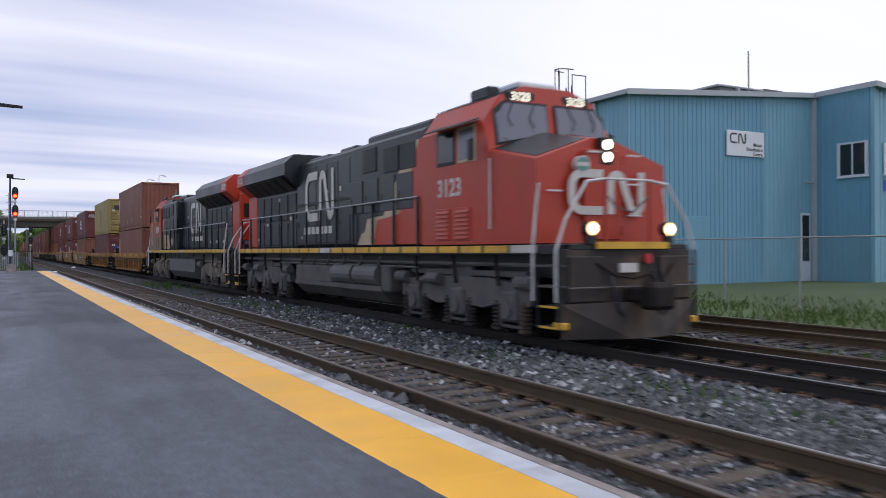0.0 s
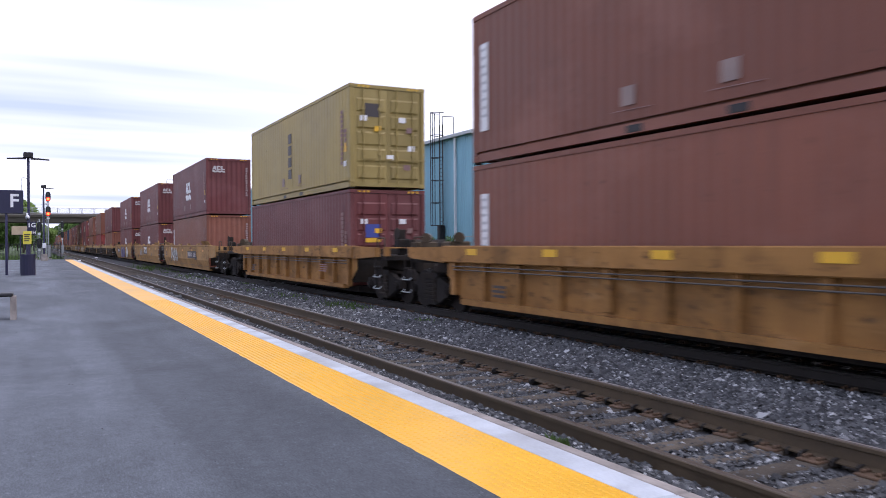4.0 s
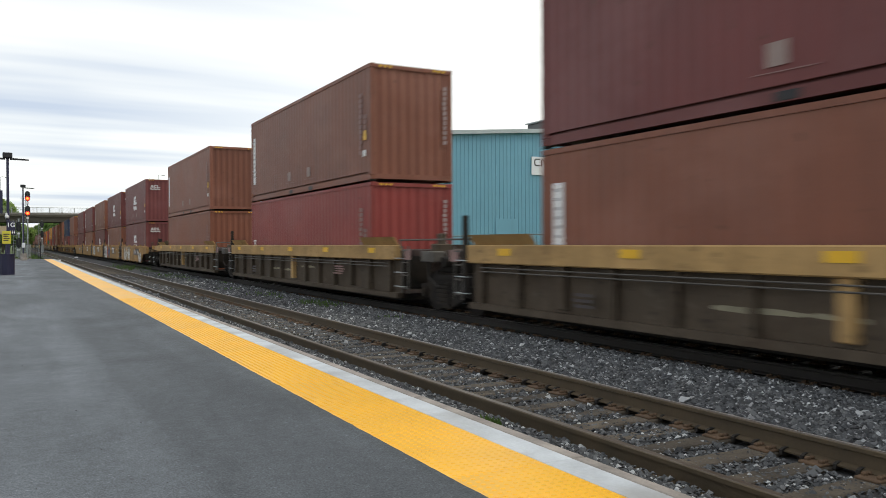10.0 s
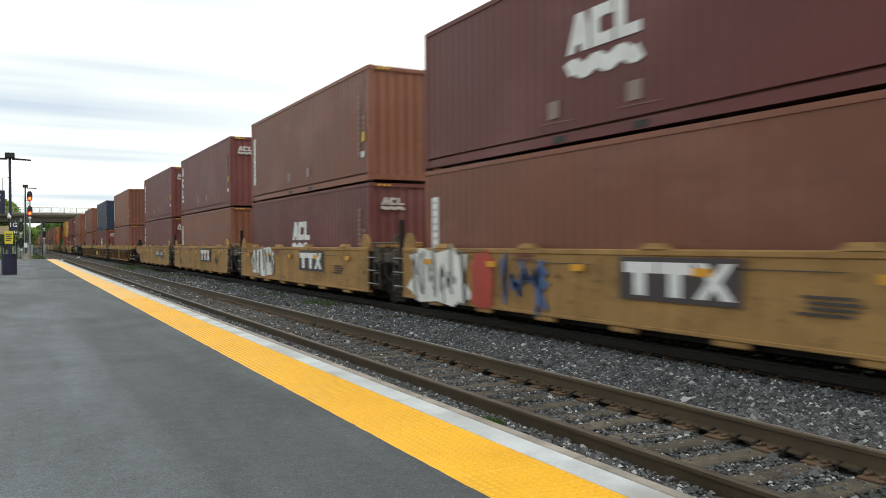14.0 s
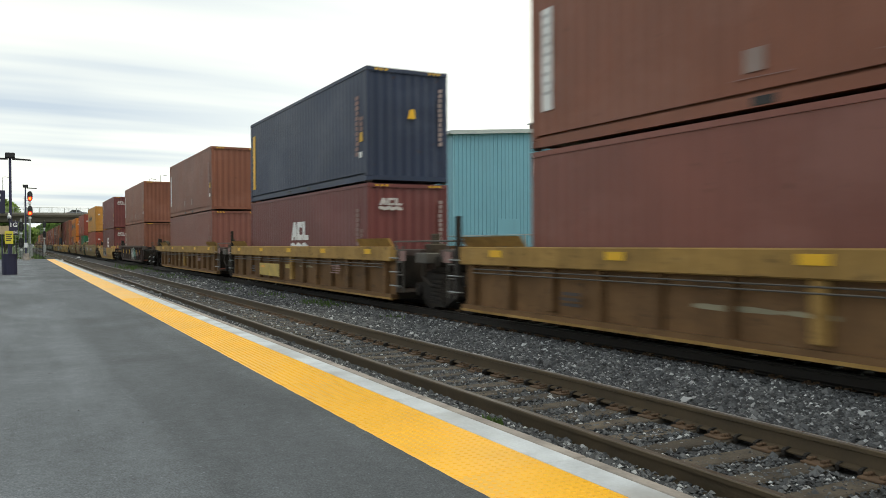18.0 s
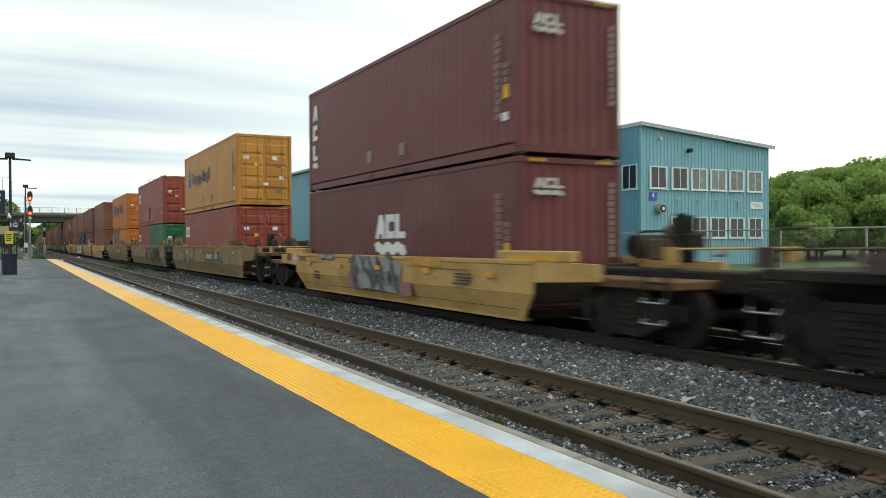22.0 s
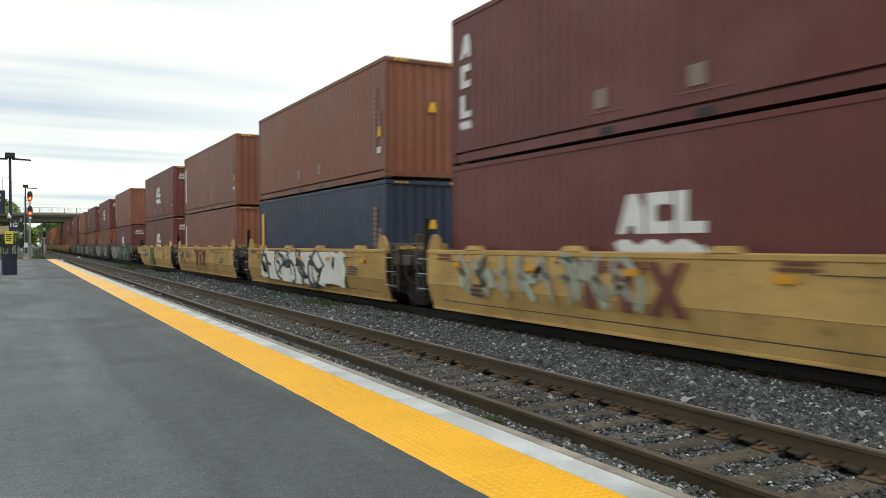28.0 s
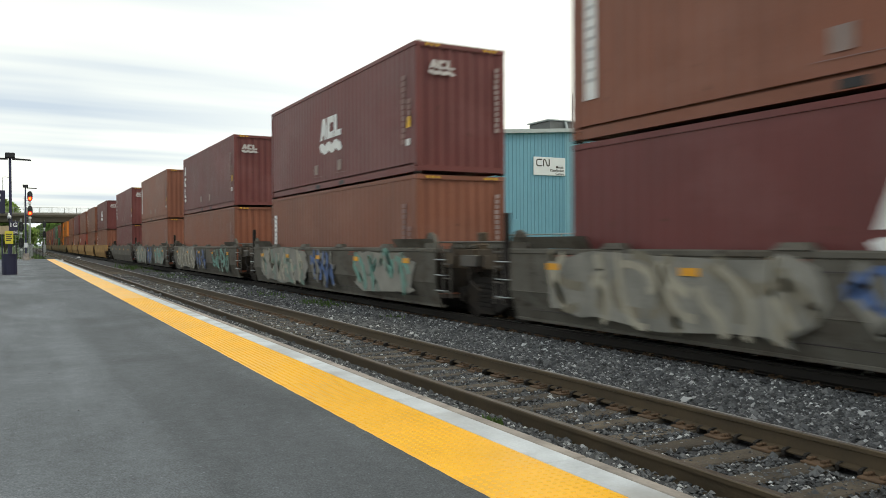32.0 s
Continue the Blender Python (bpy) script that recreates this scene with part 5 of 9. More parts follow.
def platform_signs():
    sg = tagged(base("car_sign", -0.30, 45.4, PLAT_Z), "navy sign panel with white car numbers", "sign")
    part("panel", Shape().cbox(-0.2, 0.20, -0.03, 0.03, 1.95, 2.62, 0.01), NAVY_SIGN, sg)
    for words, size, x, z in (("1G", 0.30, 0.0, 2.44), ("1H", 0.20, 0.06, 2.08)):
        ob = part("letters", text_mesh(words, size), SIGN_WHITE, sg)
        ob.matrix_basis = pose(x, -0.036, z)
    part("post", Shape().cyl((-0.16, 0.06, 0), (-0.16, 0.06, 2.7), 0.035, 8), NAVY_POST, sg)
    ye = tagged(base("notice", -0.52, 45.0, PLAT_Z), "yellow safety notice on a post", "sign")
    part("panel", Shape().cbox(-0.16, 0.21, -0.03, 0.03, 1.50, 2.14, 0.01), SIGN_YELLOW, ye)
    for k in range(4):
        part("writing_bar", Shape().box(-0.11, 0.16 - 0.05 * (k % 2), -0.04, -0.032, 1.95 - 0.1 * k, 2.0 - 0.1 * k), LOGO_DARK, ye)
    part("post", Shape().cyl((0.0, 0.05, 0), (0.0, 0.05, 2.0), 0.03, 8), NAVY_POST, ye)
    fl = tagged(base("zone_sign", -1.60, 45.2, PLAT_Z), "tall navy zone sign with a white letter", "sign")
    part("panel", Shape().cbox(-0.6, 0.95, -0.05, 0.05, 3.0, 4.15, 0.02), NAVY_SIGN, fl)
    ob = part("letters", text_mesh("F", 0.9), SIGN_WHITE, fl)
    ob.matrix_basis = pose(0.55, -0.056, 3.6)
    part("post", Shape().cyl((0.2, 0.08, 0), (0.2, 0.08, 4.1), 0.06, 8), NAVY_POST, fl)
    pl = tagged(base("pale_sign", -0.85, 48.0, PLAT_Z), "pale cream information board", "sign")
    part("panel", Shape().cbox(-0.4, 0.35, -0.03, 0.03, 2.0, 2.45, 0.01), LOCO_TAN, pl)
    part("post", Shape().cyl((0, 0.06, 0), (0, 0.06, 2.4), 0.03, 8), NAVY_POST, pl)
    cm = tagged(base("security_camera", -0.5, 45.8, PLAT_Z), "white dome security camera on the lamp post", "camera")
    part("dome", Shape().ball((0.02, -0.2, 2.85), 0.10, 2, (1, 1, 1.1)), SIGN_WHITE, cm, "", True)
    part("bracket", Shape().cbox(-0.05, 0.05, -0.15, 0.08, 2.7, 3.05, 0.02), SIGN_WHITE, cm)
    part("lens", Shape().ball((0.02, -0.3, 2.72), 0.08, 1), BLACK_METAL, cm)
    bn = tagged(base("litter_bin", -0.47, 44.4, PLAT_Z), "dark navy litter bin on the platform", "litter bin")
    part("body", Shape().prism([(0.33 * math.cos(a), 0.33 * math.sin(a)) for a in [2 * math.pi * k / 16 for k in range(16)]], "z", 0, 0.95), NAVY_SIGN, bn)
    part("rim", Shape().cyl((0, 0, 0.95), (0, 0, 1.02), 0.36, 16), NAVY_SIGN, bn)
    be = tagged(base("bench", -1.0, 18.6, PLAT_Z), "pale concrete bench end on the platform", "bench")
    part("support", Shape().prism([(-0.25, 0), (0.30, 0), (0.24, 0.45), (-0.2, 0.45)], "x", 0.50, 0.60), CONCRETE, be)
    part("support", Shape().prism([(-0.25, 0), (0.30, 0), (0.24, 0.45), (-0.2, 0.45)], "x", -0.9, -0.8), CONCRETE, be)
    part("seat", Shape().cbox(-1.0, 0.55, -0.28, 0.28, 0.45, 0.52, 0.02), BLACK_METAL, be)


platform_signs()


def picket_fence(name, x0, y0, x1, y1, z, h, label):
    f = tagged(base(name, x0, y0, z, math.degrees(math.atan2(y1 - y0, x1 - x0))), label, "fence", "black picket fences")
    L = math.hypot(x1 - x0, y1 - y0)
    bar = kept("picket%.1f" % h, lambda: Shape().box(-0.012, 0.012, -0.012, 0.012, 0.05, h + 0.08))
    post = kept("picket_post%.1f" % h, lambda: Shape().cbox(-0.04, 0.04, -0.04, 0.04, 0, h + 0.15, 0.008))
    n = int(L / 2.4) + 1
    for i in range(n + 1):
        p = part("post", post, BLACK_METAL, f)
        p.matrix_basis = pose(L * i / n, 0, 0)
    part("rails", Shape().box(0, L, -0.018, 0.018, 0.18, 0.22).box(0, L, -0.018, 0.018, h - 0.1, h - 0.06), BLACK_METAL, f)
    k = int(L / 0.13)
    for i in range(k):
        p = part("picket", bar, BLACK_METAL, f)
        p.matrix_basis = pose(L * (i + 0.5) / k, 0, 0)


picket_fence("end_fence", -7.5, 92.1, 2.05, 92.1, PLAT_Z - 0.4, 2.0, "black metal picket fence across the platform's end")
picket_fence("side_fence", -2.9, 26.0, -2.9, 60.0, PLAT_Z, 1.7, "black metal picket fence along the platform's back")


def trackside_bits():
    for k, (x, y) in enumerate(((3.9, 96.0), (6.9, 118.0), (2.7, 93.6))):
        b = tagged(base("marker_stone", x, y, -0.3), "white painted stone beside the track", "stone")
        part("stone", Shape().hull([(0.35, 0, 0), (-0.35, 0.1, 0), (0, 0.3, 0), (0.1, -0.3, 0), (0.15, 0.1, 0.3), (-0.15, 0.0, 0.26)]), SIGN_WHITE, b)


trackside_bits()


# ---- the train: containers ----
CW, CH = 1.219, 3.07
MOVERS = []  # thing, y at the start of the clip


def corrugated(length, height, pitch, depth, x_out):
    """A wall of trapezoid waves: runs along y, outside towards -x at x_out."""
    s = Shape()
    n = max(2, int(length / pitch))
    step = length / n
    ys, xs = [], []
    for i in range(n):
        for k, d in ((0.0, 0), (0.26, 0), (0.5, depth), (0.76, depth)):
            ys.append(i * step + k * step)
            xs.append(x_out + d)
    ys.append(length)
    xs.append(x_out)
    m = len(ys)
    v = [(x, y, 0) for x, y in zip(xs, ys)] + [(x, y, height) for x, y in zip(xs, ys)]
    s.add(v, [(i, i + 1, i + 1 + m, i + m) for i in range(m - 1)])
    # inner skin
    s.add([(x_out + depth + 0.03, 0, 0), (x_out + depth + 0.03, length, 0), (x_out + depth + 0.03, length, height), (x_out + depth + 0.03, 0, height)], [(0, 3, 2, 1)])
    return s


def box_frame(length):
    s = Shape()
    for x in (-1, 1):
        for y0, y1 in ((0.0, 0.16), (length - 0.16, length)):
            a, b = sorted((x * CW, x * (CW - 0.13)))
            s.cbox(a, b, y0, y1, 0.12, CH - 0.12, 0.012)
        a, b = sorted((x * (CW + 0.004), x * (CW - 0.06)))
        s.box(a, b, 0.16, length - 0.16, CH - 0.10, CH - 0.004)
        a, b = sorted((x * (CW - 0.022), x * (CW - 0.12)))
        s.box(a, b, 0.16, length - 0.16, 0.0, 0.165)
        a, b = sorted((x * (CW - 0.09), x * (CW - 0.13)))
        s.box(a, b, 0.16, length - 0.16, 0.165, 0.215)
    for y0, y1 in ((0.0, 0.1), (length - 0.1, length)):
        s.box(-CW + 0.13, CW - 0.13, y0, y1, CH - 0.12, CH - 0.01)
        s.box(-CW + 0.13, CW - 0.13, y0, y1, 0.02, 0.15)
    s.box(-CW + 0.1, CW - 0.1, 0.1, length - 0.1, 0.06, 0.14)
    return s


def casting():
    return Shape().cbox(-0.081, 0.081, -0.089, 0.089, -0.059, 0.059, 0.01)


def door_leaf():
    """One door leaf, x from 0 to 1.07, outside towards -y, with pressed panels."""
    s = Shape().box(0, 1.07, 0.02, 0.06, 0.15, CH - 0.13)
    for k in range(5):
        z = 0.24 + k * 0.5
        s.hull([(0.08, 0.02, z), (0.99, 0.02, z), (0.08, 0.02, z + 0.42), (0.99, 0.02, z + 0.42), (0.12, -0.012, z + 0.05), (0.95, -0.012, z + 0.05), (0.12, -0.012, z + 0.37), (0.95, -0.012, z + 0.37)])
    return s


def lock_rod():
    s = Shape().cyl((0, 0, 0.13), (0, 0, CH - 0.1), 0.02, 6)
    for z in (0.3, 0.95, 1.6, 2.3):
        s.box(-0.05, 0.05, -0.02, 0.045, z, z + 0.09)
    s.box(-0.02, 0.4, -0.03, -0.005, 0.82, 0.86)
    return s


def emblem_block(k):
    """One of three blocky forms, or the wave band under them, in the y-z plane (mirrored so that it reads from -x)."""
    outline = {
        "peak": [(-1.0, 0.05), (-0.74, 0.9), (-0.50, 0.9), (-0.36, 0.55), (-0.36, 0.05), (-0.56, 0.05), (-0.60, 0.22), (-0.74, 0.22), (-0.78, 0.05)],
        "hook": [(-0.30, 0.05), (-0.30, 0.9), (0.30, 0.9), (0.30, 0.62), (0.06, 0.66), (-0.06, 0.60), (-0.06, 0.34), (0.06, 0.28), (0.30, 0.32), (0.30, 0.05)],
        "angle": [(0.36, 0.05), (0.36, 0.9), (0.62, 0.9), (0.62, 0.28), (1.0, 0.28), (1.0, 0.05)],
    }
    if k == "wave":
        path = [(-1.0 + 0.08 * i, -0.30 + 0.07 * math.sin(i * 0.75)) for i in range(26)]
        return Shape().add(*ribbon(path, 0.34, lambda u, v, d: (d, -u, v), -0.003, 0.003))
    return Shape().prism([(-y, z) for y, z in outline[k]], "x", -0.003, 0.003)


def bars(n, w, h, gap, seed):
    """A column of short bars on a thin spine that stands for small writing, in the y-z plane."""
    rng = random.Random(seed)
    right, left = [], []
    for i in range(n):
        z = -i * (h + gap)
        a, b = w / 2 * rng.uniform(0.6, 1.0), w / 2 * rng.uniform(0.6, 1.0)
        right += [(0.003, z + gap), (0.003, z), (a, z), (a, z - h), (0.003, z - h)] if i else [(a, z), (a, z - h), (0.003, z - h)]
        left += [(-0.003, z), (-b, z), (-b, z - h), (-0.003, z - h)] if i else [(-b, z), (-b, z - h), (-0.003, z - h)]
    return Shape().prism(right + left[::-1], "x", -0.002, 0.002)


def plain_sheet(w, h):
    return Shape().box(-0.003, 0.003, -w / 2, w / 2, -h / 2, h / 2)


def wedge_sheet(w, h):
    return Shape().prism([(-w / 2, -h / 2), (w / 2, -h / 2), (w * 0.2, h / 2), (-w * 0.35, h / 2)], "x", -0.003, 0.003)


COLOUR_WORD = {"maroon": "dark maroon", "brown": "reddish brown", "rust": "rust brown", "pink": "faded red-brown", "red": "dark red", "brick": "brick red", "navy": "navy blue", "olive": "mustard yellow", "ochre": "ochre yellow", "orange": "bright orange", "green": "green"}


def container(s0, z, colour, marks="", length=12.19, doors_front=False, on="well car"):
    """A freight container, front end at y = 0, near side at -x."""
    word = COLOUR_WORD[colour]
    extra = {"A": " with a large white emblem", "V": " with white stacked characters", "S": " with a white side band", "H": " with dark blue writing", "Y": " with a yellow side band", "Q": " with a white square emblem", "M": " with dark stacked lettering"}
    tail = next((extra[k] for k in marks if k in extra), "")
    size = "long" if length > 10 else "short"
    where = "stacked on top" if z > 2 else "in a well"
    ob = tagged(base("container", TRAIN_C + 0.04, s0, z), "%s %s container%s, %s" % (word, size, tail, where), "container", "containers of the freight train")
    m = BOX_PAINT[colour]
    key = "%.1f" % length
    part("frame", kept("box_frame|" + key, lambda: box_frame(length)), m, ob)
    wall = kept("side_wall|" + key, lambda: corrugated(length - 0.30, CH - 0.30, 0.278, 0.010, -CW + 0.012))
    a = part("side_wall", wall, m, ob)
    a.matrix_basis = pose(0, 0.15, 0.212)
    a = part("side_wall", wall, m, ob)
    a.matrix_basis = pose(0, length - 0.15, 0.212, 0, 0, 180)
    part("roof", kept("box_roof|" + key, lambda: Shape().box(-CW + 0.05, CW - 0.05, 0.1, length - 0.1, CH - 0.05, CH - 0.028)), m, ob)
    end = kept("end_wall", lambda: corrugated(2 * CW - 0.24, CH - 0.26, 0.25, 0.032, -0.0))
    door = kept("door", door_leaf)
    y_end, y_door = (length - 0.03, 0.0) if doors_front else (0.03, length)
    turn_end, turn_door = (-90, 0) if doors_front else (90, 180)
    a = part("end_wall", end, m, ob)
    a.matrix_basis = pose((-1 if doors_front else 1) * (CW - 0.12), y_end, 0.14, 0, 0, turn_end)
    for k in (-1, 1):
        d = part("door", door, m, ob)
        sx = 1 if not doors_front else -1
        d.matrix_basis = pose(sx * 1.085 if k < 0 else sx * 0.005, y_door, 0, 0, 0, turn_door)
        if doors_front:
            for x in (0.28, 0.8):
                r = part("lock_rod", kept("lock_rod", lock_rod), m, d)
                r.matrix_basis = pose(x, -0.03, 0)
    cm = kept("corner_casting", casting)
    for x in (-1, 1):
        for y in (0.085, length - 0.085):
            for zz in (0.059, CH - 0.059):
                c = part("corner_casting", cm, m, ob)
                c.matrix_basis = pose(x * (CW - 0.078), y, zz)
            if z > 2:
                c = part("stacking_lock", kept("stacking_lock", lambda: Shape().cbox(-0.07, 0.07, -0.08, 0.08, -0.044, 0.002, 0.01)), STEEL_DARK, ob)
                c.matrix_basis = pose(x * (CW - 0.085), y, 0)
    xs = -CW - 0.002

    def mark(name, mesh, mt, y, zz, label=""):
        q = part(name, mesh, mt, ob, label)
        q.matrix_basis = pose(xs, y, zz)
        return q

    def mark_end(name, mesh, mt, x, zz, label=""):
        q = part(name, mesh, mt, ob, label)
        q.matrix_basis = pose(x, -0.012, zz, 0, 0, 90)
        return q

    blocks = {k: kept("emblem_%s" % k, lambda: emblem_block(k)) for k in ("peak", "hook", "angle", "wave")}
    if "A" in marks:
        for k in blocks:
            part("emblem_" + k, blocks[k], LOGO_WHITE, ob, "blocky white emblem form").matrix_basis = pose(xs, length * 0.482, 1.42) @ Matrix.Diagonal((1, 0.91, 0.76, 1))
    if "A" in marks or "a" in marks or "V" in marks:
        for k in blocks:
            part("end_emblem_" + k, blocks[k], LOGO_PALE_WHITE, ob).matrix_basis = pose(-0.55, -0.03, 2.42, 0, 0, 90) @ Matrix.Diagonal((1, 0.34, 0.25, 1))
    if "V" in marks:
        for i, (k, mid) in enumerate((("peak", -0.68), ("hook", 0.0), ("angle", 0.68))):
            part("emblem_" + k, blocks[k], LOGO_WHITE, ob, "stacked white emblem form").matrix_basis = pose(xs, length - 0.62 + 0.66 * mid, CH - 0.95 - 0.62 * i) @ Matrix.Diagonal((1, 0.66, 0.56, 1))
        part("emblem_wave", blocks["wave"], LOGO_WHITE, ob).matrix_basis = pose(xs, length - 0.62, CH - 2.2) @ Matrix.Diagonal((1, 0.22, 0.4, 1))
    if "S" in marks:
        mark("side_band", kept("side_band", lambda: plain_sheet(0.30, 1.80)), LOGO_WHITE, length - 0.5, 1.52, "white vertical band")
        mark("band_writing", kept("band_writing", lambda: bars(9, 0.2, 0.06, 0.11, 15)), LOGO_GREY, length - 0.5, 2.32).matrix_basis = pose(xs - 0.004, length - 0.5, 2.32)
    if "s" in marks:
        mark("small_band", kept("small_band", lambda: bars(5, 0.36, 0.07, 0.03, 2)), LOGO_WHITE, length - 0.5, 1.5)
    if "Y" in marks:
        mark("side_band", kept("side_band_wide", lambda: plain_sheet(0.34, 2.1)), MARK_YELLOW, length - 0.55, 1.5, "yellow vertical band")
    if "Q" in marks:
        mark("emblem", kept("square", lambda: plain_sheet(0.95, 0.60)), LOGO_WHITE, length - 0.95, 2.05, "white square emblem")
        for k in (-0.26, 0.0, 0.26):
            mark("emblem_bar", kept("square_bar", lambda: wedge_sheet(0.17, 0.32)), LOGO_FADED, length - 0.95, 2.05).matrix_basis = pose(xs - 0.005, length - 0.95 + k, 2.05)
    if "H" in marks:
        big = "W" in marks
        mark("emblem", kept("wedge%d" % big, lambda: wedge_sheet(0.72, 0.92) if not big else wedge_sheet(1.15, 1.15)), LOGO_BLUE, length - (1.5 if not big else 1.25) if length > 10 else length - 0.9, 1.82, "blue angular emblem")
        y, kw, k = (length - 2.2, 1.55, 1.12) if big else ((length - 2.3, 0.95, 0.76) if length > 10 else (length - 1.5, 0.66, 0.66))
        for w, low, high in ((0.42, 0, 0.78), (0.34, 0, 0.52), (0.34, -0.2, 0.52), (0.34, 0, 0.52), (0.36, -0.2, 0.52), (0.2, 0.2, 0.32), (0.34, 0, 0.78), (0.13, 0, 0.78), (0.36, 0, 0.52), (0.34, -0.2, 0.52), (0.36, 0, 0.78)):
            mark("lettering_bar", kept("lettering%.2f%.1f%.2f%.2f" % (w, low, high, k), lambda: Shape().cbox(-0.003, 0.003, -w * kw, 0, low * k, high * k, 0.001)), LOGO_DARK, y, 1.5)
            y -= (w + 0.11) * kw
    if "M" in marks:
        for k in range(4):
            mark("lettering_bar", kept("stack_bar", lambda: plain_sheet(0.42, 0.34)), LOGO_DARK, length * 0.52, 2.15 - 0.43 * k)
        mark_end("lettering_bar", kept("stack_end", lambda: plain_sheet(0.5, 0.4)), LOGO_DARK, -0.5, 2.3).matrix_basis = pose(-0.5, -0.02, 2.3, 0, 0, 90)
    if "F" in marks:
        mark_end("emblem", kept("flag_a", lambda: plain_sheet(0.5, 0.42)), LOGO_BLUE, -0.5, 1.75, "blue emblem plate").matrix_basis = pose(-0.5, -0.02, 1.75, 0, 0, 90)
        mark_end("emblem_bar", kept("flag_b", lambda: plain_sheet(0.5, 0.14)), MARK_YELLOW, -0.5, 1.45).matrix_basis = pose(-0.5, -0.024, 1.45, 0, 0, 90)
        mark_end("placard", kept("flag_c", lambda: plain_sheet(0.45, 0.42)), MARK_YELLOW, -0.5, 0.7).matrix_basis = pose(-0.5, -0.02, 0.7, 0, 0, 90)
    # small writing near the front corner, warning wedges and stripes
    mark("data_panel", kept("data_rows", lambda: bars(12, 0.26, 0.105, 0.035, 5)), LOGO_FADED, 0.72, 2.35, "rows of faded small writing")
    mark("data_panel", kept("data_rows_low", lambda: bars(5, 0.26, 0.105, 0.035, 6)), LOGO_FADED, 0.42, 1.75)
    mark("warning_mark", kept("wedge_small", lambda: wedge_sheet(0.24, 0.26)), MARK_YELLOW, 0.42, 1.2)
    mark("side_label", kept("label_small", lambda: plain_sheet(0.22, 0.16)), LOGO_WHITE, 0.45, 0.72)
    if not doors_front:
        mark_end("code_column", kept("code_column", lambda: bars(12, 0.13, 0.10, 0.035, 8)), LOGO_PALE, 0.98, 2.6, "column of small white code")
        if marks.count("t"):
            mark_end("warning_mark", kept("wedge_small", lambda: wedge_sheet(0.24, 0.26)), MARK_YELLOW, 0.1, 1.85)
    else:
        for x, zz, mt in ((-0.8, 2.05, LOGO_WHITE), (-0.35, 1.75, MARK_YELLOW), (0.45, 2.05, LOGO_WHITE), (0.75, 1.2, LOGO_WHITE), (0.05, 0.9, LOGO_WHITE), (0.7, 1.75, LOGO_FADED), (0.6, 0.62, LOGO_FADED)):
            mark_end("door_label", kept("label_small", lambda: plain_sheet(0.22, 0.16)), mt, x, zz).matrix_basis = pose(x, -0.03, zz, 0, 0, 90)
    for x in (-0.8, 0.8):
        hz = mark_end("hazard_stripe", kept("hazard", lambda: Shape().prism([(-0.2, -0.03), (-0.13, -0.03), (-0.1, 0.03), (-0.17, 0.03)], "x", -0.003, 0.003).prism([(-0.06, -0.03), (0.01, -0.03), (0.04, 0.03), (-0.03, 0.03)], "x", -0.003, 0.003).prism([(0.08, -0.03), (0.15, -0.03), (0.18, 0.03), (0.11, 0.03)], "x", -0.003, 0.003)), MARK_YELLOW, x, CH - 0.065)
        hz.matrix_basis = pose(x, -0.006, CH - 0.065, 0, 0, 90)
    if length > 10:
        for y in (length * 0.42, length * 0.59):
            if colour != "navy":
                mark("lift_patch", kept("patch", lambda: plain_sheet(0.32, 0.30)), PATCH_GREY, y, 0.60, "pale worn square")
                mark("scrape", kept("scrape", lambda: Shape().prism([(-0.5, -0.02), (0.45, 0.0), (0.5, 0.012), (-0.42, -0.006)], "x", -0.002, 0.002)), LOGO_FADED, y - 0.1, 0.38)
            # solid black block drawn for the shaded hollow of the pocket
            part("fork_pocket", kept("fork_pocket", lambda: Shape().cbox(-0.004, 0.05, -0.18, 0.18, 0.018, 0.135, 0.004)), BLACK_METAL, ob, "dark lifting pocket").matrix_basis = pose(-CW + 0.018, y - 0.12, 0)
    MOVERS.append((ob, s0))
    return ob


# ---- the train: well cars ----
WHEEL_R = 0.46
WHEELSETS = []


def wheelset_mesh():
    s = Shape().cyl((-0.95, 0, 0), (0.95, 0, 0), 0.09, 8)
    for k in (-1, 1):
        s.cyl((k * 0.70, 0, 0), (k * 0.80, 0, 0), WHEEL_R, 22)
        s.cyl((k * 0.665, 0, 0), (k * 0.70, 0, 0), WHEEL_R + 0.03, 22)
        s.cyl((k * 0.80, 0, 0), (k * 0.83, 0, 0), WHEEL_R * 0.45, 12)
        for q in range(3):
            a = q * 2.094
            s.cyl((k * 0.80, 0.27 * math.cos(a), 0.27 * math.sin(a)), (k * 0.812, 0.27 * math.cos(a), 0.27 * math.sin(a)), 0.05, 6)
    return s


def side_frame_mesh():
    s = Shape()
    s.prism([(-1.15, 0.40), (-0.95, 0.40), (-0.65, 0.28), (-0.35, 0.16), (0.35, 0.16), (0.65, 0.28), (0.95, 0.40), (1.15, 0.40), (1.15, 0.62), (0.8, 0.66), (0.42, 0.80), (-0.42, 0.80), (-0.8, 0.66), (-1.15, 0.62)], "x", -0.07, 0.07)
    s.box(-0.10, 0.10, -0.42, 0.42, 0.76, 0.86).box(-0.10, 0.10, -0.34, 0.34, 0.13, 0.2)
    for y in (-0.9, 0.9):
        s.cyl((-0.14, y, WHEEL_R), (0.1, y, WHEEL_R), 0.13, 12)
        s.cyl((-0.17, y, WHEEL_R), (-0.13, y, WHEEL_R), 0.075, 8)
    return s


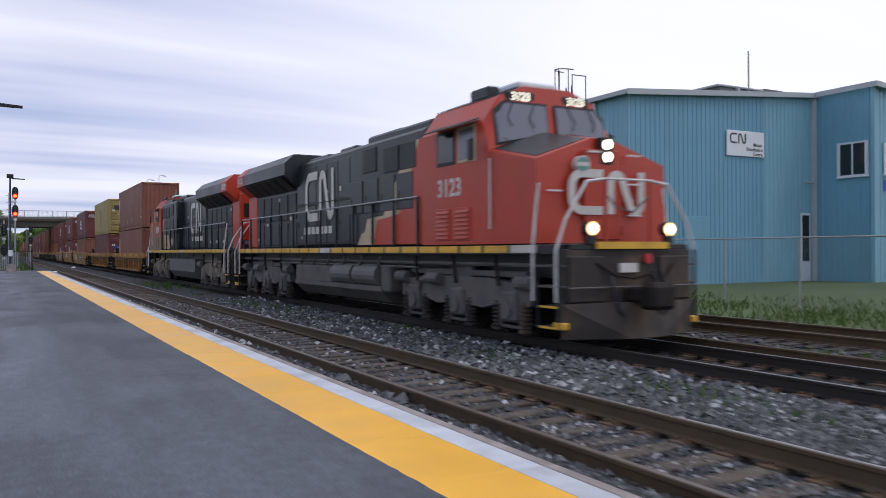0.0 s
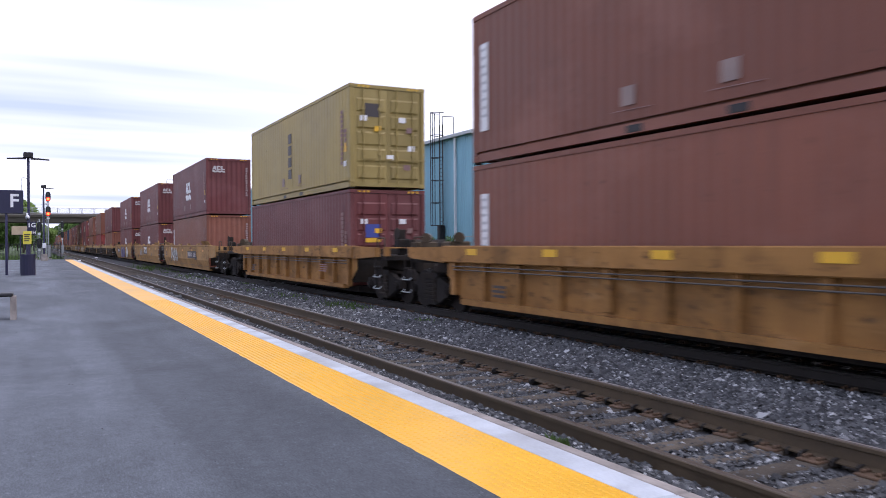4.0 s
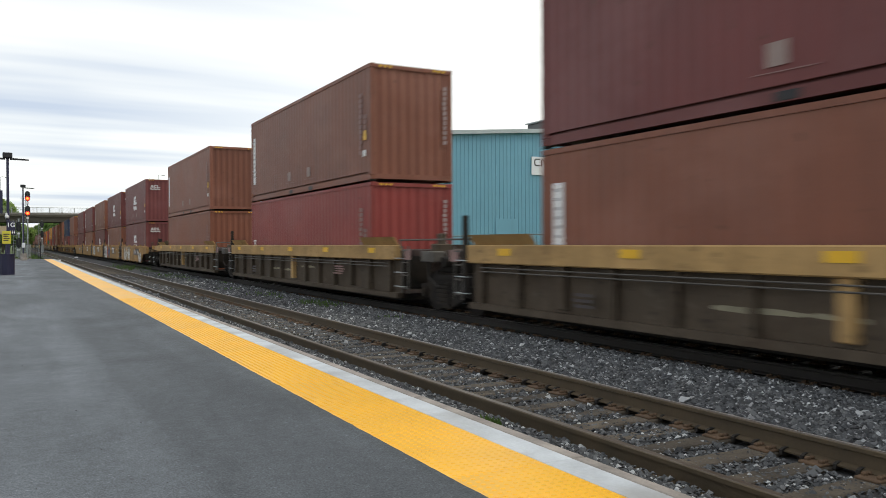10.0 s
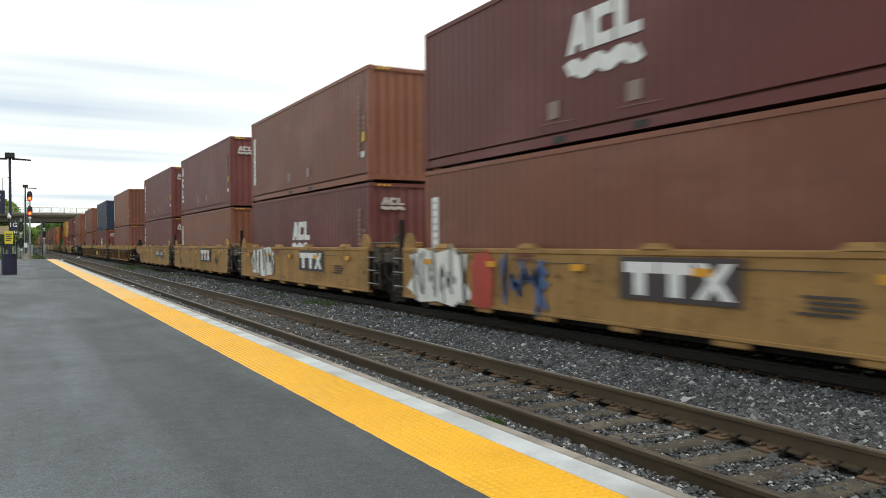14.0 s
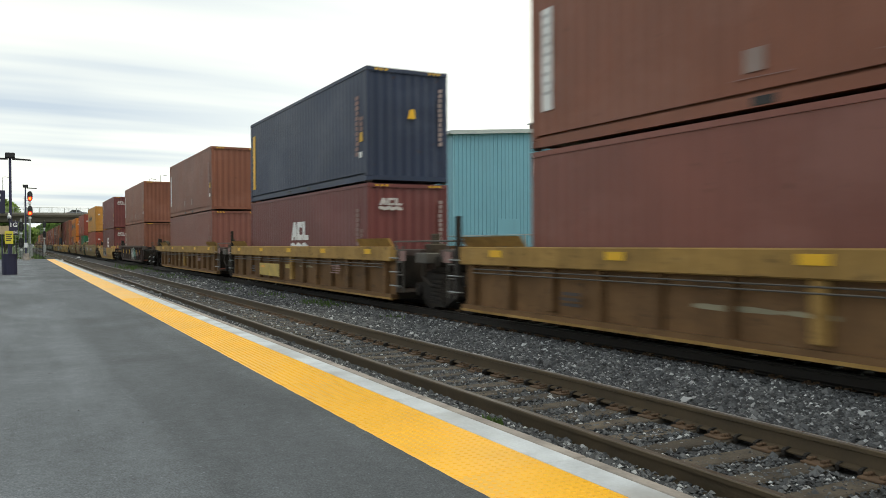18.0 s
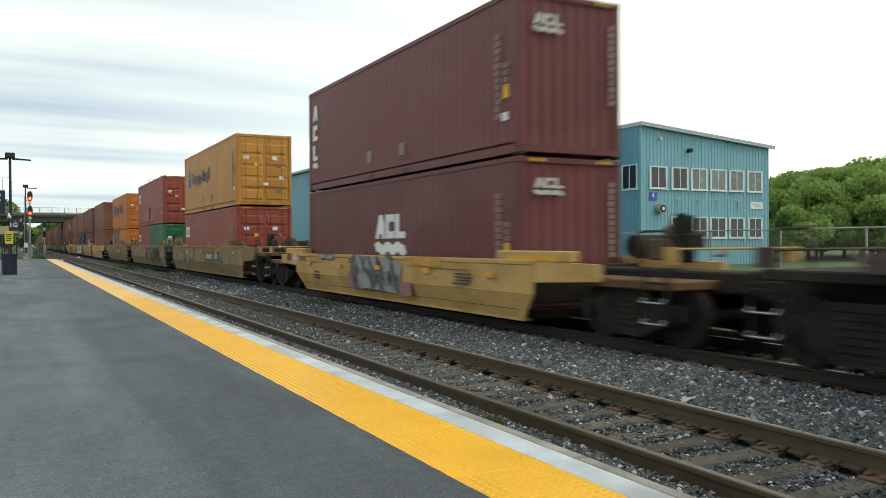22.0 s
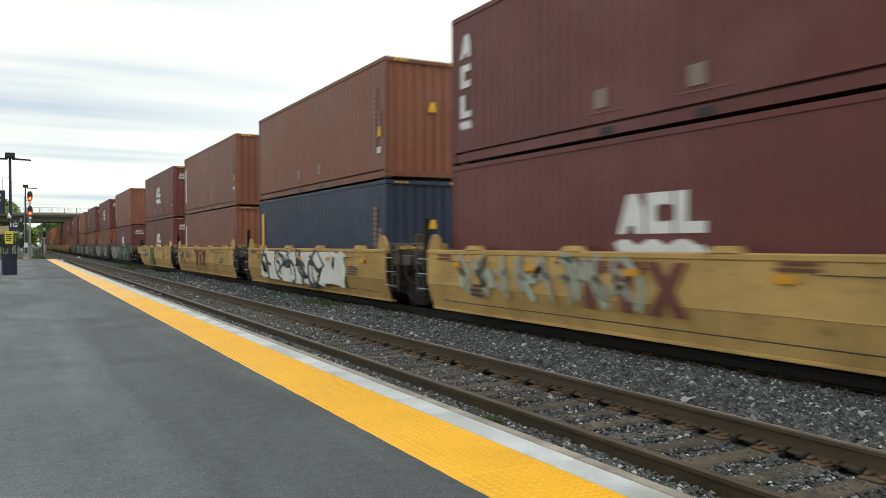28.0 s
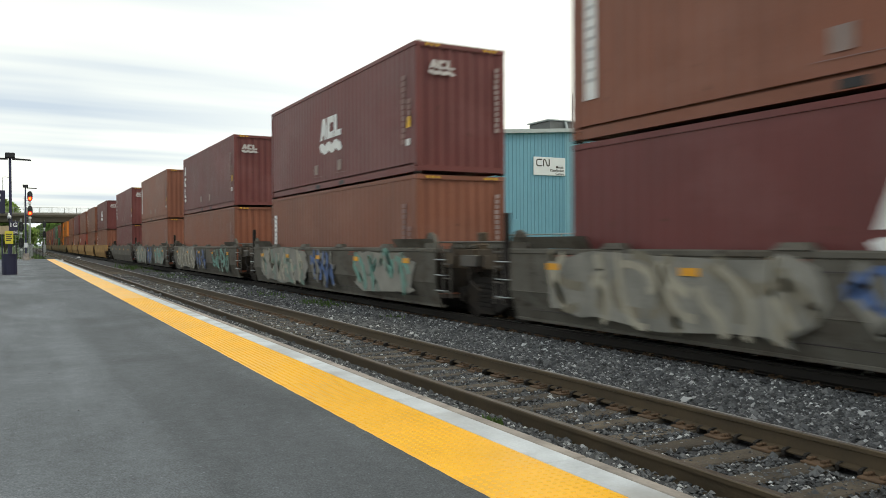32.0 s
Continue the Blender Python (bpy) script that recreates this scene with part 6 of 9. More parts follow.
def springs_mesh():
    """One ribbed block of coils: a wavy profile swept round the nest."""
    prof = []
    for k in range(6):
        prof += [(0.085, 0.20 + k * 0.092), (0.085, 0.245 + k * 0.092), (0.06, 0.255 + k * 0.092), (0.06, 0.282 + k * 0.092)]
    n = len(prof)
    ring = [(-1, -1), (1, -1), (1, 1), (-1, 1)]
    v = [(a * r, b * (0.2 + r), z) for r, z in prof for a, b in ring]
    f = [(4 * i + k, 4 * i + (k + 1) % 4, 4 * i + 4 + (k + 1) % 4, 4 * i + 4 + k) for i in range(n - 1) for k in range(4)]
    return Shape().add(v, f + [(3, 2, 1, 0), (4 * n - 4, 4 * n - 3, 4 * n - 2, 4 * n - 1)])


def truck(parent, y, half=1):
    t = part("truck", kept("bolster", lambda: Shape().cbox(-1.0, 1.0, -0.2, 0.2, 0.45, 0.75, 0.03).cyl((0, 0, 0.75), (0, 0, 0.95), 0.3, 12)), STEEL_DARK, parent, "dark steel bogie with two axles")
    t.matrix_basis = pose(0, y, 0)
    for k in (-1, 1):
        fr = part("side_frame", kept("side_frame", side_frame_mesh), STEEL_DARK, t)
        fr.matrix_basis = pose(k * 1.0, 0, 0, 0, 0, 0 if k < 0 else 180)
        sp = part("spring_nest", kept("springs", springs_mesh), STEEL_DARK, t)
        sp.matrix_basis = pose(k * 1.03, 0, 0)
    for yy in (-0.9, 0.9):
        w = part("wheelset", kept("wheelset", wheelset_mesh), WHEEL, t)
        w.matrix_basis = pose(0, yy, WHEEL_R)
        WHEELSETS.append((w, parent, y + yy))


def spray(seed, w, h, n):
    """Sprayed letter-like strokes as thin curved ribbons, in the y-z plane, inside w by h."""
    rng = random.Random(seed)
    s = Shape()
    put = lambda u, v, k: (k, u, v)
    for i in range(n):
        y, cell = -w / 2 + w * (i + 0.5) / n, w / n
        for _ in range(2):
            y0, y1 = y + rng.uniform(-0.5, 0.1) * cell, y + rng.uniform(-0.1, 0.5) * cell
            z0, z1 = rng.choice((-0.48, -0.3, 0.0)) * h, rng.choice((0.48, 0.36, 0.1)) * h
            bow, sway = rng.uniform(-0.5, 0.5) * cell, rng.uniform(-0.2, 0.2) * h
            pts = []
            for k in range(9):
                f = k / 8
                pts.append((y0 + (y1 - y0) * f + bow * math.sin(math.pi * f * rng.choice((1, 1))), z0 + (z1 - z0) * f + sway * math.sin(2 * math.pi * f)))
            s.add(*ribbon(pts, min(0.16, 0.13 * h + 0.10 * cell) * rng.uniform(0.5, 1.0), put, -0.003, 0.003))
    return s


def cloudy(seed, w, h):
    """A sprayed backing patch with an uneven outline."""
    rng = random.Random(seed)
    n = 28
    e = 0.16 if w > 6 else 0.42
    pts = [(w / 2 * (1 + rng.uniform(-0.22, 0.06) * min(1, 3 / w)) * math.copysign(abs(math.cos(a)) ** e, math.cos(a)), h / 2 * (1 + rng.uniform(-0.25, 0.05)) * math.copysign(abs(math.sin(a)) ** e, math.sin(a))) for a in [2 * math.pi * i / n for i in range(n)]]
    return Shape().prism(pts, "x", -0.0015, 0.0015)


SIDE_X = 1.47
# height of the top chord, of the crease in the side (0: flat) and of the lower edge, by paint and make
WELL_DIMS = {"tan": (1.55, 0.72, 0.22), "flat": (1.46, 0, 0.33), "gold": (1.52, 0, 0.28), "ribgold": (1.485, 0, 0.22), "brownyellow": (1.52, 0, 0.30), "soot": (1.48, 0, 0.28), "olivetan": (1.49, 0.715, 0.19), "pale": (1.42, 0.68, 0.15), "low": (1.26, 0.66, 0.16), "grey": (1.46, 0.70, 0.19)}


CROSS = [(-0.33, -0.24), (-0.13, -0.24), (0.0, -0.09), (0.13, -0.24), (0.33, -0.24), (0.11, 0.0), (0.33, 0.24), (0.13, 0.24), (0.0, 0.09), (-0.13, 0.24), (-0.33, 0.24), (-0.11, 0.0)]


def well_side(style, y0, y1, c0, c1, tz, crease, lo):
    """The near side of a well: ribbed or smooth, with a sloped-up lower corner at coupler ends."""
    s = Shape()
    def low(cut0, cut1, z0, z1, x0, x1):
        pts = [(y0 + (0.75 if cut0 else 0), z0), (y1 - (0.75 if cut1 else 0), z0), (y1, z0 + (0.55 if cut1 else 0)), (y1, z1), (y0, z1), (y0, z0 + (0.55 if cut0 else 0))]
        s.prism(pts, "x", x0, x1)
    if style == "ribbed":
        low(c0, c1, lo, tz - 0.12, -SIDE_X + 0.15, -SIDE_X + 0.17)
        s.box(-SIDE_X + 0.03, -SIDE_X + 0.2, y0 + (0.8 if c0 else 0), y1 - (0.8 if c1 else 0), lo - 0.02, lo + 0.10)
    elif not crease:
        low(c0, c1, lo, tz - 0.08, -SIDE_X, -SIDE_X + 0.03)
        s.cbox(-SIDE_X - 0.012, -SIDE_X + 0.12, y0 + (0.75 if c0 else 0), y1 - (0.75 if c1 else 0), lo - 0.03, lo + 0.03, 0.01)
        for k in range(6):
            y = y0 + 1.6 + (y1 - y0 - 3.2) * k / 5
            s.cbox(-SIDE_X + 0.004, -SIDE_X + 0.10, y - 0.28, y + 0.28, lo - 0.12, lo - 0.028, 0.02)
    else:
        k0, k1 = y0 + (0.55 if c0 else 0), y1 - (0.55 if c1 else 0)
        s.prism([(y0, crease), (y1, crease), (y1, tz - 0.08), (y0, tz - 0.08)], "x", -SIDE_X, -SIDE_X + 0.03)
        s.hull([(x, y, z) for x, a, b, z in ((-SIDE_X, y0, y1, crease + 0.002), (-SIDE_X + 0.03, y0, y1, crease + 0.002), (-SIDE_X + 0.16, k0, k1, lo), (-SIDE_X + 0.19, k0, k1, lo)) for y in (a, b)])
        s.cbox(-SIDE_X + 0.145, -SIDE_X + 0.30, k0, k1, lo - 0.03, lo + 0.03, 0.01)
    return s


def well_car(s0, style, colour, front, rear, gap_f, gap_r, side_ext, deco="", make=""):
    """One well of a double-stack car. y = 0 at its containers' front end; front/rear: C coupler end, A shared bogie end."""
    words = {"tan": "tan", "gold": "golden yellow", "ribgold": "golden yellow", "brownyellow": "rusty yellow", "olivetan": "olive tan", "pale": "pale yellow", "grey": "weathered grey", "soot": "sooty dark", "dark": "dark brown"}
    hints = "graffiti-covered" if "g" in deco else "weathered"
    car = tagged(base("well_car", TRAIN_C, s0, 0), "%s %s steel container well car with %s sides" % (hints, words[colour], "ribbed" if style == "ribbed" else "smooth"), "rail car", "well cars of the freight train")
    m = CAR_PAINT[colour]
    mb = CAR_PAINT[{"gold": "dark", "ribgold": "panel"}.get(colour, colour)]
    tz, crease, lo = WELL_DIMS[make or colour]
    chord = 0.14 if colour == "soot" else (0.36 if style == "ribbed" else 0.1)
    L = 12.19
    ef, er = side_ext
    y0, y1 = -ef, L + er
    key = "%s|%.1f|%.1f|%s%s|%s" % (style, y0, y1, front, rear, make or colour)
    top = kept("top_chord|" + key, lambda: Shape().cbox(-SIDE_X - 0.02, -SIDE_X + 0.17, y0, y1, tz - chord, tz, 0.02))
    side = kept("side_sheet|" + key, lambda: well_side(style, y0, y1, front == "C", rear == "C", tz, crease, lo))
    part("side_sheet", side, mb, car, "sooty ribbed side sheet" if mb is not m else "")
    part("top_chord", top, m, car)
    far_key = "%.1f|%.1f" % (y0, y1)
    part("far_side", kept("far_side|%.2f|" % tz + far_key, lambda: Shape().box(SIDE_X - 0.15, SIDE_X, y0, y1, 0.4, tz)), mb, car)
    # floor in near-black steel, the shade beneath the well put into its colour
    part("well_floor", kept("well_floor|" + far_key, lambda: Shape().box(-SIDE_X + 0.42, SIDE_X - 0.42, y0 + 0.6, y1 - 0.6, 0.16, 0.318)), STEEL_DARK, car)
    if style == "ribbed":
        n = 19 if colour == "soot" else (13 if y1 - y0 > 15 else 11)
        for i in range(n):
            y = y0 + 0.45 + (y1 - y0 - 0.9) * i / (n - 1)
            heavy = i % 4 == 2
            rb = part("rib", kept("rib%d|%.2f|%.2f" % (heavy, tz, lo), lambda: Shape().cbox(-0.10, 0.05, -0.10 if heavy else -0.05, 0.10 if heavy else 0.05, lo + (0.16 if heavy else 0.04), tz - chord, 0.015)), m if i == 6 else mb, car)
            rb.matrix_basis = pose(-SIDE_X + 0.12, y, 0)
        if colour == "ribgold":
            part("bottom_flange", kept("bottom_flange|" + key, lambda: Shape().box(-SIDE_X + 0.01, -SIDE_X + 0.16, y0 + (0.8 if front == "C" else 0), y1 - (0.8 if rear == "C" else 0), lo - 0.025, lo + 0.02)), m, car)
        if colour == "soot":
            for i in range(6):
                pl = part("yellow_plate", kept("yellow_plate", lambda: Shape().box(-0.006, 0.006, -0.07, 0.07, 0.82, 1.17)), MARK_YELLOW, car)
                pl.matrix_basis = pose(-SIDE_X + 0.012, y0 + 0.45 + (y1 - y0 - 0.9) * (3 * i + 1) / 18, 0)
        for k in (0.0, 0.075):
            part("side_pipe", kept("side_pipe|%.3f|%.2f|" % (k, tz) + far_key, lambda: Shape().cyl((-SIDE_X + 0.02, y0 + 0.5, tz - 0.44 - k), (-SIDE_X + 0.02, y1 - 0.5, tz - 0.44 - k), 0.014, 6)), RUNG_STEEL if colour != "soot" else STEEL_DARK, car, "thin grey brake pipe")
    else:
        if crease:
            part("crease_bead", kept("crease_bead|%.2f|" % crease + far_key, lambda: Shape().cyl((-SIDE_X, y0, crease), (-SIDE_X, y1, crease), 0.008, 6)), mb, car)
            part("lower_seam", kept("lower_seam|%.2f|" % lo + far_key, lambda: Shape().cyl((-SIDE_X + 0.105, y0 + 0.6, lo + 0.19), (-SIDE_X + 0.105, y1 - 0.6, lo + 0.19), 0.010, 5)), LOGO_DARK, car, "dark weld seam")
        for k in range(4 if make != "low" else 0):
            bl = part("stacking_lug", kept("stacking_lug", lambda: Shape().hull([(-0.06, -0.28, 0), (0.1, -0.28, 0), (-0.06, 0.28, 0), (0.1, 0.28, 0), (-0.03, -0.18, 0.09), (0.1, -0.18, 0.09), (-0.03, 0.18, 0.09), (0.1, 0.18, 0.09)])), m, car)
            bl.matrix_basis = pose(-SIDE_X + 0.03, 1.2 + 3.2 * k, tz)
    # ends
    for side_of, kind, gap, ye, sgn in (("front", front, gap_f, y0, -1), ("rear", rear, gap_r, y1, 1)):
        # near-black bulkhead: colour carries the shade under the end deck
        bulk = part("end_bulkhead", kept("end_bulkhead|%.2f" % tz, lambda: Shape().cbox(-SIDE_X + 0.2, SIDE_X - 0.2, -0.08, 0.08, 0.45, tz - 0.1, 0.02)), STEEL_DARK, car)
        bulk.matrix_basis = pose(0, ye - sgn * 0.45, 0)
        reach = (gap / 2 - (ef if sgn < 0 else er))
        if kind == "C":
            sill, deep = min(1.7, reach - 0.8), (1.14 if style == "ribbed" else 0.86)
            yt = ye + sgn * (2.0 if abs((ef if sgn < 0 else er) - 0.9) < 0.01 and colour in ("soot", "pale") else (3.7 - (ef if sgn < 0 else er) if style == "ribbed" and colour in ("gold", "ribgold") else reach - 1.45))
            for nm, sh in (("end_platform", lambda: Shape().cbox(-1.30, 1.30, 0.0, reach - 0.75, tz - 0.40, tz - 0.26, 0.02)), ("draft_sill", lambda: Shape().cbox(-0.4, 0.4, 0.0, reach - 0.4, 0.80, 1.12, 0.03)), ("end_sill", lambda: Shape().hull([(-1.45, -0.1, deep), (-1.30, -0.1, deep), (-1.45, -0.1, tz - 0.02), (-1.30, -0.1, tz - 0.02), (-1.45, sill, deep + 0.08), (-1.30, sill, deep + 0.08), (-1.45, sill, tz - 0.05), (-1.30, sill, tz - 0.05)])), ("end_sill", lambda: Shape().hull([(1.45, -0.1, deep), (1.30, -0.1, deep), (1.45, -0.1, tz - 0.02), (1.30, -0.1, tz - 0.02), (1.45, sill, deep + 0.08), (1.30, sill, deep + 0.08), (1.45, sill, tz - 0.05), (1.30, sill, tz - 0.05)]))):
                pf = part(nm, sh(), {"draft_sill": STEEL_DARK, "end_platform": CAR_PAINT["panel"] if style == "smooth" else STEEL_DARK}.get(nm, m), car)
                pf.matrix_basis = pose(0, ye, 0, 0, 0, 0 if sgn > 0 else 180)
            truck(car, yt)
            cp = part("coupler", kept("coupler", lambda: Shape().cbox(-0.1, 0.1, -0.5, 0.25, 0.76, 0.98, 0.03).cbox(-0.2, 0.2, 0.2, 0.42, 0.70, 1.04, 0.05)), STEEL_DARK, car)
            cp.matrix_basis = pose(0, ye + sgn * (reach - 0.4), 0, 0, 0, 0 if sgn > 0 else 180)
            hr = part("grab_rail", kept("grab_rail", lambda: Shape().tube([(0, 0, 1.24), (0, 0, 1.72), (0, 0.5, 1.72), (0, 0.5, 1.24)], 0.022, 6)), CAR_PAINT["dark"], car)
            hr.matrix_basis = pose(-1.25, ye + sgn * (reach - 1.2) - 0.25, 0)
            if sgn < 0:
                bw = part("brake_stand", kept("brake_stand", lambda: Shape().cbox(-0.10, 0.10, -0.08, 0.08, 1.26, 1.95, 0.02).cyl((-0.14, 0, 1.8), (-0.11, 0, 1.8), 0.19, 14).cbox(-0.16, 0.2, -0.2, 0.14, 1.45, 1.7, 0.04)), STEEL_DARK, car, "brake stand with hand wheel")
                bw.matrix_basis = pose(-0.75, ye + sgn * (reach - 1.0), 0)
            st = part("step_ladder", kept("step_ladder", lambda: Shape().box(-0.02, 0.02, -0.24, -0.2, 0.35, 1.2).box(-0.02, 0.02, 0.2, 0.24, 0.35, 1.2).box(-0.04, 0.04, -0.24, 0.24, 0.38, 0.41).box(-0.04, 0.04, -0.24, 0.24, 0.68, 0.71).box(-0.04, 0.04, -0.24, 0.24, 0.96, 0.99)), STEEL_DARK, car)
            st.matrix_basis = pose(-1.42, ye + sgn * (reach - 0.95), 0)
            pipes = part("brake_pipes", kept("brake_pipes", lambda: Shape().tube([(-1.1, 0.1, 1.32), (-0.7, 0.5, 1.45), (-0.2, 0.9, 1.36), (0.4, 1.3, 1.36)], 0.025, 5).tube([(-0.25, 1.6, 0.95), (-0.3, 1.9, 0.6), (-0.12, 2.1, 0.45)], 0.03, 5)), RAIL_RUST, car)
            pipes.matrix_basis = pose(0, ye + sgn * (reach - 2.1), 0, 0, 0, 0 if sgn > 0 else 180)
            box = part("valve_box", kept("valve_box", lambda: Shape().cbox(-0.3, 0.3, -0.22, 0.22, 1.27, 1.62, 0.03).cyl((-0.1, -0.3, 1.72), (0.2, 0.2, 1.72), 0.13, 10)), RAIL_RUST, car, "rusty brake valve")
            box.matrix_basis = pose(-0.1, ye + sgn * 1.9, 0)
            bar = part("cross_bar", kept("cross_bar", lambda: Shape().cyl((-1.3, 0, 1.46), (1.3, 0, 1.46), 0.022, 6).box(-1.32, -1.20, -0.10, 0.10, 1.24, 1.49).box(1.20, 1.32, -0.10, 0.10, 1.24, 1.49)), m, car)
            bar.matrix_basis = pose(0, ye + sgn * (reach - 0.8), 0)
            for k in range(2):
                rg = part("step_rung", kept("step_rung", lambda: Shape().tube([(0, -0.2, 0.06), (-0.06, -0.2, 0), (-0.06, 0.2, 0), (0, 0.2, 0.06)], 0.014, 5)), GALV, car)
                rg.matrix_basis = pose(-1.44, ye + sgn * (reach - 0.95), 0.40 + 0.3 * k)
            tank = part("air_tank", kept("air_tank", lambda: Shape().cyl((-0.5, 0, 1.5), (0.5, 0, 1.5), 0.19, 14).box(-0.4, 0.4, -0.1, 0.1, 1.28, 1.36)), STEEL_DARK, car)
            tank.matrix_basis = pose(0.5, ye + sgn * 0.9, 0)
        else:
            pf = part("end_shelf", kept("end_shelf|%.2f" % reach, lambda: Shape().cbox(-1.3, 1.3, 0.0, max(0.3, reach - 0.5), 1.26, 1.42, 0.02).cbox(-0.5, 0.5, 0.0, reach - 0.1, 0.86, 1.1, 0.03)), CAR_PAINT["soot"], car)
            pf.matrix_basis = pose(0, ye, 0, 0, 0, 0 if sgn > 0 else 180)
            if style == "smooth" and reach > 0.7:
                dk = part("end_deck", kept("end_deck|%.2f|%.2f" % (reach, tz), lambda: Shape().cbox(-1.32, -0.5, 0.0, reach - 0.12, tz - 0.16, tz - 0.02, 0.02).cbox(-1.34, -1.22, 0.1, reach * 0.8, tz - 0.42, tz - 0.14, 0.02)), CAR_PAINT["dark"], car)
                dk.matrix_basis = pose(0, ye if sgn > 0 else ye - reach + 0.12, 0)
                dl = part("deck_casting", kept("deck_casting|%.2f" % tz, lambda: Shape().cbox(-1.34, -0.8, -0.28, 0.28, tz - 0.02, tz + 0.13, 0.03).cbox(-1.2, -0.9, -0.45, 0.45, tz - 0.02, tz + 0.06, 0.02)), m, car)
                dl.matrix_basis = pose(0, ye + sgn * reach * 0.5, 0)
            if sgn < 0:
                truck(car, ye + sgn * reach)
                pt = part("end_post", kept("end_post", lambda: Shape().cbox(-0.07, 0.07, -0.12, 0.12, 1.2, 1.78, 0.02).cbox(-0.2, 0.2, -0.18, 0.18, 1.3, 1.55, 0.03)), CAR_PAINT["dark"], car, "upright post at the shared bogie")
                pt.matrix_basis = pose(-0.95, ye + sgn * (reach - 0.35), 0)
                hb = part("brake_gear", kept("brake_gear", lambda: Shape().cbox(-0.3, 0.3, -0.35, 0.35, 0.9, 1.25, 0.04).cyl((-0.5, -0.2, 1.15), (0.5, -0.2, 1.15), 0.12, 10).tube([(-0.6, 0.3, 1.2), (-0.7, 0.1, 0.8), (-0.7, -0.3, 0.6)], 0.03, 6)), STEEL_DARK, car)
                hb.matrix_basis = pose(-0.7, ye + sgn * reach, 0)
            ld = part("end_ladder", kept("end_ladder", lambda: Shape().box(-0.02, 0.02, -0.03, 0.0, 0.4, 1.5).box(-0.02, 0.02, 0.3, 0.33, 0.4, 1.5).box(-0.03, 0.03, 0, 0.3, 0.5, 0.53).box(-0.03, 0.03, 0, 0.3, 0.8, 0.83).box(-0.03, 0.03, 0, 0.3, 1.1, 1.13).box(-0.03, 0.03, 0, 0.3, 1.38, 1.41)), RUNG_STEEL, car)
            ld.matrix_basis = pose(-SIDE_X + 0.05, ye + sgn * 0.3 - (0.3 if sgn < 0 else 0), 0)
            if style == "smooth":
                gs = part("end_gusset", kept("end_gusset", lambda: Shape().prism([(-0.30, -0.02), (0.30, -0.02), (0.27, 0.14), (0.16, 0.30), (0.02, 0.34), (-0.14, 0.28), (-0.26, 0.12)], "x", -0.03, 0.03)), m, car, "rounded end gusset above the side")
                gs.matrix_basis = pose(-SIDE_X + 0.06, ye - sgn * 0.28, tz)
            for k in range(3):
                rg = part("end_rung", kept("end_rung", lambda: Shape().tube([(0.05, -0.2, 0), (-0.05, -0.2, 0), (-0.05, 0.2, 0), (0.05, 0.2, 0)], 0.013, 5)), GALV, car, "pale steel rung")
                rg.matrix_basis = pose(-SIDE_X + 0.02, ye + sgn * 0.24, 0.55 + 0.33 * k)
            if sgn > 0 and reach > 0.7:
                cr = part("cross_rail", kept("cross_rail|%.2f" % reach, lambda: Shape().cyl((0, 0.0, 0.10), (0, 2 * reach, 0.10), 0.022, 6).cyl((0, 0.05, -0.1), (0, 0.05, 0.10), 0.02, 6).cyl((0, 2 * reach - 0.05, -0.1), (0, 2 * reach - 0.05, 0.10), 0.02, 6)), RUNG_STEEL, car, "thin rail across the gap")
                cr.matrix_basis = pose(-1.36, ye, tz + 0.02)
                tp = part("tall_post", kept("tall_post", lambda: Shape().cbox(-0.05, 0.05, -0.07, 0.07, 0.45, 2.12, 0.02)), STEEL_DARK, car, "tall dark post at the gap")
                tp.matrix_basis = pose(-1.40, ye + 0.20, 0)
                bx = part("equipment_box", kept("equipment_box", lambda: Shape().cbox(-0.2, 0.12, -0.30, 0.30, -0.12, 0.12, 0.02).cbox(-0.215, -0.19, -0.12, 0.05, -0.06, 0.08, 0.004)), RUNG_STEEL, car, "grey equipment box")
                bx.matrix_basis = pose(-1.18, ye + reach + 0.25, tz - 0.26)
            sq = part("placard", kept("placard", lambda: plain_sheet(0.34, 0.24)), CAR_PAINT["dark"] if style != "ribbed" else LOGO_FADED, car)
            sq.matrix_basis = pose(-SIDE_X + 0.03, ye + sgn * 0.62, tz - 0.22)
    if make == "low":
        for ya, yb in ((y0 - 1.0, 0.35), (L - 0.35, y1 + 1.15)):
            part("raised_sill", Shape().cbox(-1.46, -1.22, ya, yb, tz - 0.03, tz + 0.16, 0.02), m, car, "raised box sill at the car's end")
            part("faded_band", Shape().box(-1.464, -1.461, ya + 0.3, yb - 0.4, tz - 0.02, tz + 0.07), MARK_ORANGE, car)
        for k, ya in enumerate((12.55, 13.3)):
            part("label_plate", Shape().box(-1.478, -1.474, ya, ya + 0.4, 1.02, 1.22), (LOGO_PALE_WHITE, LETTER_BROWN)[k], car)
        for ya in (9.1, 9.75):
            part("panel", Shape().box(-1.508, -1.504, ya, ya + 0.58, 1.10, 1.28), LOGO_DARK, car, "black reporting mark panel")
            for j in range(4):
                part("lettering_bar", Shape().box(-1.512, -1.509, ya + 0.06 + 0.13 * j, ya + 0.14 + 0.13 * j, 1.13, 1.25), LOGO_PALE_WHITE, car)
    # walkway grating beside the containers' ends
    if side_ext[0] > 1.0:
        for ya in (y0 + 0.1, y1 - 2.2):
            gr = part("end_plate", kept("end_plate", lambda: Shape().hull([(x + d, y, z) for x, z in ((0.10, 0.0), (-0.03, 0.20)) for d in (0.0, 0.05) for y in (0.0, 2.1)])), m, car, "outward-leaning plate above the side")
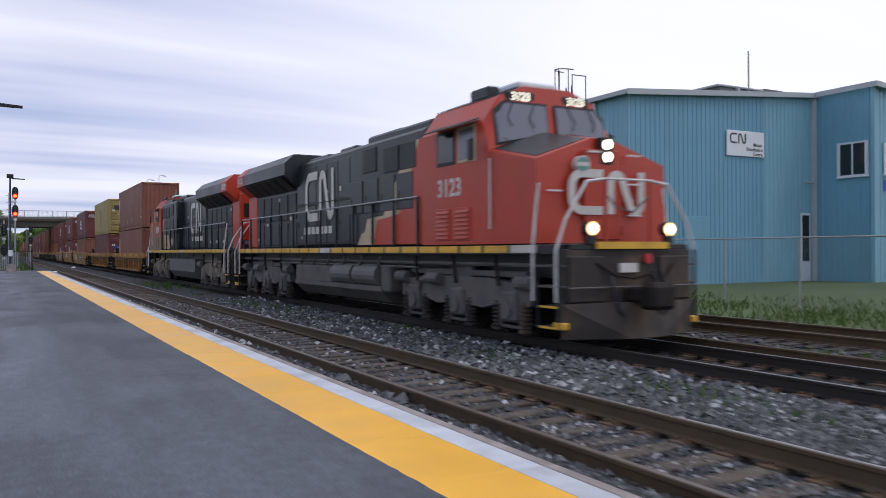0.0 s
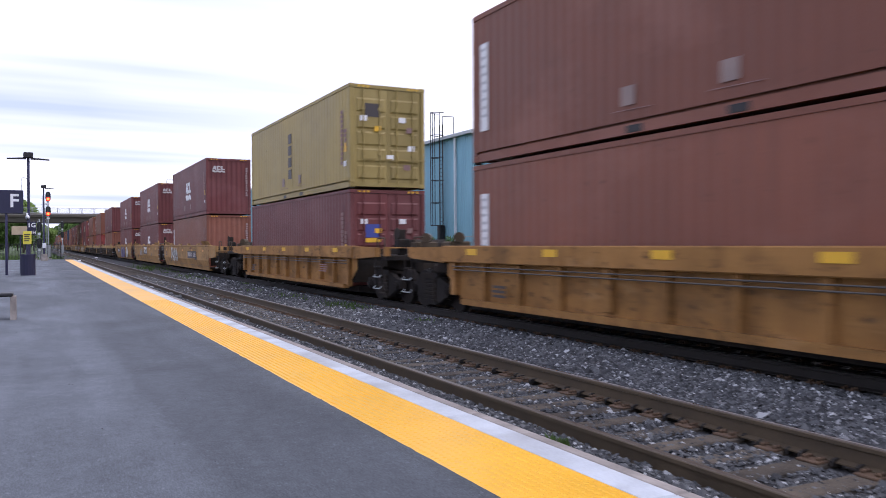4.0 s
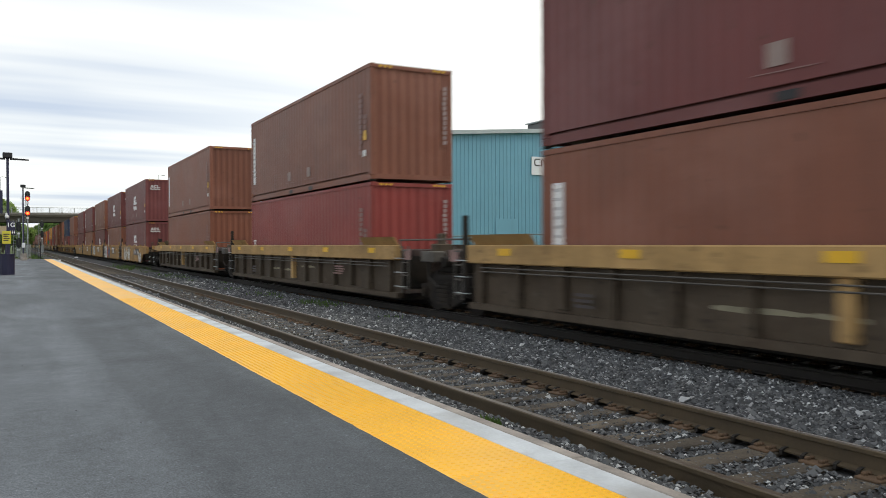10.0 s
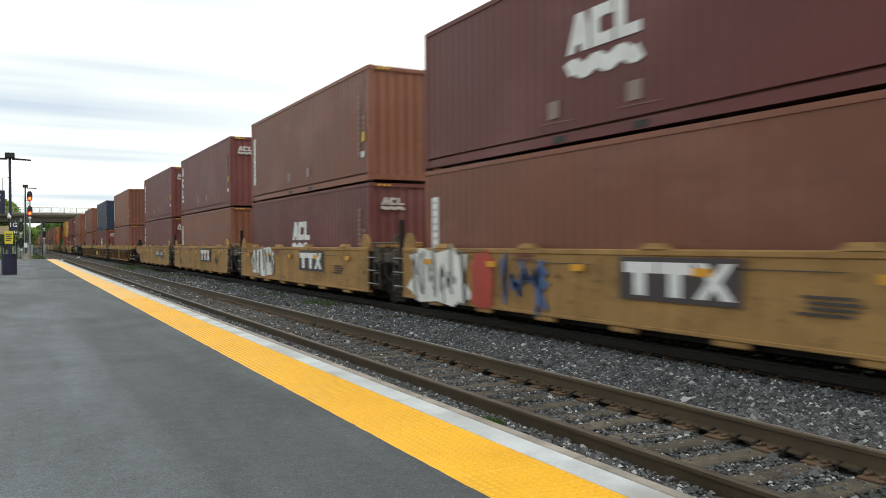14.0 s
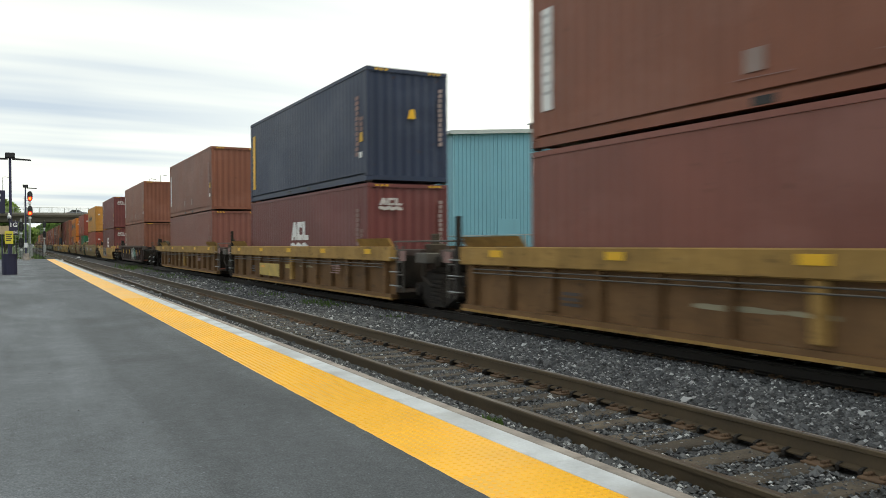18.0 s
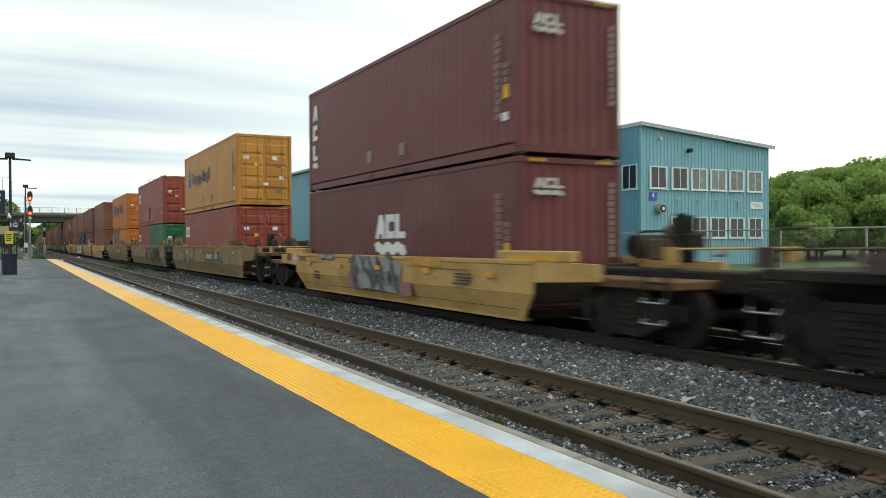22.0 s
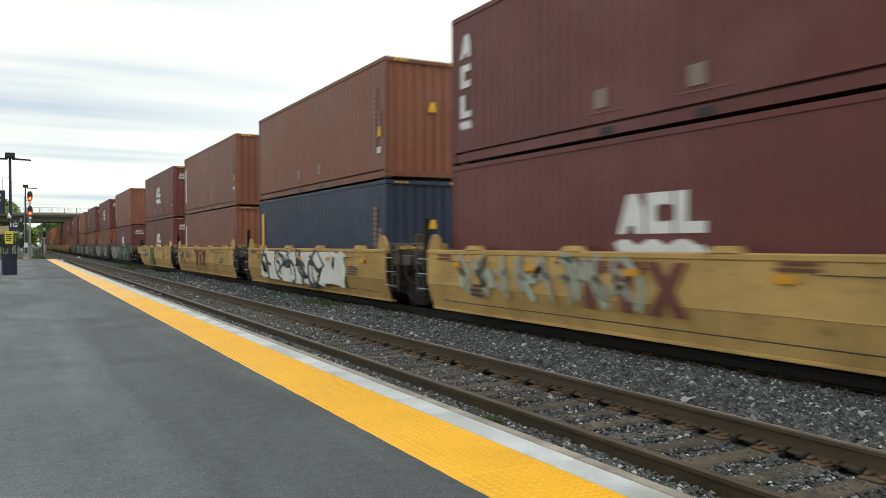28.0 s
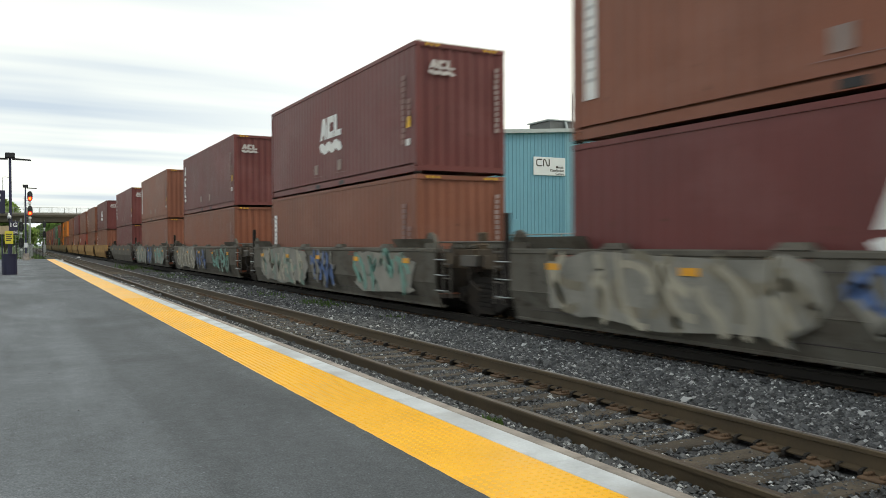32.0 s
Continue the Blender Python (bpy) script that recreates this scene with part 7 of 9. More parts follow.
            gr.matrix_basis = pose(-SIDE_X, ya, tz + 0.002)
    if colour == "olivetan":
        for ye, sgn, kind in ((y0, -1, front), (y1, 1, rear)):
            for x in (-1.15, -0.55) if kind == "A" else ():
                gl = part("grab_loop", kept("grab_loop", lambda: Shape().box(-0.18, 0.18, -0.04, 0.04, 0.42, 0.54).box(-0.18, -0.10, -0.04, 0.04, 0.0, 0.42).box(0.10, 0.18, -0.04, 0.04, 0.0, 0.42)), m, car, "square tan grab loop")
                gl.matrix_basis = pose(x, ye + sgn * 0.15, tz - 0.07)
    if style == "smooth" and side_ext[1] > 1.8:
        tx = part("number_text", text_mesh("53", 0.6), LOGO_DARK, car)
        tx.matrix_basis = pose(-SIDE_X - 0.004, 13.2, 1.05, 0, 0, -90)
    # markings
    xs = -SIDE_X - 0.03

    def mark(name, mesh, mt, y, z, label="", out=0.0):
        q = part(name, mesh, mt, car, label)
        q.matrix_basis = pose(xs - out, y, z)

    for i in range(5 if colour != "soot" else 0):
        if style == "ribbed":
            mark("reflector", kept("reflector_wide", lambda: plain_sheet(0.42, 0.13)), MARK_YELLOW, y0 + 1.4 + (y1 - y0 - 2.8) * i / 4, tz - 0.13)
        else:
            mark("reflector", kept("reflector", lambda: plain_sheet(0.34, 0.11)), MARK_ORANGE, y0 + 1.4 + (y1 - y0 - 2.8) * i / 4, tz - 0.30, out=0.022)
    if style == "smooth":
        for y in (2.2, 6.6, 10.9):
            mark("seam_line", kept("seam_line", lambda: plain_sheet(1.7, 0.014)), LOGO_DARK, y, tz - 0.24)
            mark("small_writing", kept("writing_rows_c", lambda: bars(2, 0.7, 0.04, 0.03, 13)), LETTER_BROWN, y + 1.1, tz - 0.10)
    if "T" in deco:
        yt, zt = (5.75 if "R" in deco else 3.95), tz - 0.42
        mark("panel", kept("panel_black", lambda: plain_sheet(2.3, 0.62)), LOGO_DARK, yt, zt, "black lettering panel")
        for k in (0.0, 0.70):
            mark("lettering_bar", kept("tcap", lambda: Shape().box(-0.003, 0.003, -0.33, 0.33, 0.08, 0.24).box(-0.003, 0.003, -0.12, 0.12, -0.24, 0.08)), LOGO_WHITE, yt + k, zt, out=0.006)
        mark("lettering_bar", kept("tcross", lambda: Shape().prism(CROSS, "x", -0.003, 0.003)), LOGO_WHITE, yt - 0.70, zt, out=0.006)
    if "L" in deco:
        yl = 4.9 if colour == "olivetan" else 6.25
        for k in (0.85, 0.0):
            mark("lettering_bar", kept("large_letter", lambda: Shape().box(-0.003, 0.003, -0.38, 0.38, 0.20, 0.38).box(-0.003, 0.003, -0.13, 0.13, -0.38, 0.20)), LETTER_BROWN, yl + k, tz - 0.52, "large brown letter shape", out=0.008)
        mark("lettering_bar", kept("large_cross", lambda: Shape().prism([(1.2 * y, 1.58 * z) for y, z in CROSS], "x", -0.003, 0.003)), LETTER_BROWN, yl - 0.85, tz - 0.52, "large brown letter shape", out=0.008)
    if "N" in deco or "n" in deco:
        yn = (2.9 if colour == "tan" else 3.6) if "N" in deco else 10.2
        mark("panel", kept("panel_long", lambda: plain_sheet(2.9, 0.42)), LOGO_DARK, yn, 1.0, "long reporting mark panel")
        for k in range(13):
            if k not in (4, 5):
                mark("lettering_bar", kept("nbar%d" % (k % 3), lambda: plain_sheet((0.09, 0.13, 0.11)[k % 3], 0.24)), LOGO_PALE_WHITE, yn - 1.25 + 0.208 * k, 1.0, out=0.006)
    mark("small_writing", kept("writing_rows", lambda: bars(4, 0.9, 0.035, 0.03, 9)), LOGO_FADED if style == "ribbed" else LOGO_DARK, 1.6, 0.95)
    mark("small_writing", kept("writing_rows_b", lambda: bars(3, 0.6, 0.05, 0.04, 11)), LOGO_DARK, 10.6, 0.75)
    MOVERS.append((car, s0))
    return car


def graffiti(car, y, z, w, h, back, lines, seed, n=8):
    if back:
        q = part("graffiti", cloudy(seed, w, h), GRAF[back], car, "sprayed %s patch" % back)
        tagged(q, kind="stuff")
        q.matrix_basis = pose(-SIDE_X - 0.034, y, z)
    for i, col in enumerate(lines):
        q = part("graffiti", spray(seed + 7 * i + 1, w * 0.92, h * 0.9, n), GRAF[col], car, "sprayed %s strokes" % col)
        tagged(q, kind="stuff")
        q.matrix_basis = pose(-SIDE_X - 0.040 - 0.004 * i, y + 0.1 * i, z)


def smear(car, y, z, w, seed):
    """A pale worn smear on the recessed panels between the ribs."""
    rng = random.Random(seed)
    top = [(-w / 2 + w * i / 12, 0.05 * rng.uniform(0.2, 1)) for i in range(13)]
    low = [(-w / 2 + w * i / 12, -0.05 * rng.uniform(0.2, 1)) for i in range(13)]
    q = part("worn_smear", Shape().prism(top + low[::-1], "x", -0.002, 0.002), GRAF["dust"], car, "pale worn smear")
    q.matrix_basis = pose(-SIDE_X + 0.145, y, z)


# ---- the train: make-up ----
Z_LOW, Z_HIGH = 0.322, 3.262
# name, y at the start, style, colour, pack ends, top (colour, marks, doors), bottom, decoration
ROSTER = [
    ("U1", 76.4, "ribbed", "brownyellow", "CC", ("brown", "S"), ("brown", "S"), ""),
    ("U2", 96.06, "ribbed", "brownyellow", "CC", ("olive", "M", 1), ("maroon", "F", 1), ""),
    ("A1", 118.76, "smooth", "tan", "CA", ("maroon", "A"), ("brown", "S"), "N"),
    ("A2", 138.45, "smooth", "tan", "AA", ("maroon", "A"), ("maroon", "A"), "TR"),
    ("A3", 158.27, "smooth", "tan", "AC", ("maroon", "A"), ("maroon", "A"), "n"),
    ("c1", 181.89, "ribbed", "gold", "CA", ("maroon", "t"), ("brown", "S"), ""),
    ("c2", 201.84, "ribbed", "gold", "AA", ("brown", "S"), ("red", "s"), ""),
    ("c3", 221.83, "ribbed", "gold", "AC", ("brown", "S"), ("rust", ""), ""),
    ("B1", 243.93, "smooth", "tan", "CA", ("maroon", "A"), ("maroon", "A"), "N"),
    ("B2", 259.51, "smooth", "tan", "AA", ("maroon", "A"), ("brown", "S"), "T"),
    ("B3", 275.02, "smooth", "tan", "AA", ("brown", "S"), ("maroon", "A"), "T"),
    ("B4", 290.9, "smooth", "tan", "AA", ("maroon", "V"), ("brown", "S"), "T"),
    ("B5", 306.39, "smooth", "tan", "AC", ("maroon", "V"), ("maroon", "V"), "N"),
    ("D1", 328.14, "ribbed", "ribgold", "CA", ("brown", "S"), ("pink", "t"), ""),
    ("D2", 348.11, "ribbed", "ribgold", "AA", ("navy", "Yt"), ("maroon", "A"), ""),
    ("D3", 367.77, "ribbed", "ribgold", "AC", ("brown", "S"), ("pink", ""), ""),
    ("E1", 391.81, "ribbed", "soot", "CC", ("brown", "S"), ("brown", "S"), "g"),
    ("F1", 413.7, "smooth", "pale", "CC", ("maroon", "V"), ("maroon", "A"), "g"),
    ("H1", 435.68, "smooth", "olivetan", "CA", ("ochre", "H", 1), ("brick", "Q", 1), "N"),
    ("H2", 455.69, "smooth", "olivetan", "AA", ("brick", "Q", 1), ("split", "green", "red"), "gL"),
    ("H3", 475.63, "smooth", "olivetan", "AC", ("orange", "HW", 1), ("split", "orange", "pink"), "N"),
    ("J1", 497.69, "smooth", "pale", "CA", ("brown", ""), ("brown", "S"), "N"),
    ("J2", 513.51, "smooth", "pale", "AA", ("maroon", "V"), ("maroon", "A"), "L"),
    ("J3", 529.2, "smooth", "pale", "AA", ("rust", "t"), ("navy", "Yt"), "g"),
    ("J4", 545.13, "smooth", "pale", "AA", ("brown", "S"), ("brown", "S"), "L"),
    ("J5", 561.15, "smooth", "pale", "AC", ("maroon", "A"), ("maroon", "A"), "n"),
    ("K1", 582.2, "smooth", "grey", "CA", ("brown", "S"), ("maroon", "A"), "g"),
    ("K2", 600.37, "smooth", "grey", "AA", ("maroon", "A"), ("brown", "S"), "g"),
    ("K3", 618.42, "smooth", "grey", "AA", ("maroon", "V"), ("rust", ""), "g"),
    ("K4", 636.3, "smooth", "grey", "AA", ("brown", "S"), ("brown", ""), "g"),
    ("K5", 654.4, "smooth", "grey", "AC", ("maroon", "V"), ("maroon", ""), "g"),
]


def rest_of_train():
    """The cars that never come near: browns, then oranges and greens further back."""
    y = 676.0
    kinds = [("maroon", "A"), ("brown", "S"), ("brown", ""), ("maroon", "V"), ("rust", ""), ("orange", "H"), ("orange", "H"), ("brick", "Q"), ("green", ""), ("maroon", "A"), ("brown", "S"), ("brown", ""), ("maroon", "A"), ("brown", "")]
    rows = []
    for i, k in enumerate(kinds):
        pack = "CA" if i % 5 == 0 else ("AC" if i % 5 == 4 else "AA")
        rows.append(("M%d" % i, y, "smooth", "tan" if i < 5 else "olivetan", pack, k, kinds[(i * 3 + 1) % len(kinds)], ""))
        y += 21.5 if pack == "AC" else 15.8
    return rows


SMALL = {"corner_casting", "stacking_lock", "fork_pocket", "lift_patch", "scrape", "data_panel", "warning_mark", "side_label", "code_column", "hazard_stripe", "seam_line", "small_writing", "reflector", "end_rung", "end_ladder", "placard", "step_rung", "brake_pipes", "cross_bar", "lower_seam", "crease_bead", "stacking_lug", "end_gusset", "cross_rail", "equipment_box", "grab_loop", "band_writing"}


def plain(thing):
    """A car or box that always stays far off goes without its small fittings."""
    for c in list(thing.children):
        if c.name.split(".")[0] in SMALL:
            bpy.data.objects.remove(c)


def make_train():
    rows = ROSTER + rest_of_train()
    for i, (name, s0, style, colour, ends, top, low, deco) in enumerate(rows):
        gf = s0 - rows[i - 1][1] - 12.19 if i else 7.5
        gr = rows[i + 1][1] - s0 - 12.19 if i + 1 < len(rows) else 9.8
        inner = [g for g, e in ((gf, ends[0]), (gr, ends[1])) if e == "A"]
        ext = 0.55
        if inner:
            ext = {True: 2.15, False: 0.6}[min(inner) > 7] if not 5 < min(inner) < 7 else 1.5
        elif name in ("U1", "U2", "E1", "F1"):
            ext = 0.9
        car = well_car(s0, style, colour, ends[0], ends[1], gf, gr, (ext, 0.5 if name == "F1" else ext), deco, {"B": "flat", "F": "low"}.get(name[0], ""))
        if name == "A1":
            graffiti(car, 9.4, 0.95, 3.0, 0.9, None, ["silver", "white"], 31, 7)
        if name == "A2":
            graffiti(car, 8.6, 1.0, 2.0, 0.7, None, ["silver"], 33, 6)
        if name == "A3":
            graffiti(car, 5.6, 0.86, 4.4, 1.15, "purple", ["silver", "purple"], 35, 6)
            graffiti(car, 1.4, 0.74, 2.3, 0.8, "silver", ["white"], 37, 4)
            graffiti(car, 1.4, 1.25, 1.0, 0.4, None, ["silver", "white"], 38, 2)
        if name == "B1":
            graffiti(car, 8.6, 0.85, 4.6, 1.2, None, ["cream", "white"], 41, 8)
            graffiti(car, 0.8, 0.6, 1.4, 0.8, "silver", ["white"], 42, 3)
        if name == "B2":
            graffiti(car, 11.0, 0.85, 2.9, 1.25, "white", ["silver"], 43, 6)
            graffiti(car, 9.1, 0.85, 0.9, 1.2, "red", [], 44)
            graffiti(car, 7.6, 0.9, 1.8, 1.1, None, ["blue"], 45, 5)
        if name == "B3":
            graffiti(car, 9.4, 0.9, 3.2, 1.1, "white", ["silver"], 46, 7)
        if name == "E1":
            graffiti(car, 4.2, 0.85, 2.0, 0.95, None, ["silver", "white"], 47, 4)
            graffiti(car, 3.1, 0.85, 1.3, 0.85, None, ["teal", "teal"], 58, 3)
        if name == "F1":
            graffiti(car, 6.05, 0.80, 3.1, 1.0, "silver", ["slate", "slate"], 48, 4)
            graffiti(car, 7.75, 0.62, 0.6, 0.4, "mauve", [], 77)
            graffiti(car, 4.3, 0.50, 0.7, 0.4, "mauve", [], 78)
            graffiti(car, 3.4, 1.16, 2.0, 0.22, "faded", [], 79)
        if name == "H1":
            graffiti(car, 9.0, 0.95, 2.4, 0.8, None, ["wash", "cream"], 49, 5)
            graffiti(car, 10.6, 0.95, 0.9, 0.4, None, ["blue", "mauve"], 59, 3)
        if name == "H2":
            graffiti(car, 1.4, 0.9, 4.2, 1.1, None, ["black", "black"], 50, 7)
            graffiti(car, 4.5, 0.95, 1.4, 0.5, None, ["mauve"], 51, 4)
        if name == "J2":
            graffiti(car, 8.6, 0.95, 6.0, 0.9, None, ["aqua", "cream"], 52, 8)
        if name == "J3":
            graffiti(car, 6.4, 0.84, 8.8, 1.12, "white", ["white"], 53, 6)
            graffiti(car, 7.2, 0.84, 7.6, 1.15, None, ["slate", "black"], 76, 5)
        if name == "J4":
            graffiti(car, 9.6, 1.0, 1.5, 0.5, None, ["mauve"], 54, 5)
            graffiti(car, 7.0, 0.95, 0.8, 0.3, None, ["mauve"], 56, 3)
            graffiti(car, 11.3, 0.9, 0.9, 0.7, None, ["black"], 57, 3)
        if name == "J5":
            graffiti(car, 6.6, 0.8, 1.6, 1.2, "green", ["green"], 55, 4)
        if name in ("c1", "c2", "c3", "D1", "D2", "D3"):
            k = int(name[1])
            smear(car, 2.6 + 1.1 * k, 0.84, 1.3, 80 + k)
            if name != "D2":
                smear(car, 6.4 + 0.6 * k, 0.70, 2.2, 84 + k)
        if name == "D2":
            for y, w in ((7.98, 1.3), (9.26, 1.2)):
                q = part("cover_plate", Shape().cbox(-0.006, 0.006, -w / 2, w / 2, 0.425, 0.865, 0.004), PLATE_YELLOW, car, "pale yellow cover plate")
                q.matrix_basis = pose(-SIDE_X + 0.006, y, 0)
            q = part("cover_marking", Shape().box(-0.002, 0.002, -0.22, 0.22, -0.035, 0.035), MARK_ORANGE, car)
            q.matrix_basis = pose(-SIDE_X - 0.003, 9.4, 0.74)
            q = part("side_label", Shape().box(-0.003, 0.003, -0.3, 0.3, -0.07, 0.07), PLATE_YELLOW, car)
            q.matrix_basis = pose(-SIDE_X + 0.14, 6.72, 0.80)
        if name in ("K1", "K2", "K3", "K4"):
            k = int(name[1])
            graffiti(car, 9.8, 0.86, 5.4, 1.2, "cloud", ["wash", "cream"] if k % 2 else ["sage", "cream"], 60 + k, 6)
            graffiti(car, 5.6, 0.86, 2.4, 1.1, None, ["cloud", "blue"], 65 + k, 4)
            graffiti(car, 1.3, 0.86, 3.8, 1.1, "cloud" if k % 2 == 0 else None, ["sage", "teal"], 70 + k, 4)
        low_lid = Z_HIGH - (0.287 if low[0] == "split" else 0)
        upper = container(s0, low_lid, top[0], top[1], doors_front=len(top) > 2)
        if name == "H2":
            for y, z, w, h, tint in ((6.4, 0.62, 4.8, 0.85, "orange"), (6.0, 0.8, 1.2, 1.0, "rustdark")):
                q = part("bare_patch", cloudy(int(90 + y), w, h), GRAF[tint], upper, "bare primer patch")
                q.matrix_basis = pose(-CW - 0.003 - 0.004 * (tint == "rustdark"), y, z)
        if low[0] == "split":
            # standard-height short boxes
            for y, tint, marks, doors in ((s0, low[1], "H" if low[1] == "orange" else "", True), (s0 + 6.13, low[2], "Q" if low[2] == "red" else "V", False)):
                container(y, Z_LOW, tint, marks, 6.06, doors).scale.z = 2.591 / CH
        else:
            container(s0, Z_LOW, low[0], low[1], doors_front=len(low) > 2).scale.z = 2.872 / CH


make_train()
for thing, y in MOVERS:
    if y > 670:
        plain(thing)


# ---- the train: locomotives ----
def loco_truck(parent, y, steel, coils):
    t = part("truck", Shape().cbox(-0.8, 0.8, -1.6, 1.6, 0.62, 0.95, 0.04), steel, parent, "grey three-axle bogie")
    t.matrix_basis = pose(0, y, 0)

    def side():
        s = Shape().prism([(-2.55, 0.62), (-2.2, 0.5), (-1.5, 0.62), (-0.9, 0.5), (0, 0.58), (0.9, 0.5), (1.5, 0.62), (2.2, 0.5), (2.55, 0.62), (2.55, 0.95), (1.2, 1.08), (-1.2, 1.08), (-2.55, 0.95)], "x", -0.09, 0.09)
        for yy in (-1.9, 0.0, 1.9):
            s.cbox(-0.16, 0.1, yy - 0.27, yy + 0.27, 0.30, 0.86, 0.05)
            s.cyl((-0.2, yy, 0.53), (0.1, yy, 0.53), 0.17, 14)
        for yy in (-2.45, 2.45):
            s.cyl((-0.12, yy - 0.25, 1.02), (-0.12, yy + 0.25, 1.02), 0.13, 12)
        return s

    def coil():
        prof = [(0.13, 0.13), (0.13, 0.19)]
        for k in range(6):
            z = 0.20 + 0.075 * k
            prof += [(0.075, z), (0.12, z + 0.012), (0.12, z + 0.038), (0.075, z + 0.05)]
        return Shape().lathe(prof + [(0.075, 0.68)])

    for k in (-1, 1):
        f = part("side_frame", kept("loco_side_frame", side), steel, t)
        f.matrix_basis = pose(k * 1.22, 0, 0, 0, 0, 0 if k < 0 else 180)
        for yy in (-2.35, -1.45, -0.45, 0.45, 1.45, 2.35):
            c = part("coil_spring", kept("loco_coil", coil), coils, t)
            c.matrix_basis = pose(k * 1.26, yy, 0)
        for yy in (-1.9, 0.0, 1.9):
            p = part("pedestal", kept("loco_pedestal", lambda: Shape().cbox(-0.06, 0.02, -0.40, -0.29, 0.22, 0.62, 0.01).cbox(-0.06, 0.02, 0.29, 0.40, 0.22, 0.62, 0.01).cbox(-0.05, 0.0, -0.4, 0.4, 0.18, 0.24, 0.01)), steel, t)
            p.matrix_basis = pose(k * 1.24, yy, 0, 0, 0, 0 if k < 0 else 180)
            q = part("sand_pipe", kept("loco_sand", lambda: Shape().tube([(0, 0.55, 1.15), (0, 0.6, 0.7), (0.12, 0.62, 0.25), (0.2, 0.55, 0.08)], 0.028, 6)), STEEL_DARK, t)
            q.matrix_basis = pose(k * 1.18, yy, 0, 0, 0, 0 if k < 0 else 180)
        part("top_beam", kept("loco_top_beam", lambda: Shape().cbox(-0.05, 0.05, -2.3, 2.3, 1.10, 1.22, 0.015).cbox(-0.08, 0.08, -0.4, 0.4, 1.05, 1.34, 0.02)), steel, t).matrix_basis = pose(k * 1.16, 0, 0)
        r = part("brake_cylinder", kept("brake_cyl", lambda: Shape().cyl((0, -0.35, 1.02), (0, 0.2, 1.02), 0.12, 12).tube([(0, 0.2, 1.02), (0, 0.6, 0.95), (0.05, 0.75, 0.7)], 0.035, 6)), steel, t)
        r.matrix_basis = pose(k * 1.38, 0.95, 0)

    def axle():
        s = Shape().cyl((-1.0, 0, 0), (1.0, 0, 0), 0.1, 8)
        for k in (-1, 1):
            s.cyl((k * 0.70, 0, 0), (k * 0.82, 0, 0), 0.53, 24)
            s.cyl((k * 0.67, 0, 0), (k * 0.70, 0, 0), 0.56, 24)
        return s

    for yy in (-1.9, 0.0, 1.9):
        w = part("wheelset", kept("loco_axle", axle), WHEEL, t)
        w.matrix_basis = pose(0, yy, 0.53)
        WHEELSETS.append((w, parent, y + yy))


def steps(parent, sx, y, sy):
    """A corner stairwell with yellow-edged treads; sy tells towards which end it faces."""
    st = part("step_well", Shape().box(sx * 1.1 - 0.02, sx * 1.1 + 0.02, y - 0.3, y + 0.3, 0.3, 1.6), LOCO_BLACK, parent, "corner steps with yellow edges")
    for k in (-1, 1):
        part("stringer", Shape().box(sx * 1.5 - 0.02, sx * 1.5 + 0.02, y + k * 0.305 - 0.015, y + k * 0.305 + 0.015, 0.32, 1.6), LOCO_BLACK, st)
    for k in range(4):
        z = 0.34 + 0.34 * k
        a, b = sorted((sx * 1.1, sx * 1.53))
        part("tread", Shape().cbox(a, b, y - 0.3, y + 0.3, z - 0.04, z, 0.008), LOCO_GREY, st)
        a, b = sorted((sx * 1.535, sx * 1.55))
        part("tread_edge", Shape().box(a, b, y - 0.28, y + 0.2, z - 0.03, z + 0.005), LOCO_YELLOW if k < 2 else LOCO_GREY, st)


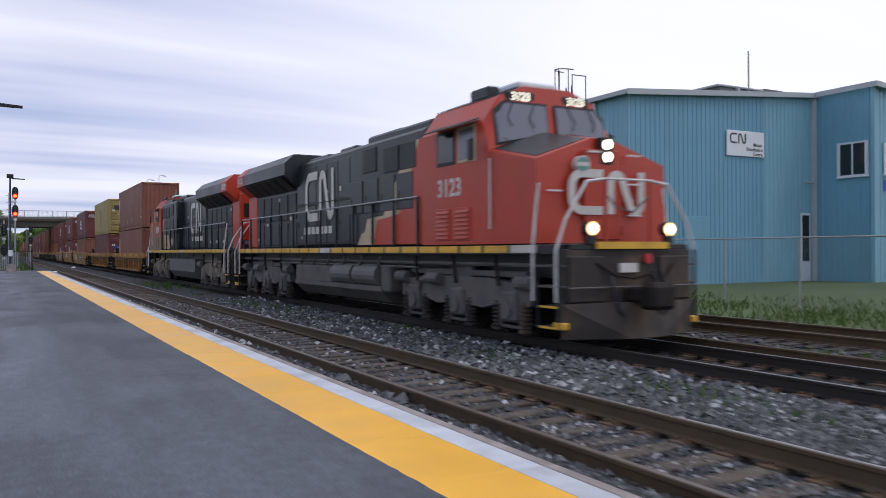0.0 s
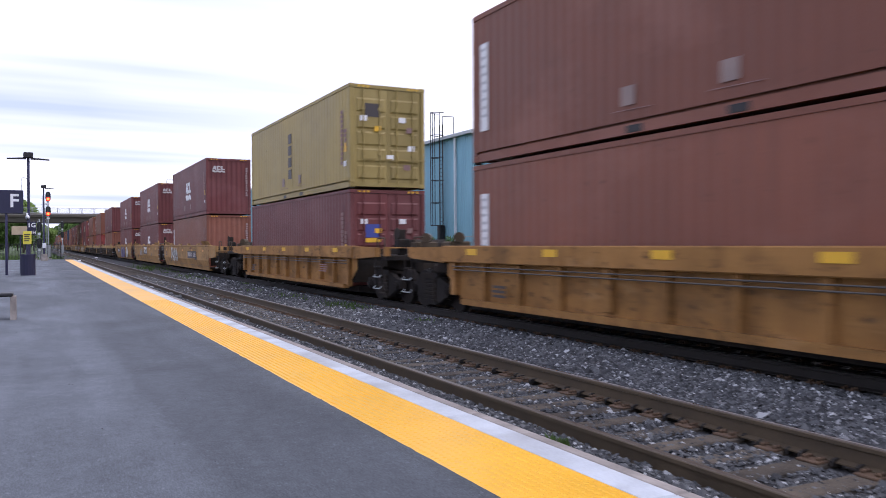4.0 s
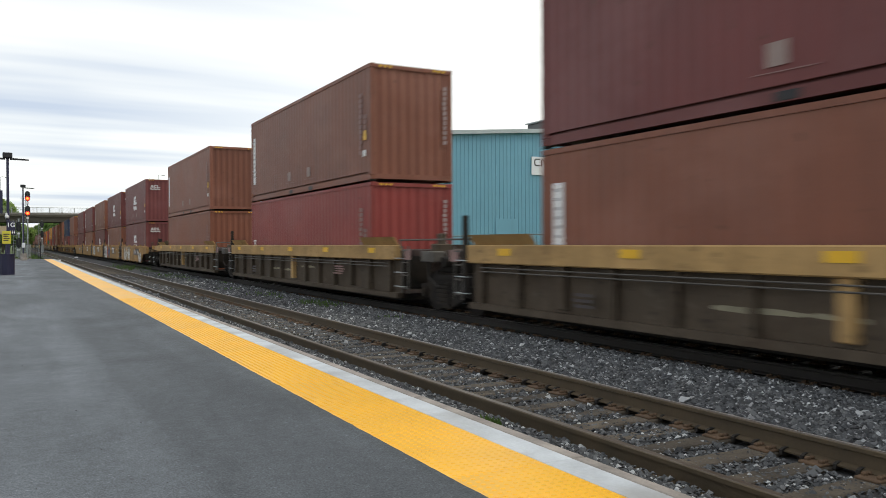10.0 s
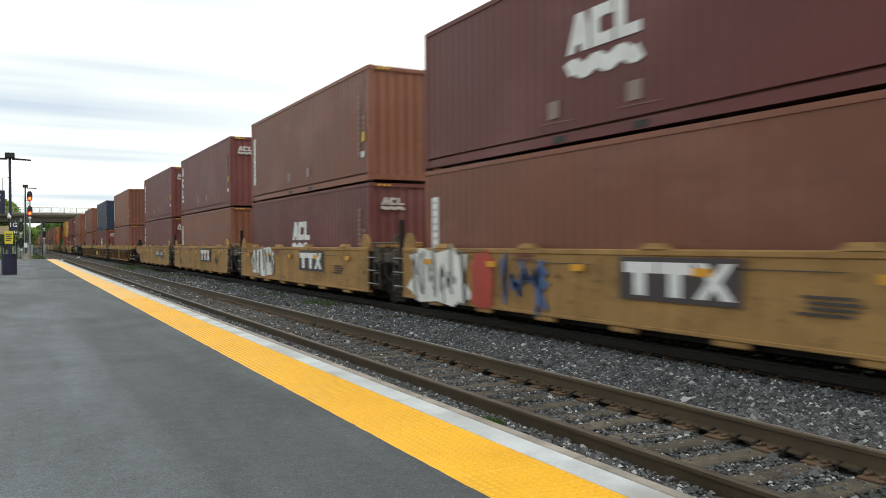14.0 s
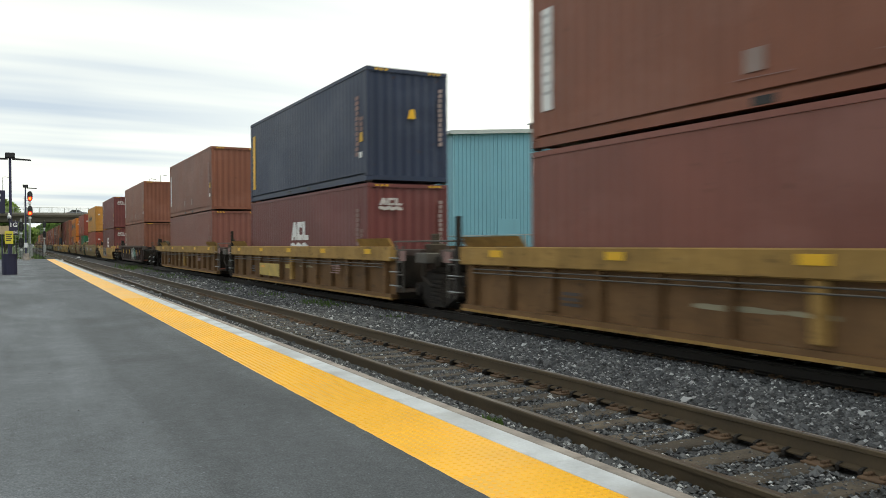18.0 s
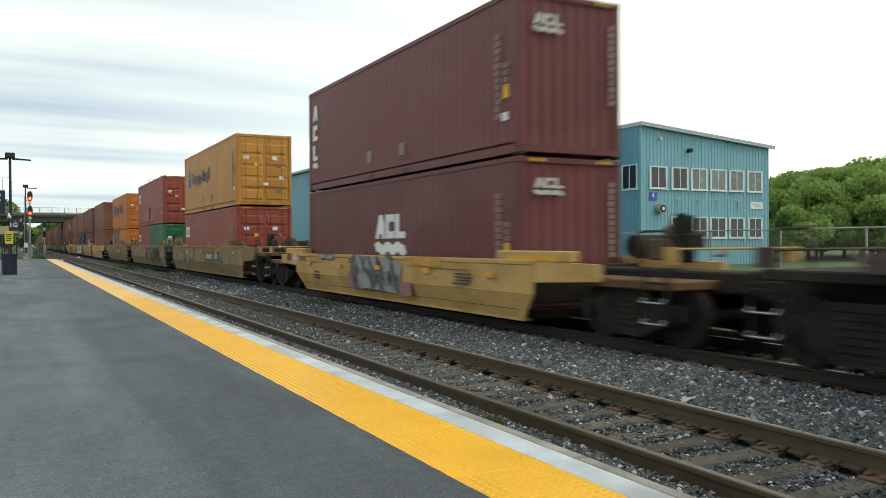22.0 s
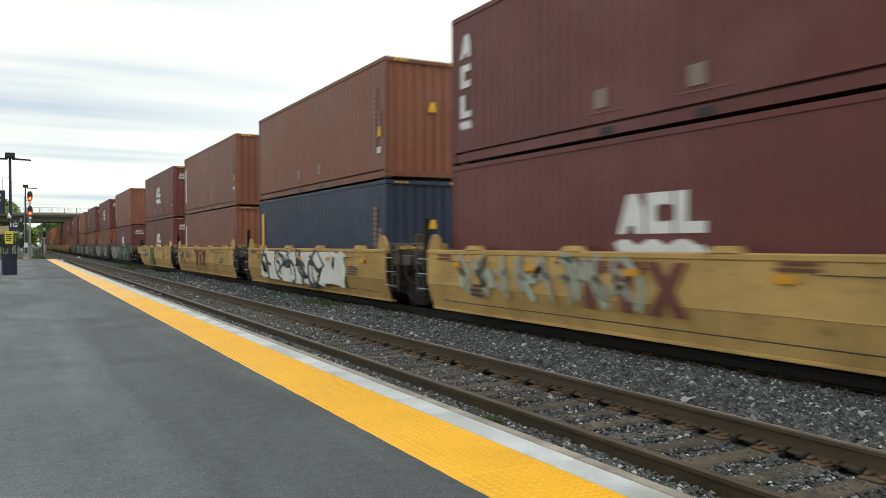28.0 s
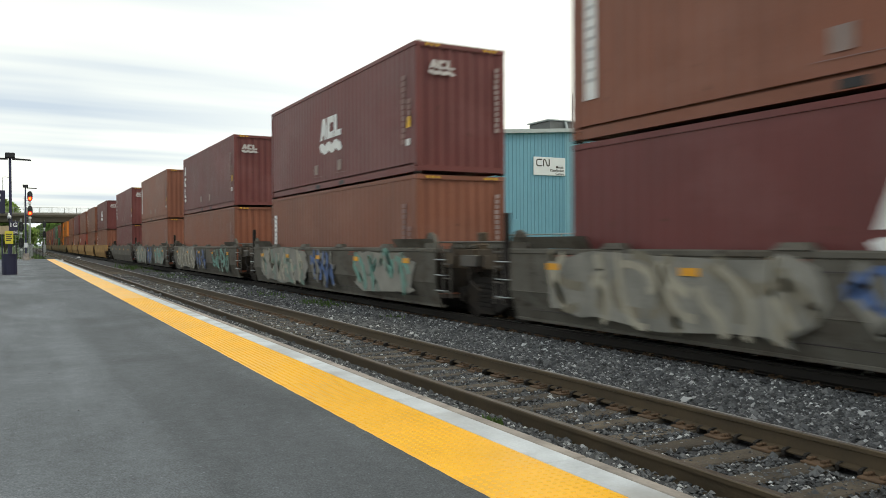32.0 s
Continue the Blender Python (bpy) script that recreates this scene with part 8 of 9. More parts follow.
def locomotive(number, y_mid, turned, lights):
    """A six-axle road locomotive, cab towards -y."""
    eng = tagged(base("locomotive", TRAIN_C, y_mid, 0, 180 if turned else 0), "red and black diesel freight locomotive with white striping" + (", headlights lit" if lights else ""), "locomotive", "locomotives of the freight train")
    P = lambda name, s, m, label="", smooth=False: part(name, s, m, eng, label, smooth)
    P("underframe", Shape().cbox(-1.5, 1.5, -10.2, 10.2, 1.52, 1.70, 0.02).cbox(-0.95, 0.95, -9.8, 9.8, 1.1, 1.53, 0.02), LOCO_BLACK)
    for sx in (-1, 1):
        n = 22
        for i in range(n):
            y = -9.75 + 19.5 * i / n
            a, b = sorted((sx * 1.503, sx * 1.515))
            P("sill_stripe", Shape().box(a, b, y + 0.04, y + 19.5 / n - 0.06, 1.56, 1.69), LOCO_YELLOW if i % 11 else LOCO_WHITE)
        for y in (-10.05, 10.05):
            steps(eng, sx, y, 0)
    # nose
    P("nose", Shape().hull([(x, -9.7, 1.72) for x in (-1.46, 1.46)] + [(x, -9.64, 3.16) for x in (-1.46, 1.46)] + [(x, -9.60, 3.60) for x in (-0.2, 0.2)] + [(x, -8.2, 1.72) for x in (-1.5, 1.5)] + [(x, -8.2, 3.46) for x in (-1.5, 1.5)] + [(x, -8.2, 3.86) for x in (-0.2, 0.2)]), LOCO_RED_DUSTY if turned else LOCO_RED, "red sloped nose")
    for sx in (-1, 1):
        P("nose_top", Shape().hull([(sx * 1.36, -9.50, 3.235), (sx * 0.28, -9.50, 3.605), (sx * 1.40, -8.22, 3.50), (sx * 0.28, -8.22, 3.875), (sx * 1.36, -9.5, 3.215), (sx * 0.28, -9.5, 3.585), (sx * 1.40, -8.22, 3.48), (sx * 0.28, -8.22, 3.855)]), LOCO_BLACK, "dark anti-glare panel")
    P("nose_door", Shape().cbox(-0.5, 0.32, -9.745, -9.70, 1.78, 3.38, 0.015), LOCO_RED, "front door")
    for z in (1.95, 2.6, 3.2):
        P("door_hinge", Shape().cyl((0.36, -9.74, z - 0.08), (0.36, -9.74, z + 0.08), 0.022, 6), LOCO_RED)
    # cab
    roof = [(-1.5, 4.02), (-1.12, 4.56), (-0.55, 4.78), (0.55, 4.78), (1.12, 4.56), (1.5, 4.02)]
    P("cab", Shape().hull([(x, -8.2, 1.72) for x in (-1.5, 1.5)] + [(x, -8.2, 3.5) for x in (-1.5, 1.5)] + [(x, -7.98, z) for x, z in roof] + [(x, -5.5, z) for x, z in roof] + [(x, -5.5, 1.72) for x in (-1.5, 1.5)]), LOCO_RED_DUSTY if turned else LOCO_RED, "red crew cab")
    P("cab_roof", Shape().prism([(x * 1.01, z + 0.006) for x, z in roof[1:-1]] + [(x * 0.98, z + 0.03) for x, z in reversed(roof[1:-1])], "y", -7.7, -5.45), LOCO_BLACK)
    P("roof_unit", Shape().cbox(-0.5, 0.5, -7.7, -6.6, 4.79, 4.95, 0.05), PIPE_WHITE, "white air conditioner")
    P("horn", Shape().cbox(-1.0, -0.72, -7.4, -6.7, 4.62, 4.86, 0.03), LOCO_BLACK)
    P("horn", Shape().cyl((0.9, -7.6, 4.76), (0.9, -7.1, 4.76), 0.06, 8), LOCO_BLACK)
    for sx in (-1, 1):
        a = [(sx * x, -8.215 + (z - 3.5) * 0.172 + (0.035 if x > 1.1 and z > 4.1 else 0), z) for x, z in ((0.12, 3.86), (1.28, 3.62), (1.28, 4.20), (1.06, 4.40), (0.12, 4.40))]
        gask = Shape().hull([(x + (0.05 * sx if abs(x) > 0.5 else -0.04 * sx), y - 0.012, z + (0.05 if z > 4 else -0.05)) for x, y, z in a] + [(x, y + 0.05, z) for x, y, z in a])
        wind = P("windshield", gask, BLACK_METAL, "wide windshield in a black gasket")
        part("pane", Shape().hull([(x, y - 0.03, z) for x, y, z in a] + [(x, y + 0.02, z) for x, y, z in a]), CAB_GLASS, wind)
        for k in (0.4, 0.9):
            part("wiper", Shape().tube([(sx * k, -8.10, 4.42), (sx * (k + 0.15), -8.17, 4.1), (sx * (k + 0.05), -8.20, 3.95)], 0.009, 5), BLACK_METAL, wind)
        part("wiper", Shape().tube([(sx * 0.25, -8.26, 3.72), (sx * 1.0, -8.28, 3.58), (sx * 1.2, -8.27, 3.72)], 0.011, 5), BLACK_METAL, wind)
        nb = P("number_board", Shape().cbox(sx * 0.66 - 0.34, sx * 0.66 + 0.34, -8.03, -7.75, 4.44, 4.66, 0.03), BLACK_METAL, "lit number board")
        tx = part("number_text", text_mesh(number, 0.22), NUMBER_GLOW, nb)
        tx.matrix_basis = pose(sx * 0.66, -8.036, 4.55)
        # side windows with an awning and mirror
        for y0, y1 in ((-7.75, -7.05), (-6.95, -6.2)):
            a, b = sorted((sx * 1.49, sx * 1.515))
            w = P("side_window", Shape().cbox(a, b, y0, y1, 3.32, 4.02, 0.01), LOCO_TAN if y0 < -7 else BLACK_METAL)
            a, b = sorted((sx * 1.50, sx * 1.522))
            part("pane", Shape().cbox(a, b, y0 + 0.06, y1 - 0.06, 3.38, 3.96, 0.005), CAB_GLASS if y0 < -7 else DARK_GLASS, w)
        P("awning", Shape().hull([(sx * 1.45, -7.8, 4.12), (sx * 1.45, -6.1, 4.12), (sx * 1.85, -7.8, 3.96), (sx * 1.85, -6.1, 3.96), (sx * 1.45, -7.8, 4.14), (sx * 1.45, -6.1, 4.14), (sx * 1.85, -7.8, 3.98), (sx * 1.85, -6.1, 3.98)]), LOCO_DIRT)
        P("mirror", Shape().cbox(sx * 1.7 - 0.03, sx * 1.7 + 0.03, -7.95, -7.8, 3.3, 3.7, 0.01), BLACK_METAL)
        tx = P("number_text", text_mesh(number, 0.5), LOCO_WHITE)
        tx.matrix_basis = pose(sx * 1.506, -6.7, 2.85, 0, 0, -90 if sx < 0 else 90)
        for y0 in (-7.55, -6.75):
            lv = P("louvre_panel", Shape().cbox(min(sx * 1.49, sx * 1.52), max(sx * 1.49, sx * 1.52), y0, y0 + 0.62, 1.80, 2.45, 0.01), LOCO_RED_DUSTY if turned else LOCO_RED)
            for k in range(7):
                a, b = sorted((sx * 1.515, sx * 1.55))
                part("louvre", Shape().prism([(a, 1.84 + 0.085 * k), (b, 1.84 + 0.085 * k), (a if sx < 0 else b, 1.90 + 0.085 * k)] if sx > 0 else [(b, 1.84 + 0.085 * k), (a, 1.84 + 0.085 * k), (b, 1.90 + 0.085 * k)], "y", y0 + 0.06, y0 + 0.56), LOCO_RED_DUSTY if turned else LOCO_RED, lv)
        P("side_grab", Shape().tube([(sx * 1.54, -8.3, 2.0), (sx * 1.54, -8.3, 3.3)], 0.02, 6), RAILING)
    # hood
    P("electrical_cabin", Shape().cbox(-1.40, 1.40, -5.5, -1.3, 1.71, 4.30, 0.08), LOCO_BLACK, "wide black equipment cabin")
    P("hood", Shape().cbox(-1.05, 1.05, -1.3, 4.2, 1.71, 4.42, 0.10), LOCO_BLACK, "long black engine hood")
    P("rear_hood", Shape().cbox(-1.0, 1.0, 4.2, 10.0, 1.71, 4.0, 0.05), LOCO_BLACK)
    P("rear_end", Shape().cbox(-1.03, 1.03, 8.9, 10.06, 1.71, 3.98, 0.05), LOCO_RED, "red rear hood end")
    wing = [(-1.0, 3.62), (-1.52, 4.05), (-1.52, 4.42), (-1.2, 4.72), (1.2, 4.72), (1.52, 4.42), (1.52, 4.05), (1.0, 3.62)]
    P("radiator_housing", Shape().prism(wing, "y", 4.0, 9.55), LOCO_BLACK, "overhanging radiator housing")
    P("wing_tip", Shape().prism([(x * 1.004, z + (0.005 if z > 4.2 else -0.005)) for x, z in wing], "y", 9.0, 9.9), LOCO_RED, "red rear edge of the radiator housing")
    for sx in (-1, 1):
        tx = P("number_text", text_mesh(number, 0.30), LOCO_WHITE)
        tx.matrix_basis = pose(sx * 1.53, 9.42, 4.23, 0, 0, -90 if sx < 0 else 90)
        for k in range(5):
            y = 4.35 + 0.92 * k
            P("radiator_screen", Shape().hull([(sx * 1.03, y, 3.60), (sx * 1.03, y + 0.8, 3.60), (sx * 1.50, y, 3.99), (sx * 1.50, y + 0.8, 3.99), (sx * 1.05, y, 3.585), (sx * 1.05, y + 0.8, 3.585), (sx * 1.52, y, 3.975), (sx * 1.52, y + 0.8, 3.975)]), BLACK_METAL)
            P("screen_door", Shape().cbox(min(sx * 0.99, sx * 1.03), max(sx * 0.99, sx * 1.03), y, y + 0.8, 2.65, 3.5, 0.015), BLACK_METAL)
            P("hood_door", Shape().cbox(min(sx * 0.99, sx * 1.025), max(sx * 0.99, sx * 1.025), y, y + 0.82, 1.8, 2.55, 0.015), LOCO_BLACK)
        for k in range(6):
            y = -1.25 + 0.9 * k
            d = P("hood_door", Shape().cbox(min(sx * 1.04, sx * 1.075), max(sx * 1.04, sx * 1.075), y, y + 0.84, 1.85, 3.0, 0.015), LOCO_BLACK)
            part("latch", Shape().box(min(sx * 1.07, sx * 1.10), max(sx * 1.07, sx * 1.10), y + 0.7, y + 0.76, 2.35, 2.5), LOCO_GREY, d)
            P("upper_panel", Shape().cbox(min(sx * 1.04, sx * 1.065), max(sx * 1.04, sx * 1.065), y, y + 0.86, 3.08, 4.2, 0.015), LOCO_BLACK)
        for y, z0, z1 in ((-5.05, 3.45, 4.05), (-4.15, 3.45, 4.05), (-2.9, 3.55, 4.15)):
            P("intake_screen", Shape().cbox(min(sx * 1.39, sx * 1.425), max(sx * 1.39, sx * 1.425), y, y + 0.8, z0, z1, 0.01), BLACK_METAL)
        # striping: red behind the cab, a cream wedge, the company emblem and small writing
        a, b = sorted((sx * 1.402, sx * 1.412))
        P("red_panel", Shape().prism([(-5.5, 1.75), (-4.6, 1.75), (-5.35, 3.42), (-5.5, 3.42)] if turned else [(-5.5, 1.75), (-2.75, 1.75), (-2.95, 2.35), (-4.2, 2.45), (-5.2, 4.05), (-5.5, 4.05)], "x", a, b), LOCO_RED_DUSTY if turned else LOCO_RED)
        P("cream_stripe", Shape().prism([(-4.6, 1.75), (-3.1, 1.75), (-4.35, 3.42), (-5.35, 3.42)] if turned else [(-2.75, 1.75), (-1.7, 1.75), (-2.0, 2.05), (-2.15, 2.05), (-2.35, 2.4), (-3.3, 2.45), (-4.75, 4.05), (-5.2, 4.05), (-4.2, 2.45), (-2.95, 2.35)], "x", a, b), LOCO_TAN, "slanting cream stripe")
        em = P("emblem", kept("noodle_side", lambda: noodle(0.012, 0.23)), LOCO_WHITE, "large white line emblem")
        em.matrix_basis = pose(sx * 1.088, 2.0, 3.26, 0, 0, -90 if sx < 0 else 90) @ Matrix.Diagonal((0.80, 1, 1.08, 1))
        for k in range(7):
            P("writing_bar", Shape().box(min(sx * 1.078, sx * 1.084), max(sx * 1.078, sx * 1.084), 1.0 + 0.36 * k, 1.26 + 0.36 * k, 2.12, 2.34), LOCO_WHITE)
        P("louvre_plate", Shape().cbox(min(sx * 1.40, sx * 1.43), max(sx * 1.40, sx * 1.43), -2.7, -2.3, 1.95, 2.3, 0.01), LOCO_TAN)
        # walkway handrail
        ys = [-5.2 + 1.22 * k for k in range(13)]
        for y in ys:
            P("stanchion", Shape().box(sx * 1.46 - 0.025, sx * 1.46 + 0.025, y - 0.02, y + 0.02, 1.5, 2.78), LOCO_BLACK)
        P("handrail", Shape().cyl((sx * 1.46, ys[0], 2.78), (sx * 1.46, ys[-1], 2.78), 0.022, 6), GALV, "long grey handrail")
        for y, sy in ((-10.3, -1), (10.2, 1)):
            P("step_rail", Shape().tube([(sx * 1.54, y, 0.75), (sx * 1.54, y, 1.6), (sx * 1.35, y, 2.1), (sx * 0.9, y, 2.75), (sx * 0.5, y, 2.80)], 0.026, 8), RAILING, "bent white handrail")
            P("step_rail", Shape().tube([(sx * 1.54, y - sy * 0.65, 0.75), (sx * 1.54, y - sy * 0.65, 1.7), (sx * 1.42, y - sy * 0.65, 2.75)], 0.026, 8), RAILING)
            P("end_rail_post", Shape().box(sx * 0.5 - 0.02, sx * 0.5 + 0.02, y - 0.02, y + 0.02, 1.65, 2.8), LOCO_RED if sy < 0 else LOCO_BLACK)
            P("corner_guard", Shape().cbox(sx * 1.44 - 0.08, sx * 1.44 + 0.08, y - 0.12, y + 0.12, 0.3, 0.42, 0.02), LOCO_YELLOW)
        for k, y in enumerate(() if turned else (-2.2, -0.6)):
            P("air_reservoir", Shape().cyl((sx * 1.2, y - 0.72, 1.0), (sx * 1.2, y + 0.72, 1.0), 0.30, 18), LOCO_TANK, "grey air reservoir")
    P("chain", Shape().tube([(-0.5, -10.3, 2.55), (-0.25, -10.3, 2.32), (0.1, -10.3, 2.25), (0.5, -10.3, 2.55)], 0.016, 5), LOCO_GREY)
    # front and rear pilots
    for y, sy in ((-10.35, -1), (10.35, 1)):
        P("pilot_plate", Shape().cbox(-1.42, 1.42, min(y, y - sy * 0.1), max(y, y - sy * 0.1), 0.62, 1.62, 0.02), LOCO_DIRT)
        P("plow", Shape().hull([(-1.5, y, 0.72), (1.5, y, 0.72), (-1.45, y - sy * 0.05, 0.14), (1.45, y - sy * 0.05, 0.14), (-0.35, y + sy * 0.42, 0.14), (0.35, y + sy * 0.42, 0.14), (-0.5, y + sy * 0.2, 0.72), (0.5, y + sy * 0.2, 0.72)]), LOCO_DIRT, "dusty steel snow plow")
        P("pilot_wing", Shape().cbox(-1.35, -0.62, min(y + sy * 0.002, y + sy * 0.06), max(y + sy * 0.002, y + sy * 0.06), 0.74, 1.50, 0.02), LOCO_DIRT)
        P("pilot_wing", Shape().cbox(0.62, 1.35, min(y + sy * 0.002, y + sy * 0.06), max(y + sy * 0.002, y + sy * 0.06), 0.74, 1.50, 0.02), LOCO_DIRT)
        P("uncoupling_bar", Shape().cyl((-1.4, y + sy * 0.12, 0.98), (1.4, y + sy * 0.12, 0.98), 0.018, 6), LOCO_GREY)
        P("coupler", Shape().cbox(-0.14, 0.14, min(y, y + sy * 0.7), max(y, y + sy * 0.7), 0.72, 0.98, 0.04).cbox(-0.26, 0.26, min(y + sy * 0.45, y + sy * 0.85), max(y + sy * 0.45, y + sy * 0.85), 0.62, 1.06, 0.07), STEEL_DARK, "rusty knuckle coupler")
        for hx in (-0.5, 0.45, 0.62):
            P("air_hose", Shape().tube([(hx, y + sy * 0.05, 1.25), (hx * 1.05, y + sy * 0.2, 0.95), (hx * 0.95, y + sy * 0.28, 0.6), (hx * 0.7, y + sy * 0.25, 0.42)], 0.03, 6), BLACK_METAL)
        P("jumper_cable", Shape().tube([(-0.8, y + sy * 0.06, 1.4), (-0.45, y + sy * 0.12, 1.18), (-0.05, y + sy * 0.14, 1.12), (0.3, y + sy * 0.14, 1.2), (0.6, y + sy * 0.12, 1.0), (0.85, y + sy * 0.1, 1.35)], 0.025, 6), STEEL_DARK)
        P("end_stripe", Shape().box(-0.78, 0.82, min(y + sy * 0.01, y + sy * 0.06), max(y + sy * 0.01, y + sy * 0.06), 1.62, 1.74), LOCO_YELLOW, "yellow anticlimber stripe")
        P("anticlimber", Shape().cbox(-1.3, 1.3, min(y, y - sy * 0.55), max(y, y - sy * 0.55), 1.60, 1.71, 0.02), LOCO_BLACK)
        P("end_rail", Shape().cyl((-0.5, y, 2.80), (0.5, y, 2.80), 0.022, 6), RAILING)
        for sx in (-1, 1):
            lamp = P("ditch_light", Shape().cyl((sx * 0.86, y - sy * 0.1, 1.96), (sx * 0.86, y + sy * 0.05, 1.96), 0.125, 14).box(sx * 0.86 - 0.08, sx * 0.86 + 0.08, y - 0.05, y + 0.05, 1.7, 1.86), BLACK_METAL)
            part("lens", Shape().cyl((sx * 0.86, y + sy * 0.05, 1.96), (sx * 0.86, y + sy * 0.065, 1.96), 0.085, 16), HEADLAMP if (lights and sy < 0) else CAB_GLASS, lamp)
            if lights and sy < 0:
                # added glowing ring, painted halo of the lit lens
                part("reflector", Shape().cyl((sx * 0.86, y + sy * 0.045, 1.96), (sx * 0.86, y + sy * 0.055, 1.96), 0.12, 16), LAMP_HALO, lamp)
    P("front_plate", Shape().box(-0.28, 0.1, -10.42, -10.37, 1.22, 1.38), LOCO_WHITE)
    P("front_tag", Shape().cyl((0.35, -10.42, 1.45), (0.35, -10.37, 1.45), 0.09, 12), SIGN_RED)
    em = P("emblem", kept("noodle_nose", lambda: noodle(0.02, 0.27)), LOCO_WHITE, "white line emblem on the nose")
    em.matrix_basis = pose(0.02, -9.765, 2.62) @ Matrix.Scale(0.56, 4)
    disc = P("round_badge", Shape().cyl((-0.55, -9.78, 3.1), (-0.55, -9.66, 3.1), 0.15, 20), LOCO_WHITE, "round green and white badge")
    for s0 in (-1, 1):
        part("badge_half", Shape().prism([(-0.55 + 0.125 * math.cos(a), 3.1 + s0 * (0.035 + 0.085 * math.sin(a))) for a in [math.pi * k / 8 for k in range(9)]], "y", -9.786, -9.781), GRAF["teal"], disc)
    for x, z in ((-1.15, 2.62), (0.62, 3.3), (0.62, 2.78), (0.62, 2.22), (-0.28, 3.33)):
        P("nose_grab", Shape().box(x - 0.16, x + 0.16, -9.78, -9.75, z - 0.015, z + 0.015), RAILING)
    head = P("headlight_box", Shape().cbox(-0.14, 0.14, -9.77, -9.60, 3.12, 3.60, 0.02), BLACK_METAL)
    for z in (3.25, 3.47):
        part("lens", Shape().cyl((0, -9.765, z), (0, -9.785, z), 0.088, 16), HEADLAMP if lights else CAB_GLASS, head)
    # rear face: black plates painting in the dark recesses, lamp pair, emblem, grab irons
    for x in (-0.62, 0.62):
        P("rear_locker", Shape().cbox(x - 0.24, x + 0.24, 10.05, 10.075, 3.0, 3.55, 0.01), BLACK_METAL)
        P("rear_grab", Shape().tube([(x * 0.45, 10.06, 2.1), (x * 0.45, 10.12, 2.15), (x * 0.45, 10.12, 2.75), (x * 0.45, 10.06, 2.8)], 0.016, 5), RAILING)
    lamp = P("rear_lamp", Shape().cbox(-0.3, 0.3, 10.05, 10.12, 3.62, 3.86, 0.02), BLACK_METAL)
    for x in (-0.13, 0.13):
        part("lens", Shape().cyl((x, 10.115, 3.74), (x, 10.135, 3.74), 0.095, 14), LOCO_WHITE, lamp)
    em = P("emblem", kept("noodle_nose", lambda: noodle(0.02, 0.27)), LOCO_WHITE, "white line emblem on the rear")
    em.matrix_basis = pose(0.1, 9.915, 4.30, 0, 0, 180) @ Matrix.Scale(0.30, 4)
    # labels, latches and grab irons along the hood
    rng = random.Random(int(number))
    for sx in (-1, 1):
        for k in range(9):
            y, z = -1.1 + 1.2 * k + rng.uniform(-0.2, 0.2), rng.choice((1.98, 2.5, 2.62, 3.3))
            x = sx * (1.082 if y < 4.1 else 1.036)
            P("label_plate", Shape().box(min(x, x - sx * 0.012), max(x, x - sx * 0.012), y, y + rng.choice((0.14, 0.2)), z, z + rng.choice((0.09, 0.13))), LOCO_WHITE if k % 2 else LOGO_GREY)
        for k in range(4):
            y, x = -4.9 + 0.95 * k, sx * 1.44
            P("cabin_door", Shape().cbox(min(sx * 1.39, sx * 1.425), max(sx * 1.39, sx * 1.425), y, y + 0.86, 2.55, 3.38, 0.012), LOCO_BLACK)
            P("door_latch", Shape().box(min(x, x - sx * 0.02), max(x, x - sx * 0.02), y + 0.7, y + 0.75, 2.8, 2.98), LOCO_GREY)
        P("hood_rail", Shape().cyl((sx * 1.10, -1.0, 3.05), (sx * 1.10, 4.1, 3.05), 0.014, 5), LOCO_GREY)
        for k in range(6):
            y = -3.0 + 1.15 * k
            P("pipe_drop", Shape().tube([(sx * 1.38, y, 1.5), (sx * 1.40, y, 1.28), (sx * 1.34, y + 0.25, 1.2)], 0.028, 5), LOCO_GREY)
        for y in (-8.3, -6.7, -5.0, 4.9, 6.7, 8.4):
            P("damper", Shape().cyl((sx * 1.36, y, 0.95), (sx * 1.36, y + 0.1, 1.5), 0.035, 8), STEEL_DARK)
    # roof equipment
    P("dynamic_brake", Shape().cbox(-0.9, 0.9, -3.2, -1.2, 4.38, 4.62, 0.06), LOCO_BLACK)
    P("roof_hatch", Shape().cbox(-1.2, 1.2, -5.4, -3.5, 4.28, 4.50, 0.06), LOCO_BLACK)
    P("exhaust_cover", Shape().cbox(-0.5, 0.5, 0.6, 1.8, 4.40, 4.66, 0.05), LOCO_BLACK)
    P("roof_hatch", Shape().cbox(-0.8, 0.8, 2.0, 3.8, 4.40, 4.54, 0.05), LOCO_BLACK)
    # tank and bogies
    P("fuel_tank", Shape().hull([(x, y, z) for y in (-3.3, 3.3) for x, z in ((-1.42, 0.62), (-1.42, 1.24), (-1.16, 0.30), (1.16, 0.30), (1.42, 0.62), (1.42, 1.24))]) if turned else Shape().hull([(x, y, z) for y in (-3.2, 3.3) for x, z in ((-1.42, 0.62), (-1.42, 0.74), (-1.1, 0.34), (1.1, 0.34), (1.42, 0.62), (1.42, 0.74))]).cbox(-1.40, 1.40, 0.3, 3.3, 0.7, 1.2, 0.05).cbox(-1.40, 1.40, -3.6, -3.1, 0.6, 1.25, 0.05), LOCO_TANK if turned else LOCO_GREY, "grey fuel tank")
